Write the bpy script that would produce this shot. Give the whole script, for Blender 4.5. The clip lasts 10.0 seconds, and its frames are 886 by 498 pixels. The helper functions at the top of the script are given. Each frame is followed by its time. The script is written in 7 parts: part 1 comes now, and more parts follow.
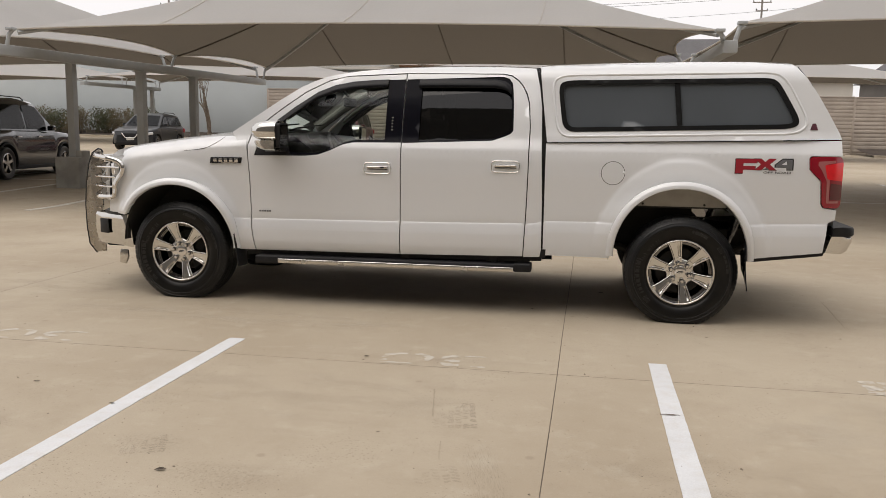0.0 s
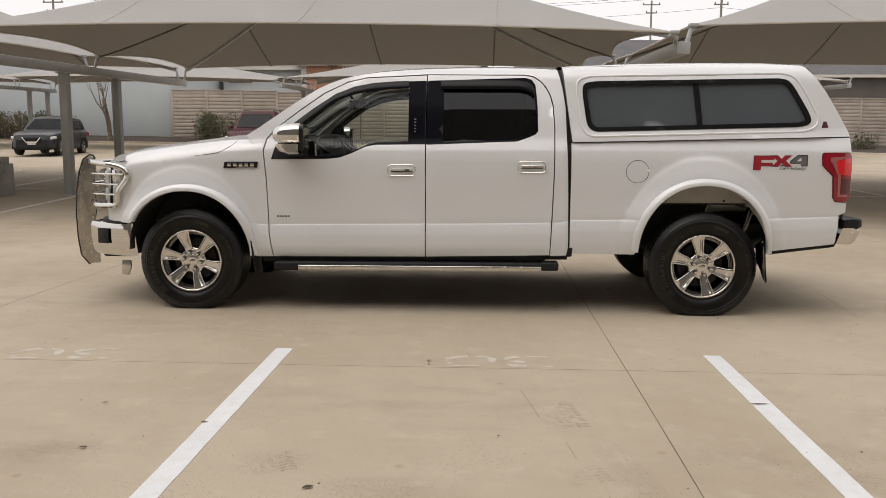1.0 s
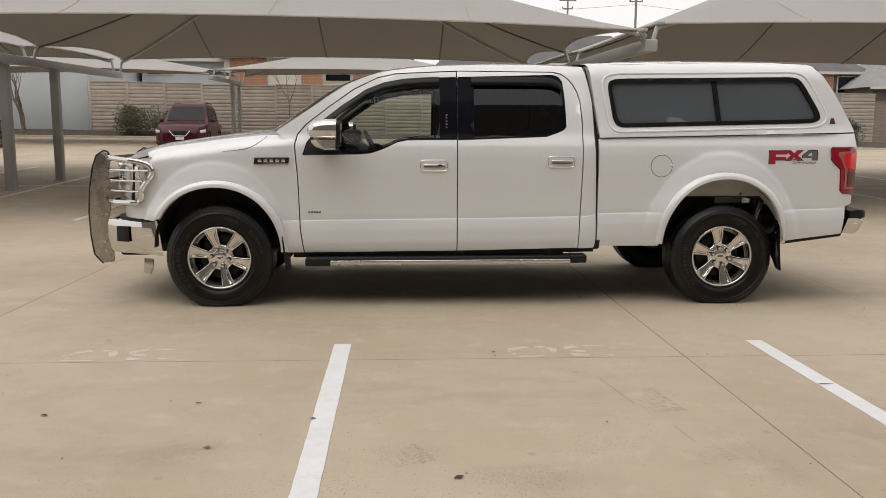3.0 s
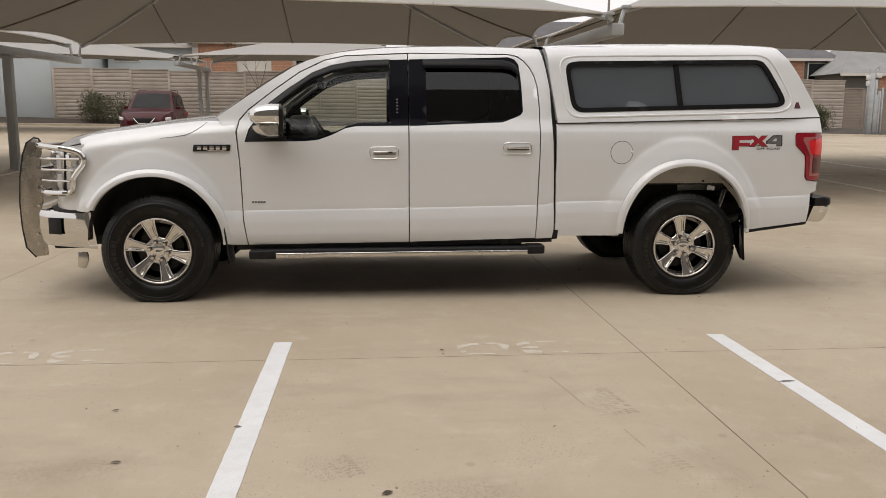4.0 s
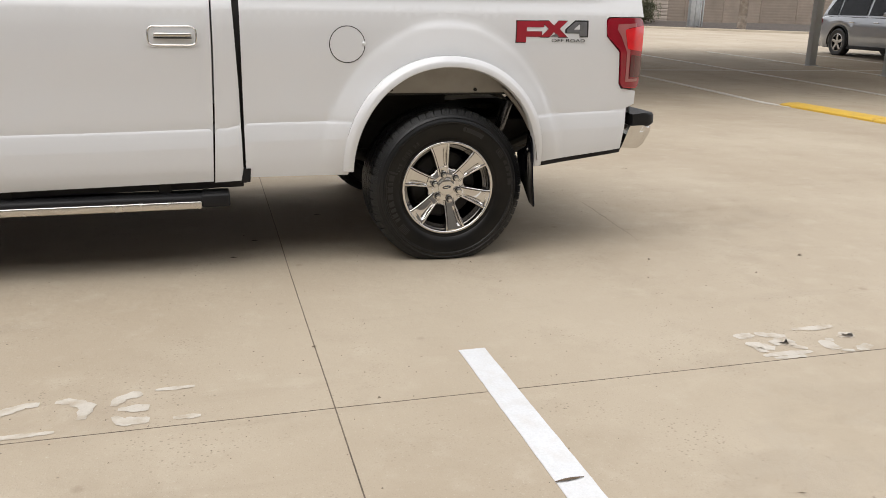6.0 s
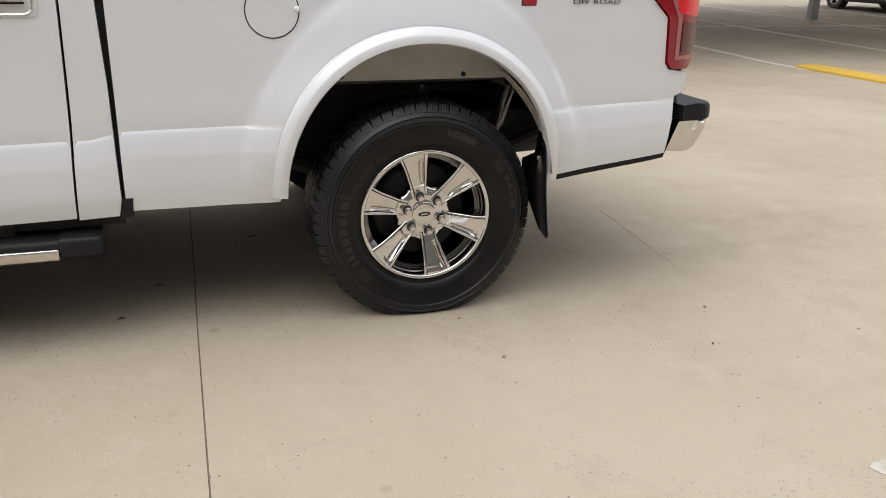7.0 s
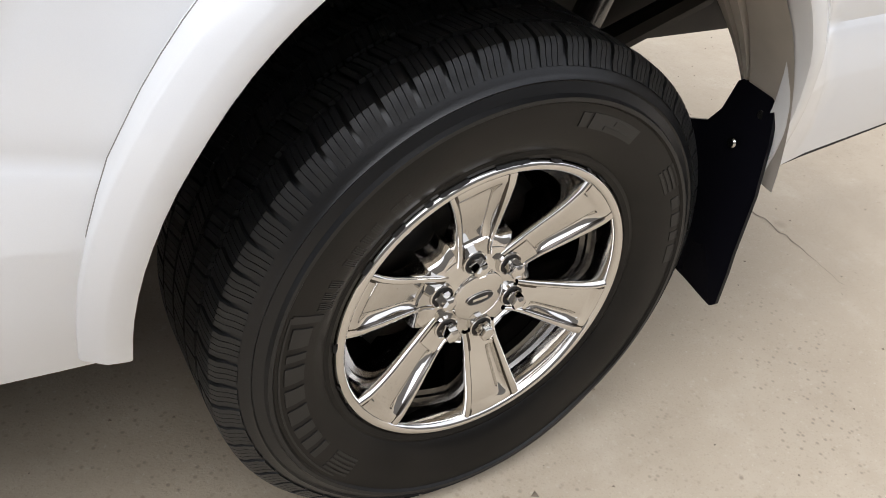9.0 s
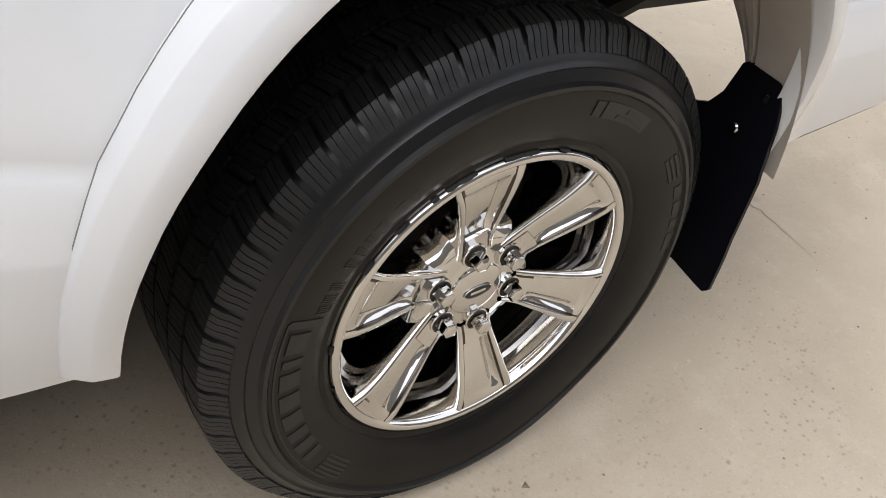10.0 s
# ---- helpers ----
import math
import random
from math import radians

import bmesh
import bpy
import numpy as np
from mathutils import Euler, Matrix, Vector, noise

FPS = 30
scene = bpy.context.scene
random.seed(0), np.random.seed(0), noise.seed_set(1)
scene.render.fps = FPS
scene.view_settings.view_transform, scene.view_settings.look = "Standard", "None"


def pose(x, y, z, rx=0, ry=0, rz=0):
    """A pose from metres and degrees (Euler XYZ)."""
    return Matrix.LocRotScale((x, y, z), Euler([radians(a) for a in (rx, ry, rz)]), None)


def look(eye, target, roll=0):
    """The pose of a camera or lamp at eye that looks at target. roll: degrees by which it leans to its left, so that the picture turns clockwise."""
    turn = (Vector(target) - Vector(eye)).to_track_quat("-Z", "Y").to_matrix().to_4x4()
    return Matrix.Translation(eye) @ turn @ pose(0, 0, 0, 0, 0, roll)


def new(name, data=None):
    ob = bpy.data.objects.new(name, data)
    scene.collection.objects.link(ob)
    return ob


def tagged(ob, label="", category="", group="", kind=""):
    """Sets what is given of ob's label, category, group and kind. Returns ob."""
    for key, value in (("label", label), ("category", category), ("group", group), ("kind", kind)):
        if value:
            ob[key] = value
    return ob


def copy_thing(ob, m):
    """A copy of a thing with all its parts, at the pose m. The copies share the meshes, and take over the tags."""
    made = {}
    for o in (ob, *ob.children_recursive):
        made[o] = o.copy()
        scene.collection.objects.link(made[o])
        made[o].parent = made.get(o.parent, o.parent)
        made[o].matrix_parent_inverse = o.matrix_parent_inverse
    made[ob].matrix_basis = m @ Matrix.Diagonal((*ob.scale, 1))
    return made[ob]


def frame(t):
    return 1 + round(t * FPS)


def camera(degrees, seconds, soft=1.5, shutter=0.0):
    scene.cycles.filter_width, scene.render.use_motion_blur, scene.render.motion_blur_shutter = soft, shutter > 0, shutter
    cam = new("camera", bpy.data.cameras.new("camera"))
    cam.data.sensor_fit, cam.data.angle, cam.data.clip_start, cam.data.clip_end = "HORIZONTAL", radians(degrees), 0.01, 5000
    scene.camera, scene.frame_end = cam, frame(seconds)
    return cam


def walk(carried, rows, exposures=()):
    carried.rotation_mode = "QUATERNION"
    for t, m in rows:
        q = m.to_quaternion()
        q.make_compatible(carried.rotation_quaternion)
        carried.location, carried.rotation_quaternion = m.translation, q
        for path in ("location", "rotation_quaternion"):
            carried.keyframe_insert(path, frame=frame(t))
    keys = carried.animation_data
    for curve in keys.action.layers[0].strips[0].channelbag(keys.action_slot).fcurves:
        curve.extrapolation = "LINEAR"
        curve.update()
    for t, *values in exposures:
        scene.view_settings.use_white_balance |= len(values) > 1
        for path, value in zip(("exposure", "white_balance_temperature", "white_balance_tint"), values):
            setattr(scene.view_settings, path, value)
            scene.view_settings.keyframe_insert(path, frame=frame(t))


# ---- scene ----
cam = camera(56.73, 10.0, soft=0.6)
PATH = [
    (0, (-0.6901, -6.2165, 1.3554), (-1.0343, -4.2652, 1.0830), 0.90),
    (0.5, (-1.2356, -6.2800, 1.3515), (-1.4321, -4.3078, 1.0841), 0.69),
    (1, (-1.6765, -6.3085, 1.3558), (-1.7758, -4.3293, 1.0860), 0.25),
    (1.5, (-2.0809, -6.3279, 1.3660), (-2.1034, -4.3479, 1.0841), 0.37),
    (2, (-2.3476, -6.2850, 1.3579), (-2.2815, -4.3066, 1.0721), 0.43),
    (3.5, (-2.6060, -6.4388, 1.3745), (-2.4939, -4.4624, 1.0898), 0.22),
    (4, (-2.3841, -6.1251, 1.3557), (-2.2208, -4.1568, 1.0411), 0.18),
    (4.5, (-2.0881, -5.6492, 1.3147), (-1.7482, -3.7226, 0.8995), 0.52),
    (5, (-1.7704, -5.1333, 1.3026), (-1.3158, -3.2457, 0.8227), 0.37),
    (5.5, (-1.4207, -4.6074, 1.2876), (-0.9251, -2.7337, 0.7940), 0.46),
    (5.7, (-1.3232, -4.3802, 1.2916), (-0.8005, -2.5222, 0.7677), 1.23),
    (6.8, (-0.8514, -3.0305, 1.2318), (-0.2937, -1.2160, 0.6022), 0.89),
    (7, (-0.8116, -2.7637, 1.2630), (-0.2384, -0.9658, 0.6004), 1.04),
    (7.5, (-0.7059, -2.1285, 1.2657), (-0.0975, -0.3705, 0.5315), 1.13),
    (8, (-0.6620, -1.5394, 1.2101), (-0.0034, 0.1428, 0.3519), 3.65),
    (8.5, (-0.5889, -1.0523, 1.1578), (0.1698, 0.4975, 0.1465), 4.77),
    (9, (-0.6029, -0.7244, 1.1412), (0.3365, 0.6039, -0.0221), 8.55),
    (9.5, (-0.6208, -0.5676, 1.1418), (0.4109, 0.6265, -0.0868), 11.53),
    (10, (-0.6221, -0.6176, 1.1335), (0.4044, 0.5799, -0.0962), 11.75),
]
walk(cam, [(t, look(eye, target, roll)) for t, eye, target, roll in PATH],
     exposures=[(0, 0.12, 6800, 13), (3.6, 0.13, 6750, 12), (4.5, 0.18, 6800, 13), (5.5, 0.45, 6600, 12), (7.0, 0.52, 6250, 11), (8.0, 0.70, 6100, 11), (9.0, 0.80, 6100, 12), (10.0, 0.68, 6150, 12)])

# ---- sky, sun ----
SUN_DIR = Vector((-0.33, -0.24, 0.91)).normalized()      # from the place towards the veiled sun
world = bpy.data.worlds.new("overcast_sky")
scene.world = world
world.use_nodes = True
wn, wl = world.node_tree.nodes, world.node_tree.links
bg = wn["Background"]
sky = wn.new("ShaderNodeTexSky")
sky.sky_type = "NISHITA"
sky.sun_disc = False
sky.sun_elevation = math.asin(SUN_DIR.z)
sky.sun_rotation = math.atan2(SUN_DIR.x, SUN_DIR.y)
sky.air_density, sky.dust_density, sky.ozone_density = 1.0, 6.0, 1.0
grey = wn.new("ShaderNodeHueSaturation")
grey.inputs["Saturation"].default_value = 0.10
cloud = wn.new("ShaderNodeMixRGB")
cloud.inputs["Fac"].default_value = 0.72
cloud.inputs["Color2"].default_value = (11.2, 11.3, 11.6, 1)
wl.new(sky.outputs["Color"], grey.inputs["Color"])
wl.new(grey.outputs["Color"], cloud.inputs["Color1"])
wl.new(cloud.outputs["Color"], bg.inputs["Color"])
bg.inputs["Strength"].default_value = 0.100

sun_data = bpy.data.lights.new("sun", "SUN")
sun_data.energy, sun_data.angle, sun_data.color = 1.0, radians(62), (1.0, 0.95, 0.88)
sun = new("sun", sun_data)
sun.matrix_world = look(SUN_DIR * 60, (0, 0, 0))
scene.view_settings.exposure = 0.0

# ---- materials ----
def rgb(c):
    return (*c, 1.0)


def mat(name, colour, rough=0.5, metal=0.0, vary=0.0, scale=4.0, fine=0.0, fine_scale=120.0, bump=0.0, bump_scale=90.0,
        coat=0.0, spec=0.5, per_object=0.0, second=None, second_scale=1.0, second_amount=0.0, rough_vary=0.0, translucent=0.0):
    """A surface with colour variation at two scales, an optional second tone in patches, and fine relief."""
    m = bpy.data.materials.new(name)
    m.use_nodes = True
    n, l = m.node_tree.nodes, m.node_tree.links
    b = n["Principled BSDF"]
    b.inputs["Roughness"].default_value = rough
    b.inputs["Metallic"].default_value = metal
    b.inputs["Specular IOR Level"].default_value = spec
    b.inputs["Coat Weight"].default_value = coat
    b.inputs["Coat Roughness"].default_value = 0.04
    co = n.new("ShaderNodeTexCoord").outputs["Object"]
    col = n.new("ShaderNodeRGB")
    col.outputs[0].default_value = rgb(colour)
    out = col.outputs[0]

    def noise_at(s, detail=4.0):
        t = n.new("ShaderNodeTexNoise")
        t.inputs["Scale"].default_value = s
        t.inputs["Detail"].default_value = detail
        l.new(co, t.inputs["Vector"])
        return t.outputs["Fac"]

    def shade(src, fac, amount):
        r = n.new("ShaderNodeMapRange")
        r.inputs["From Min"].default_value, r.inputs["From Max"].default_value = 0.25, 0.75
        r.inputs["To Min"].default_value, r.inputs["To Max"].default_value = 1 - amount, 1 + amount
        l.new(fac, r.inputs["Value"])
        v = n.new("ShaderNodeVectorMath")
        v.operation = "SCALE"
        l.new(src, v.inputs[0])
        l.new(r.outputs[0], v.inputs["Scale"])
        return v.outputs[0]

    if second:
        r = n.new("ShaderNodeMapRange")
        r.inputs["From Min"].default_value, r.inputs["From Max"].default_value = 0.45, 0.68
        r.inputs["To Max"].default_value = second_amount
        l.new(noise_at(second_scale, 6.0), r.inputs["Value"])
        mix = n.new("ShaderNodeMixRGB")
        mix.inputs["Color2"].default_value = rgb(second)
        l.new(r.outputs[0], mix.inputs["Fac"])
        l.new(out, mix.inputs["Color1"])
        out = mix.outputs[0]
    if vary:
        out = shade(out, noise_at(scale), vary)
    if fine:
        out = shade(out, noise_at(fine_scale, 2.0), fine)
    if per_object:
        info = n.new("ShaderNodeObjectInfo")
        out = shade(out, info.outputs["Random"], per_object)
    l.new(out, b.inputs["Base Color"])
    if rough_vary:
        r = n.new("ShaderNodeMapRange")
        r.inputs["From Min"].default_value, r.inputs["From Max"].default_value = 0.3, 0.7
        r.inputs["To Min"].default_value, r.inputs["To Max"].default_value = max(0.02, rough - rough_vary), min(1, rough + rough_vary)
        l.new(noise_at(scale * 2.3), r.inputs["Value"])
        l.new(r.outputs[0], b.inputs["Roughness"])
    if bump:
        bp = n.new("ShaderNodeBump")
        bp.inputs["Strength"].default_value = bump
        bp.inputs["Distance"].default_value = 0.004
        l.new(noise_at(bump_scale, 5.0), bp.inputs["Height"])
        l.new(bp.outputs[0], b.inputs["Normal"])
    if translucent:
        tb = n.new("ShaderNodeBsdfTranslucent")
        tb.inputs["Color"].default_value = (0.84, 0.77, 0.67, 1)
        mix = n.new("ShaderNodeMixShader")
        mix.inputs[0].default_value = translucent
        l.new(b.outputs[0], mix.inputs[1])
        l.new(tb.outputs[0], mix.inputs[2])
        l.new(mix.outputs[0], n["Material Output"].inputs["Surface"])
    return m


def glass_mat(name, tint, gloss_rough=0.0, ior=1.5, gloss=1.0):
    """A thin pane: tinted clear view through it, and a mirror sheen that grows towards grazing."""
    m = bpy.data.materials.new(name)
    m.use_nodes = True
    n, l = m.node_tree.nodes, m.node_tree.links
    n.remove(n["Principled BSDF"])
    tr = n.new("ShaderNodeBsdfTransparent")
    tr.inputs["Color"].default_value = rgb(tint)
    gl = n.new("ShaderNodeBsdfGlossy")
    gl.inputs["Roughness"].default_value = gloss_rough
    gl.inputs["Color"].default_value = (gloss, gloss, gloss, 1)
    fr = n.new("ShaderNodeFresnel")
    fr.inputs["IOR"].default_value = ior
    mix = n.new("ShaderNodeMixShader")
    l.new(fr.outputs[0], mix.inputs[0])
    l.new(tr.outputs[0], mix.inputs[1])
    l.new(gl.outputs[0], mix.inputs[2])
    l.new(mix.outputs[0], n["Material Output"].inputs["Surface"])
    return m


M_WHITE = mat("white_pearl_paint", (0.67, 0.68, 0.69), 0.28, coat=1.0, vary=0.012, scale=1.2, fine=0.012, fine_scale=900)
# the roof cloth from below, with its shade put into the colour
M_FABRICSHADED = mat("fabric_shaded_underside", (0.048, 0.036, 0.027), 0.9, translucent=0.16, vary=0.05, scale=0.8, fine=0.04, fine_scale=25, bump=0.2, bump_scale=160)
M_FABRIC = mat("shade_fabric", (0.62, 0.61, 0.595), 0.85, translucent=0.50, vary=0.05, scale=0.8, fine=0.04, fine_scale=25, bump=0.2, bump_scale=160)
M_STEEL = mat("painted_steel", (0.40, 0.415, 0.42), 0.45, vary=0.06, scale=2.0, fine=0.03, fine_scale=60, second=(0.34, 0.32, 0.29), second_scale=3.0, second_amount=0.2)
M_SEAM = mat("fabric_seam", (0.16, 0.14, 0.12), 0.8, vary=0.1, scale=5)
M_CHROME = mat("chrome", (0.66, 0.645, 0.62), 0.05, metal=1.0, vary=0.03, scale=9.0, rough_vary=0.03)
M_POLISH = mat("polished_steel", (0.62, 0.60, 0.56), 0.22, metal=1.0, vary=0.05, scale=7.0, rough_vary=0.08)
M_PLATESTEEL = mat("dull_steel_plate", (0.40, 0.37, 0.33), 0.28, metal=1.0, vary=0.08, scale=7.0, rough_vary=0.1)
M_BLACK = mat("black_plastic", (0.012, 0.012, 0.013), 0.5, spec=0.25, vary=0.15, scale=12, fine=0.1, fine_scale=300, bump=0.15, bump_scale=400)
M_GLOSSBLACK = mat("gloss_black", (0.006, 0.006, 0.009), 0.10, spec=0.07, vary=0.1, scale=3)
M_DARK = mat("underbody_black", (0.020, 0.019, 0.018), 0.75, vary=0.3, scale=8, second=(0.035, 0.03, 0.024), second_scale=5, second_amount=0.5)
M_LINER = mat("bare_bed_panel", (0.34, 0.32, 0.285), 0.6, vary=0.1, scale=4, second=(0.22, 0.20, 0.17), second_scale=6, second_amount=0.5)
M_RUBBER = mat("tyre_rubber", (0.0125, 0.0128, 0.0130), 0.42, spec=0.42, vary=0.15, scale=14, fine=0.15, fine_scale=220, bump=0.12, bump_scale=500)
M_SIDEWALL = mat("tyre_sidewall", (0.0066, 0.0061, 0.0054), 0.34, spec=0.23, vary=0.3, scale=9, second=(0.0125, 0.0108, 0.0088), second_scale=7, second_amount=0.6, fine=0.08, fine_scale=300, bump=0.06, bump_scale=350)
M_SHOULDER = mat("tyre_shoulder", (0.0062, 0.0066, 0.0073), 0.32, spec=0.42, vary=0.15, scale=9, fine=0.08, fine_scale=300, bump=0.06, bump_scale=350)
M_RUBBERMARK = mat("raised_rubber", (0.0085, 0.008, 0.0075), 0.5, vary=0.1, scale=20)
M_RED = mat("red_lens", (0.72, 0.018, 0.024), 0.12, coat=0.3, vary=0.1, scale=20)
M_DEEPRED = mat("dark_red_lens", (0.26, 0.005, 0.016), 0.12, coat=0.3, vary=0.1, scale=20)
# blotchy tone paints reflections into the lens colour
M_CLEARLENS = mat("clear_lens_with_glints", (0.62, 0.61, 0.60), 0.10, coat=1.0, vary=0.35, scale=16)
M_SMOKE = mat("smoked_visor", (0.006, 0.006, 0.007), 0.2, spec=0.15, vary=0.1, scale=5)
M_SEAT = mat("dark_leather", (0.014, 0.013, 0.0125), 0.55, spec=0.2, vary=0.15, scale=9, bump=0.2, bump_scale=200)
M_TRIM = mat("grey_trim", (0.20, 0.19, 0.175), 0.6, vary=0.1, scale=6)
M_GLASS = glass_mat("clear_glass", (0.84, 0.89, 0.85))
M_TINT = glass_mat("privacy_glass", (0.035, 0.036, 0.040), gloss=1.0)
# opaque blue-grey base stands in for sky reflected in the topper glass
M_CAPGLASS = mat("smoked_cap_glass_sky_tone", (0.076, 0.086, 0.096), 0.05, spec=0.5, vary=0.08, scale=1.5)
M_FRAME = mat("black_window_frame", (0.007, 0.007, 0.007), 0.45, spec=0.12, vary=0.1, scale=8)
M_DECALRED = mat("red_decal", (0.30, 0.014, 0.026), 0.35, vary=0.1, scale=20)
M_DECALGREY = mat("grey_decal", (0.13, 0.13, 0.135), 0.35, vary=0.25, scale=25)
M_DECALBLACK = mat("black_decal", (0.012, 0.012, 0.013), 0.35, vary=0.1, scale=20)

from mathutils.geometry import delaunay_2d_cdt

# ---- mesh helpers ----
def part(name, bm, material, parent=None, label="", angle=32, matrix=None):
    """Links a bmesh as one mesh object, under parent if there is one; smooth but for edges sharper than angle."""
    bmesh.ops.recalc_face_normals(bm, faces=bm.faces)
    lim = radians(angle)
    for e in bm.edges:
        e.smooth = len(e.link_faces) == 2 and e.calc_face_angle(3.2) < lim
    for f in bm.faces:
        f.smooth = True
    me = bpy.data.meshes.new(name)
    bm.to_mesh(me)
    bm.free()
    for mm in (material if isinstance(material, (list, tuple)) else [material]):
        me.materials.append(mm)
    ob = new(name, me)
    if parent:
        ob.parent = parent
    if matrix:
        ob.matrix_basis = matrix
    if label:
        tagged(ob, label)
    return ob


def thing(name, label, category, group="", kind="", at=None):
    ob = new(name)
    ob.empty_display_size = 0.2
    if at:
        ob.matrix_basis = at
    return tagged(ob, label, category, group, kind)


def lerp(a, b, t):
    return a + (b - a) * t


def smooth(a, b, x):
    t = min(1.0, max(0.0, (x - a) / (b - a)))
    return t * t * (3 - 2 * t)


def box(bm, x0, x1, y0, y1, z0, z1, bevel=0.0, seg=2, m=None):
    vs = [bm.verts.new((x, y, z)) for x in (x0, x1) for y in (y0, y1) for z in (z0, z1)]
    fs = [bm.faces.new([vs[i] for i in q]) for q in ((0, 1, 3, 2), (4, 6, 7, 5), (0, 4, 5, 1), (2, 3, 7, 6), (0, 2, 6, 4), (1, 5, 7, 3))]
    geom = vs
    if bevel:
        es = list({e for f in fs for e in f.edges})
        r = bmesh.ops.bevel(bm, geom=es, offset=bevel, segments=seg, profile=0.5, affect="EDGES")
        geom = list({v for f in r["faces"] for v in f.verts} | {v for v in vs if v.is_valid})
    if m:
        bmesh.ops.transform(bm, matrix=m, verts=geom)
    return geom


def ring_faces(bm, a, b, closed=True):
    n = len(a)
    for i in range(n if closed else n - 1):
        j = (i + 1) % n
        bm.faces.new((a[i], a[j], b[j], b[i]))


def tube(bm, pts, r, seg=10, closed=False, cap=True):
    """A round tube along points; r is one radius or one a point."""
    pts = [Vector(p) for p in pts]
    n = len(pts)
    rs = r if isinstance(r, (list, tuple)) else [r] * n
    rings, up = [], None
    for i, p in enumerate(pts):
        a = pts[(i - 1) % n] if closed or i else p
        b = pts[(i + 1) % n] if closed or i < n - 1 else p
        d = (b - a).normalized()
        if up is None:
            up = Vector((0, 0, 1)) if abs(d.z) < 0.9 else Vector((1, 0, 0))
        side = d.cross(up).normalized()
        up = side.cross(d).normalized()
        rings.append([bm.verts.new(p + rs[i] * (math.cos(k * math.tau / seg) * side + math.sin(k * math.tau / seg) * up)) for k in range(seg)])
    for i in range(n if closed else n - 1):
        ring_faces(bm, rings[i], rings[(i + 1) % n])
    if cap and not closed:
        bm.faces.new(rings[0])
        bm.faces.new(rings[-1])


def lathe(bm, prof, seg=64, centre=(0, 0, 0), axis="y", closed=False):
    """Turns a profile of (radius, along) about an axis."""
    c = Vector(centre)
    rings = []
    for r, h in prof:
        ring = []
        for k in range(seg):
            a = k * math.tau / seg
            u, v = r * math.cos(a), r * math.sin(a)
            ring.append(bm.verts.new(c + Vector((u, h, v) if axis == "y" else (u, v, h))))
        rings.append(ring)
    for i in range(len(rings) if closed else len(rings) - 1):
        ring_faces(bm, rings[i], rings[(i + 1) % len(rings)])
    return rings


def disc(bm, r, h, seg=32, centre=(0, 0, 0), axis="y"):
    c = Vector(centre)
    vs = []
    for k in range(seg):
        a = k * math.tau / seg
        u, v = r * math.cos(a), r * math.sin(a)
        vs.append(bm.verts.new(c + Vector((u, h, v) if axis == "y" else (u, v, h))))
    return bm.faces.new(vs)


def prism(bm, poly, y0, y1, bevel=0.0, seg=2, axis="y"):
    """A polygon in (x, z), or in (x, y) for axis z, drawn out between two depths."""
    at = (lambda p, h: (p[0], h, p[1])) if axis == "y" else (lambda p, h: (p[0], p[1], h)) if axis == "z" else (lambda p, h: (h, p[0], p[1]))
    a = [bm.verts.new(at(p, y0)) for p in poly]
    b = [bm.verts.new(at(p, y1)) for p in poly]
    fs = [bm.faces.new(a), bm.faces.new(b)]
    n = len(a)
    for i in range(n):
        fs.append(bm.faces.new((a[i], a[(i + 1) % n], b[(i + 1) % n], b[i])))
    if bevel:
        bmesh.ops.bevel(bm, geom=list({e for f in fs for e in f.edges}), offset=bevel, segments=seg, profile=0.5, affect="EDGES")


def loft(bm, rows, closed=False):
    """Faces between rows of points of equal length."""
    vs = [[bm.verts.new(p) for p in row] for row in rows]
    for i in range(len(vs) - 1):
        ring_faces(bm, vs[i], vs[i + 1], closed)
    return vs


def inside(p, poly):
    x, z = p
    hit = False
    for i in range(len(poly)):
        (x0, z0), (x1, z1) = poly[i - 1], poly[i]
        if (z0 > z) != (z1 > z) and x < (x1 - x0) * (z - z0) / (z1 - z0) + x0:
            hit = not hit
    return hit


def rounded(poly, r=0.03, seg=4):
    """The polygon with its corners rounded off."""
    out = []
    n = len(poly)
    for i in range(n):
        p, a, b = Vector(poly[i]), Vector(poly[i - 1]), Vector(poly[(i + 1) % n])
        la, lb = (a - p).length, (b - p).length
        q0 = p + (a - p) * min(0.45, r / la)
        q1 = p + (b - p) * min(0.45, r / lb)
        for k in range(seg + 1):
            t = k / seg
            out.append(tuple((1 - t) ** 2 * q0 + 2 * t * (1 - t) * p + t * t * q1))
    return out


def dense(poly, step):
    out = []
    n = len(poly)
    for i in range(n):
        a, b = Vector(poly[i]), Vector(poly[(i + 1) % n])
        k = max(1, int((b - a).length / step))
        out += [tuple(a.lerp(b, j / k)) for j in range(k)]
    return out


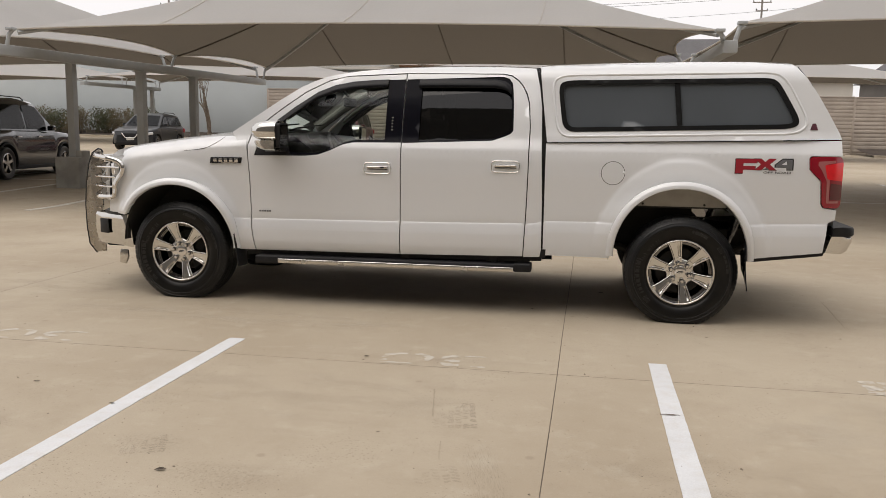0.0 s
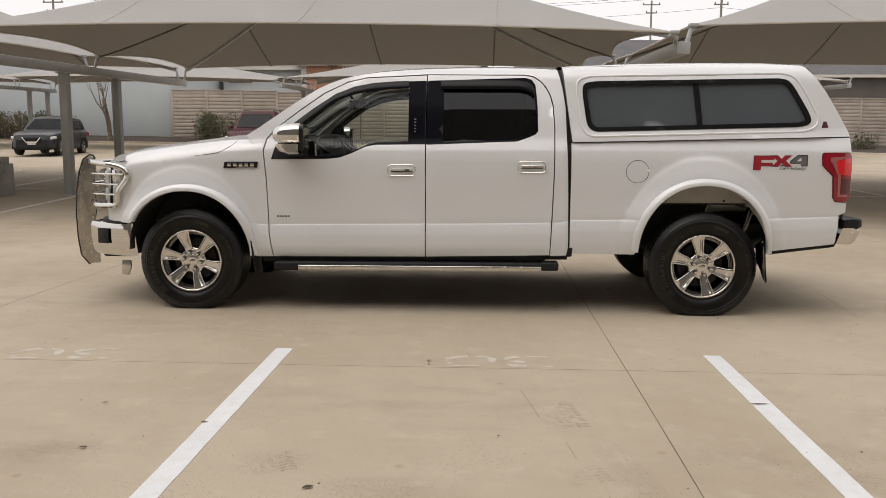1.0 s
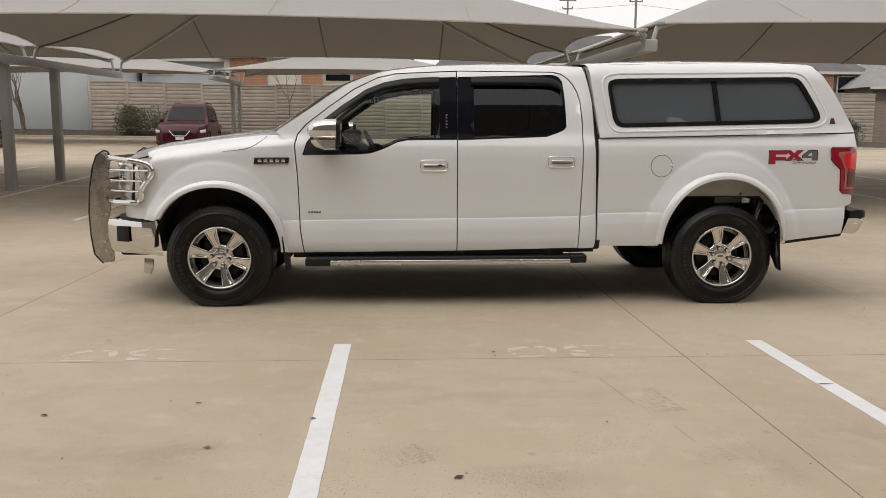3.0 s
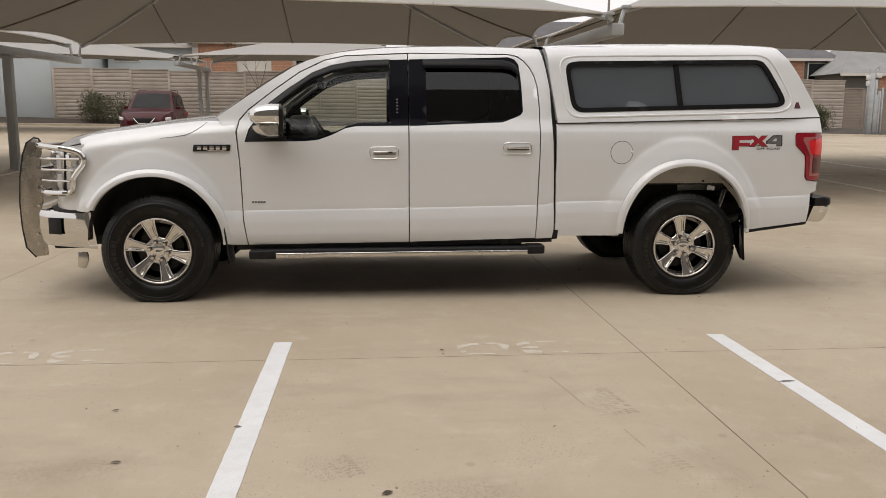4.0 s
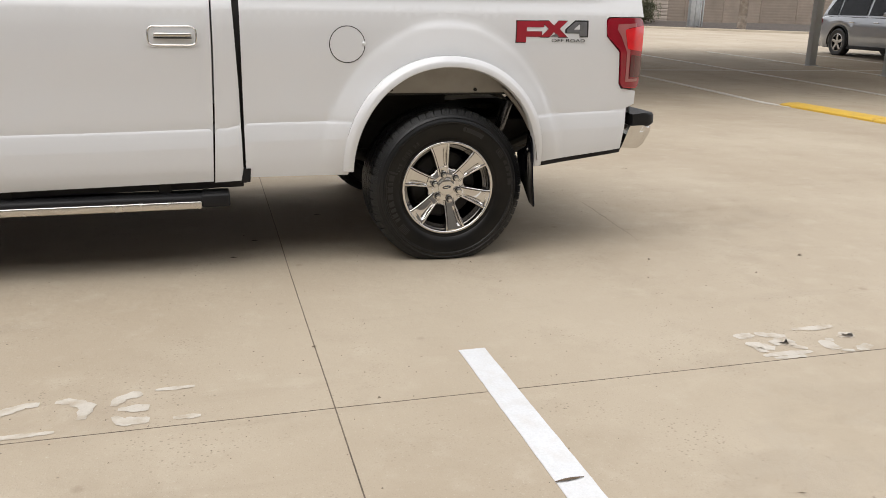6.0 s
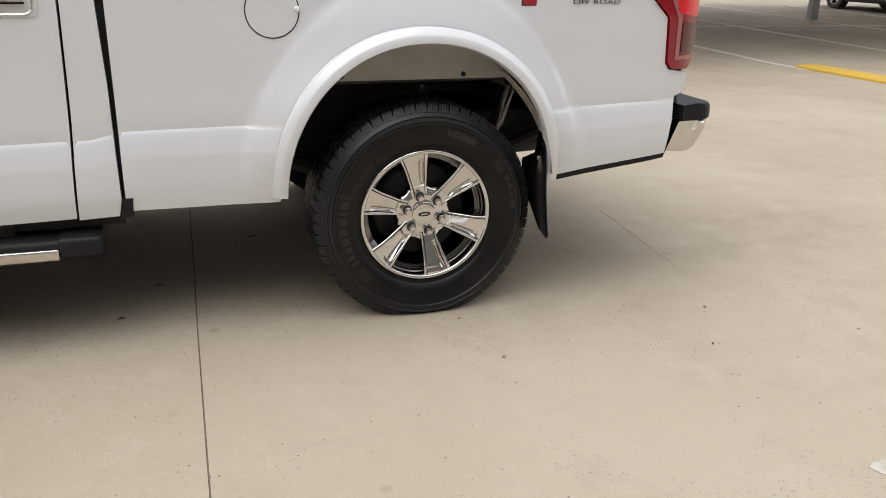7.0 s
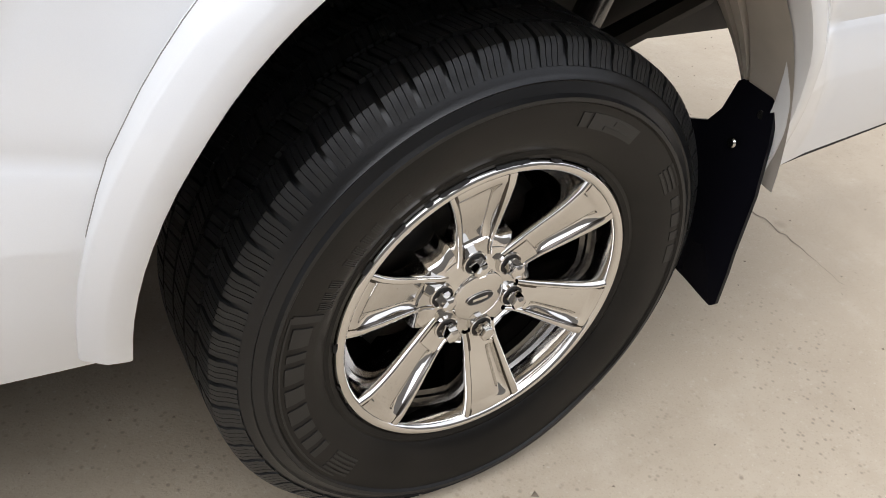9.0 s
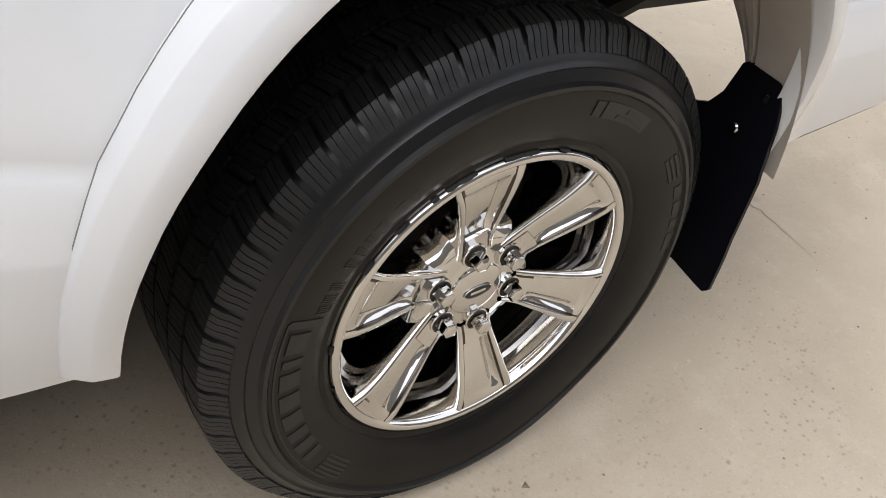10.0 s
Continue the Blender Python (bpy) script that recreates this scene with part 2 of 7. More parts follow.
def skin(outline, holes, depth, step=0.05, flange=0.02, mirrored=False, bm=None, creases=(), lines=(), rings=()):
    """A curved panel: the outline less its holes in (x, z), set at y = depth(x, z), with its edges turned in by flange."""
    bm = bm or bmesh.new()
    loops = [dense(outline, step)] + [dense(h, step) for h in holes]
    pts, edges = [], []
    for lp in loops:
        s = len(pts)
        pts += [Vector(p) for p in lp]
        edges += [(s + i, s + (i + 1) % len(lp)) for i in range(len(lp))]
    xs, zs = [p[0] for p in outline], [p[1] for p in outline]
    nx, nz = int((max(xs) - min(xs)) / step) + 1, int((max(zs) - min(zs)) / (step * 0.6)) + 1
    rim = np.array([p[:] for p in pts])
    for i in range(nx + 1):
        for j in range(nz + 1):
            p = (lerp(min(xs), max(xs), (i + 0.5 * (j % 2)) / nx), lerp(min(zs), max(zs), j / nz))
            if any(abs(p[1] - f(p[0])) < 0.012 for f in lines) or any(abs(math.hypot(p[0] - c, (p[1] - h) * 0.8) - r) < 0.014 for c, h, r in rings):
                continue
            if inside(p, outline) and not any(inside(p, h) for h in holes) and np.hypot(rim[:, 0] - p[0], rim[:, 1] - p[1]).min() > step * 0.42:
                pts.append(Vector(p))
    more = [(x, f(x)) for f in lines for x in np.arange(min(xs) + 0.01, max(xs), 0.02)]
    arcs = [(c + r * math.cos(k * math.pi / 80), h + 1.25 * r * math.sin(k * math.pi / 80)) for c, h, r in rings for k in range(81)]
    more += [p for p in arcs if not any(abs(p[1] - f(p[0])) < 0.028 for f in lines)]
    for p in more:
        if inside(p, outline) and not any(inside(p, h) for h in holes) and np.hypot(rim[:, 0] - p[0], rim[:, 1] - p[1]).min() > 0.006:
            pts.append(Vector(p))
    for z in creases:
        for i in range(nx * 2):
            p = (lerp(min(xs), max(xs), i / (nx * 2)), z)
            if inside(p, outline) and not any(inside(p, h) for h in holes) and np.hypot(rim[:, 0] - p[0], rim[:, 1] - p[1]).min() > 0.012:
                pts.append(Vector(p))
    v, _, f, *_ = delaunay_2d_cdt(pts, edges, [], 0, 1e-5)
    sgn = lambda y: 2.0 - y if mirrored else y
    vs = [bm.verts.new((p[0], sgn(depth(p[0], p[1])), p[1])) for p in v]
    for tri in f:
        c = sum((v[i] for i in tri), Vector((0, 0))) / len(tri)
        if inside(c, outline) and not any(inside(c, h) for h in holes):
            bm.faces.new([vs[i] for i in tri])
    for q in [q for q in vs if not q.link_faces]:
        bm.verts.remove(q)
    if flange:
        rimedges = [e for e in bm.edges if len(e.link_faces) == 1]
        r = bmesh.ops.extrude_edge_only(bm, edges=rimedges)
        moved = [g for g in r["geom"] if isinstance(g, bmesh.types.BMVert)]
        bmesh.ops.translate(bm, verts=moved, vec=(0, -flange if mirrored else flange, 0))
    return bm


def letters(body, size, matrix, material, parent, name, label="", depth=0.001):
    cu = bpy.data.curves.new(name, "FONT")
    cu.body, cu.size, cu.extrude, cu.align_x, cu.align_y = body, size, depth, "CENTER", "CENTER"
    tmp = bpy.data.objects.new(name, cu)
    me = bpy.data.meshes.new_from_object(tmp)
    bpy.data.objects.remove(tmp)
    me.materials.append(material)
    ob = new(name, me)
    ob.parent, ob.matrix_basis = parent, matrix
    return tagged(ob, label)

# ---- ground ----
def ground_z(x, y):
    """The lot is level round the truck and rises towards the back fence, more so on the west side."""
    k = 0.80 - 0.0085 * max(-40.0, min(45.0, x))
    s = (min(34.0, max(0.0, y - 7.0)) / 33.0) ** 0.85
    return k * s


JOINT_X = [-19.6, -14.9, -10.2, -5.53, -0.83, 8.6, 13.3, 18.0]
JOINT_Y = [-6.3, -1.57, 7.9, 12.6, 17.4, 22.1]


def wide_axis(lo, hi, step, joints, far):
    a = list(np.arange(lo, hi + 0.01, step)) + far
    a = [v for v in a if all(abs(v - j) > 0.05 for j in joints)]
    for j in joints:
        a += [j - 0.0024, j - 0.0012, j + 0.0012, j + 0.0024]
    return sorted(a)


def concrete():
    m = bpy.data.materials.new("worn_concrete")
    m.use_nodes = True
    n, l = m.node_tree.nodes, m.node_tree.links
    b = n["Principled BSDF"]
    co = n.new("ShaderNodeTexCoord").outputs["Object"]

    def noise_at(s, detail=5.0, rough=0.55, stretch=None):
        t = n.new("ShaderNodeTexNoise")
        t.inputs["Scale"].default_value, t.inputs["Detail"].default_value, t.inputs["Roughness"].default_value = s, detail, rough
        src = co
        if stretch:
            mp = n.new("ShaderNodeMapping")
            mp.inputs["Scale"].default_value = stretch
            l.new(co, mp.inputs["Vector"])
            src = mp.outputs[0]
        l.new(src, t.inputs["Vector"])
        return t.outputs["Fac"]

    def ramp(fac, lo, hi, a=0.0, z=1.0):
        r = n.new("ShaderNodeMapRange")
        for k, v in zip(("From Min", "From Max", "To Min", "To Max"), (lo, hi, a, z)):
            r.inputs[k].default_value = v
        l.new(fac, r.inputs["Value"])
        return r.outputs[0]

    def mix(c1, c2, fac):
        x = n.new("ShaderNodeMixRGB")
        for k, c in (("Color1", c1), ("Color2", c2)):
            if isinstance(c, tuple):
                x.inputs[k].default_value = rgb(c)
            else:
                l.new(c, x.inputs[k])
        if isinstance(fac, float):
            x.inputs["Fac"].default_value = fac
        else:
            l.new(fac, x.inputs["Fac"])
        return x.outputs[0]

    base = mix((0.357, 0.297, 0.219), (0.430, 0.370, 0.284), ramp(noise_at(0.45, 6), 0.35, 0.65))
    base = mix(base, (0.310, 0.254, 0.185), ramp(noise_at(1.7, 7, 0.65), 0.52, 0.75, 0, 0.55))
    base = mix(base, (0.464, 0.408, 0.323), ramp(noise_at(5.0, 6, 0.6), 0.55, 0.75, 0, 0.5))
    base = mix(base, (0.258, 0.211, 0.155), ramp(noise_at(2.6, 5, 0.6, (0.12, 1.6, 1)), 0.60, 0.78, 0, 0.30))
    grain = noise_at(190, 3, 0.6)
    base = mix(base, (0.215, 0.176, 0.133), ramp(grain, 0.58, 0.72, 0, 0.45))
    base = mix(base, (0.533, 0.482, 0.396), ramp(noise_at(120, 3), 0.62, 0.74, 0, 0.4))
    # small pits and oil specks
    v = n.new("ShaderNodeTexVoronoi")
    v.inputs["Scale"].default_value = 9.0
    l.new(co, v.inputs["Vector"])
    base = mix(base, (0.146, 0.116, 0.086), ramp(v.outputs["Distance"], 0.055, 0.02, 0, 0.55))
    v2 = n.new("ShaderNodeTexVoronoi")
    v2.inputs["Scale"].default_value = 2.3
    l.new(co, v2.inputs["Vector"])
    base = mix(base, (0.206, 0.163, 0.120), ramp(v2.outputs["Distance"], 0.06, 0.03, 0, 0.35))
    # patches where the surface has broken into fine pits
    patch = ramp(noise_at(1.9, 5, 0.6), 0.49, 0.63)
    pit = n.new("ShaderNodeTexVoronoi")
    pit.inputs["Scale"].default_value = 55.0
    l.new(co, pit.inputs["Vector"])
    hole = ramp(pit.outputs["Distance"], 0.26, 0.12, 0, 0.6)
    both = n.new("ShaderNodeMath")
    both.operation = "MULTIPLY"
    l.new(patch, both.inputs[0])
    l.new(hole, both.inputs[1])
    base = mix(base, (0.19, 0.155, 0.118), both.outputs[0])
    base = mix(base, (0.50, 0.45, 0.365), ramp(noise_at(36, 4, 0.7), 0.60, 0.74, 0, 0.35))
    l.new(base, b.inputs["Base Color"])
    b.inputs["Specular IOR Level"].default_value = 0.3
    l.new(ramp(noise_at(3.0), 0.3, 0.7, 0.72, 0.9), b.inputs["Roughness"])
    bp = n.new("ShaderNodeBump")
    bp.inputs["Strength"].default_value, bp.inputs["Distance"].default_value = 0.35, 0.004
    l.new(grain, bp.inputs["Height"])
    bp2 = n.new("ShaderNodeBump")
    bp2.inputs["Strength"].default_value, bp2.inputs["Distance"].default_value = 0.3, 0.012
    l.new(noise_at(22, 5), bp2.inputs["Height"])
    l.new(bp.outputs[0], bp2.inputs["Normal"])
    l.new(bp2.outputs[0], b.inputs["Normal"])
    return m


M_CONCRETE = concrete()
M_JOINT = mat("joint_dirt", (0.15, 0.12, 0.09), 0.95, vary=0.3, scale=3.0, fine=0.3, fine_scale=60)


def build_ground():
    xs = wide_axis(-30, 48, 0.75, JOINT_X, [-1500, -600, -250, -110, -60, -42, 60, 80, 130, 270, 620, 1500])
    ys = wide_axis(-12, 44, 0.75, JOINT_Y, [-1500, -600, -250, -110, -60, -35, -20, 60, 80, 130, 270, 620, 1500])
    grooves_x = [j for j in JOINT_X]
    bm = bmesh.new()
    rows = []
    for y in ys:
        row = []
        for x in xs:
            d = min(min(abs(x - j) for j in grooves_x), min(abs(y - j) for j in JOINT_Y))
            z = ground_z(x, y) - (0.003 if d < 0.002 else 0.0)
            # a joint is never quite straight
            wob = 0.006 * noise.noise((x * 0.9, y * 0.9, 0)) if -13 < y < 45 and -31 < x < 49 else 0
            row.append(bm.verts.new((x + wob, y + wob * 0.7, z)))
        rows.append(row)
    for i in range(len(ys) - 1):
        for j in range(len(xs) - 1):
            f = bm.faces.new((rows[i][j], rows[i][j + 1], rows[i + 1][j + 1], rows[i + 1][j]))
            mx, my = (xs[j] + xs[j + 1]) / 2, (ys[i] + ys[i + 1]) / 2
            f.material_index = int(min(abs(mx - q) for q in JOINT_X) < 0.003 or min(abs(my - q) for q in JOINT_Y) < 0.003)
    ob = part("ground", bm, [M_CONCRETE, M_JOINT], angle=20)
    return tagged(ob, "worn beige concrete parking lot with saw-cut joints", "ground", kind="structure")


build_ground()


def worn_paint(name, colour, wear=0.5, edge=(0.45, 0.38, 0.29)):
    """Road paint, rubbed through to the concrete in patches."""
    m = mat(name, colour, 0.7, vary=0.05, scale=3, second=edge, second_scale=14, second_amount=wear, fine=0.06, fine_scale=150, bump=0.3, bump_scale=200)
    return m


M_PAINT = worn_paint("white_line_paint", (0.61, 0.62, 0.63), 0.18)
M_FADED = worn_paint("faded_white_paint", (0.60, 0.56, 0.49), 0.95)
M_FADED.node_tree.nodes["Principled BSDF"].inputs["Alpha"].default_value = 0.82
M_OLDLINE = worn_paint("old_white_line", (0.60, 0.58, 0.53), 0.45)
M_YELLOW = worn_paint("yellow_paint", (0.62, 0.39, 0.045), 0.4, (0.40, 0.30, 0.12))


def ground_strip(name, x0, y0, x1, y1, w, material, label, lift=0.003, ragged=0.0014, step=0.06, group="painted stall lines"):
    """A painted stripe that lies on the ground, with slightly ragged edges."""
    a, b = Vector((x0, y0)), Vector((x1, y1))
    n = max(2, int((b - a).length / step))
    d = (b - a).normalized()
    s = Vector((-d.y, d.x))
    bm = bmesh.new()
    rows = []
    for i in range(n + 1):
        p = a.lerp(b, i / n)
        row = []
        for q in (-1, 1):
            o = p + s * q * (w / 2 + random.uniform(-ragged, ragged))
            row.append((o.x, o.y, ground_z(o.x, o.y) + lift))
        rows.append(row)
    top = loft(bm, rows)
    r = bmesh.ops.extrude_edge_only(bm, edges=[e for e in bm.edges if len(e.link_faces) == 1])
    bmesh.ops.translate(bm, verts=[g for g in r["geom"] if isinstance(g, bmesh.types.BMVert)], vec=(0, 0, -lift - 0.002))
    return tagged(part(name, bm, material), label, "road marking", group, "structure")


for lx in (-8.38, -5.666, -2.953, -0.238, 2.476, 5.19, 7.904):
    ground_strip("stall_line", lx, -1.205, lx + 0.006, -6.6, 0.108, M_PAINT, "white painted stall line on concrete")
# the stalls across the aisle, under the fabric roofs
for lx in (-22.8, -20.25, -17.7, -15.15, -12.6, -10.05, -7.5, -4.95, -2.4, 0.15, 2.7):
    ground_strip("stall_line", lx, 6.2, lx, 11.6, 0.115, M_OLDLINE, "worn white stall line under the shade roof", step=0.3, lift=0.008)
    ground_strip("stall_line", lx, 11.6, lx, 17.0, 0.115, M_OLDLINE, "worn white stall line under the shade roof", step=0.3, lift=0.008)
for lx in (7.0, 9.9, 12.75, 15.6, 18.45, 21.3):
    ground_strip("stall_line", lx, 6.2, lx - 0.1, 11.6, 0.115, M_OLDLINE, "worn white stall line under the shade roof", step=0.3, lift=0.008)
    ground_strip("stall_line", lx - 0.1, 11.6, lx - 0.2, 17.0, 0.115, M_OLDLINE, "worn white stall line under the shade roof", step=0.3, lift=0.008)
ground_strip("stall_line", -24, 11.6, 24, 11.6, 0.09, M_OLDLINE, "worn white line between two rows of stalls", step=0.4)

# low yellow hump laid in sections along the stall's end
for k in range(3):
    y1_ = 6.45 - k * 1.84
    bm = bmesh.new()
    prof = ((-0.23, 0.0), (-0.227, 0.026), (-0.19, 0.036), (-0.08, 0.046), (0.08, 0.046), (0.20, 0.030), (0.24, 0.0))
    rows = [[(7.22 + x + 0.004 * noise.noise((y * 3, x * 9, 2)), y, z * e) for x, z in prof] for y, e in [(y1_, 0.6)] + [(lerp(y1_ - 0.01, y1_ - 1.81, i / 12), 1.0) for i in range(13)] + [(y1_ - 1.82, 0.6)]]
    vs = loft(bm, rows)
    bm.faces.new(vs[0])
    bm.faces.new(vs[-1])
    tagged(part("speed_hump", bm, M_YELLOW, angle=20), "worn yellow speed hump section on concrete", "speed hump", "yellow hump sections")

# ---- fabric shade roofs ----
X_COLS = (-21.8, -10.3, 1.17, 12.64, 24.1)


def shade_roof(x0, x1, y0, ym, y1, zf, zm, zb, rise, seams=True):
    """One tensioned fabric roof: a low pyramid between four corners and two side nodes, with tube rafters and dark seams."""
    root = thing("shade_roof", "beige tensioned fabric shade roof over parking stalls", "shade roof", "fabric shade roofs")
    apex = Vector(((x0 + x1) / 2, ym, zm + rise))
    def run(a, b, sag, n):
        a, b = Vector(a), Vector(b)
        out = []
        for i in range(n):
            t = i / n
            p = a.lerp(b, t)
            k = 4 * t * (1 - t) * sag
            q = Vector((apex.x - p.x, apex.y - p.y, 0))
            q.normalize()
            out.append(p + q * k + Vector((0, 0, k * 0.42)))
        return out
    g = 0.18
    c = [(x0 + g, y0, zf - 0.08), (x1 - g, y0 - 0.35, zf - 0.22), (x1 - g, ym, zm), (x1 - g, y1, zb), (x0 + g, y1, zb), (x0 + g, ym, zm)]
    rim = run(c[0], c[1], 0.35, 28) + run(c[1], c[2], 0.24, 12) + run(c[2], c[3], 0.24, 12) + run(c[3], c[4], 0.22, 28) + run(c[4], c[5], 0.24, 12) + run(c[5], c[0], 0.24, 12)
    bm = bmesh.new()
    rows = []
    for i in range(13):
        t = i / 12
        rows.append([Vector((lerp(p.x, apex.x, t), lerp(p.y, apex.y, t), p.z + (apex.z - p.z) * (t ** 1.12) )) for p in rim])
    vs = loft(bm, rows[:-1], closed=True)
    bm.faces.new(vs[-1])
    part("fabric", bm, M_FABRIC, root, "beige woven shade fabric", angle=50)
    # second sheet just below, coloured darker to carry the underside's shade
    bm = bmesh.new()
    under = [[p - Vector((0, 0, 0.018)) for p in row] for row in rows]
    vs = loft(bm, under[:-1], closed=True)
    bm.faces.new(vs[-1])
    part("fabric_lining", bm, M_FABRICSHADED, root, "brown sheet under the shade fabric, underside shade in its colour", angle=50)
    # hem and seams
    bm = bmesh.new()
    tube(bm, [p + Vector((0, 0, -0.012)) for p in rim], 0.016, 6, closed=True)
    part("hem_cable", bm, M_FABRIC, root)
    def rafter(k, name, rad, material, lo=0.0, hi=0.96):
        bm = bmesh.new()
        pts = []
        for i in range(13):
            t = lerp(lo, hi, i / 12)
            p = rim[k]
            pts.append(Vector((lerp(p.x, apex.x, t), lerp(p.y, apex.y, t), p.z + (apex.z - p.z) * (t ** 1.12) - 0.03 - rad)))
        tube(bm, pts, rad, 6)
        part(name, bm, material, root)
    for k in (0, 28, 52, 80):
        rafter(k, "rafter", 0.04, M_STEEL)
    for k in (40, 92):
        rafter(k, "seam", 0.018, M_SEAM)
    # seams run straight up each long slope to the hips
    hw = (x1 - x0) / 2
    for base, far in ((52, True), (0, False)):
        for fr in ((-0.56, -0.02, 0.54) if seams or far else ()):
            k = base + int(round((0.5 - fr / 2 if far else 0.5 + fr / 2) * 28))
            p = rim[k]
            dy = abs(p.y - apex.y)
            bm = bmesh.new()
            pts = []
            for i in range(10):
                t = (1 - abs(fr)) * 0.97 * i / 9
                z = p.z + (apex.z - p.z) * t ** 1.12
                pts.append((p.x, lerp(p.y, apex.y, t), z - 0.03 if far else z + 0.012))
            tube(bm, pts, 0.016 if far else 0.008, 6)
            part("seam", bm, M_SEAM if far else M_FABRIC, root)
    return root


def beam_frame(x, y0, ym, y1, zf, zm, zb, posts, group):
    """A steel beam on posts between two fabric roofs, with short stubs that hold their corners."""
    root = thing("shade_frame", "grey painted steel beam on square posts holding shade fabric", "canopy frame", group)
    zbeam = lambda y: lerp(zf, zb, (y - y0) / (y1 - y0)) - 0.46
    bm = bmesh.new()
    loft(bm, [[(x - 0.095, y, zbeam(y) + 0.12), (x + 0.095, y, zbeam(y) + 0.12), (x + 0.095, y, zbeam(y) - 0.055), (x - 0.095, y, zbeam(y) - 0.055)] for y in (y0 - 0.2, y1 + 0.2)], closed=True)
    bmesh.ops.holes_fill(bm, edges=bm.edges[:])
    bmesh.ops.bevel(bm, geom=bm.edges[:], offset=0.012, segments=2, profile=0.5, affect="EDGES")
    part("beam", bm, M_STEEL, root)
    for y in posts:
        bm = bmesh.new()
        gz = ground_z(x, y)
        box(bm, x - 0.088, x + 0.088, y - 0.088, y + 0.088, gz - 0.05, zbeam(y) - 0.07, 0.015)
        part("post", bm, M_STEEL, root)
        bm = bmesh.new()
        box(bm, x - 0.125, x + 0.125, y - 0.125, y + 0.125, gz - 0.02, gz + 0.016, 0.006)
        part("base_plate", bm, M_STEEL, root)
        bm = bmesh.new()
        box(bm, x - 0.125, x + 0.125, y - 0.125, y + 0.125, zbeam(y) - 0.085, zbeam(y) - 0.060, 0.005)
        part("cap_plate", bm, M_STEEL, root)
    for yn, zn in ((y0, zf), (ym, zm), (y1, zb)):
        for s in (-1, 1):
            y, zt = (yn - 0.30, zn - 0.22) if yn == y0 and s < 0 else (yn, zn - (0.08 if yn == y0 else 0.0))
            bm = bmesh.new()
            zb0 = zbeam(yn) + 0.11
            tube(bm, [(x + s * 0.08, yn, zb0), (x + s * 0.10, lerp(yn, y, 0.3), zb0 + 0.07), (x + s * 0.13, y, zt - 0.09), (x + s * 0.2, y + (0.04 if y == y0 else 0), zt)], 0.034, 8)
            part("stub", bm, M_STEEL, root)
            bm = bmesh.new()
            box(bm, x + s * 0.17 - 0.065, x + s * 0.17 + 0.065, y - 0.06, y + 0.06, zt - 0.03, zt + 0.015, 0.008)
            part("corner_plate", bm, M_STEEL, root)
    return root


for i, x in enumerate(X_COLS):
    beam_frame(x, 6.15, 11.6, 17.0, 3.08, 3.09, 3.28, (10.4, 12.8), "front shade frames")
for x0, x1 in zip(X_COLS, X_COLS[1:]):
    shade_roof(x0, x1, 6.3, 11.6, 17.0, 3.10, 3.10, 3.28, 2.25)
for x in (-24.3, -10.55, 1.17, 13.5):
    beam_frame(x, 29.6, 33.0, 36.3, 4.0, 4.05, 4.1, (34.0, 35.7), "rear shade frames")
for x0, x1 in ((-36.5, -24.3), (-24.3, -10.55), (-10.55, 1.17), (1.17, 13.5)):
    shade_roof(x0, x1, 29.7, 33.0, 36.3, 4.0, 4.05, 4.1, 1.2, seams=False)

# ---- back fence ----
M_FENCE = mat("cast_fence_panel", (0.39, 0.335, 0.285), 0.85, vary=0.10, scale=0.9, fine=0.08, fine_scale=30, second=(0.30, 0.255, 0.21), second_scale=1.5, second_amount=0.6, bump=0.4, bump_scale=40, per_object=0.06)
M_FENCE2 = mat("brown_fence_panel", (0.22, 0.185, 0.155), 0.85, vary=0.10, scale=0.9, fine=0.08, fine_scale=30, second=(0.18, 0.15, 0.125), second_scale=1.5, second_amount=0.6, bump=0.4, bump_scale=40, per_object=0.06)


def fence_run(name, x0, x1, y, width, height, drop, material, label, relief=1.0):
    root = thing(name, label, "fence wall", kind="structure")
    n = int((x1 - x0) / width)
    for i in range(n):
        xa, xb = x0 + i * width, x0 + (i + 1) * width
        zg = min(ground_z(xa, y), ground_z(xb, y)) - 0.1
        top = zg + 0.1 + height - 0.08 * math.floor(i / 2.5 % 2) + drop * random.uniform(-0.02, 0.02)
        rows = 15
        bm = bmesh.new()
        prof = []
        for k in range(rows):
            za, zb = lerp(zg, top, k / rows), lerp(zg, top, (k + 1) / rows)
            b = (0.017 + random.uniform(-0.006, 0.01)) * relief
            prof += [(0.0, za + 0.012), (-b, za + 0.035), (-b - 0.008, lerp(za, zb, 0.5)), (-b, zb - 0.03), (0.0, zb - 0.008)]
        m = 12
        loft(bm, [[(lerp(xa + 0.05, xb - 0.05, j / m), y + d + 0.014 * noise.noise((xa + j * 0.8, z * 6, 1)), z + 0.013 * noise.noise((xa * 3 + j * 0.45, z * 4, 5))) for j in range(m + 1)] for d, z in prof])
        box(bm, xa + 0.05, xb - 0.05, y + 0.005, y + 0.1, zg, top)
        part("fence_panel", bm, material, root)
        bm = bmesh.new()
        box(bm, xa - 0.06, xa + 0.06, y - 0.045, y + 0.14, zg, top + 0.05, 0.015)
        part("fence_post", bm, material, root)
        bm = bmesh.new()
        box(bm, xa + 0.02, xb - 0.02, y - 0.05, y + 0.13, top + 0.0, top + 0.07, 0.012)
        part("fence_cap", bm, material, root)
    return root


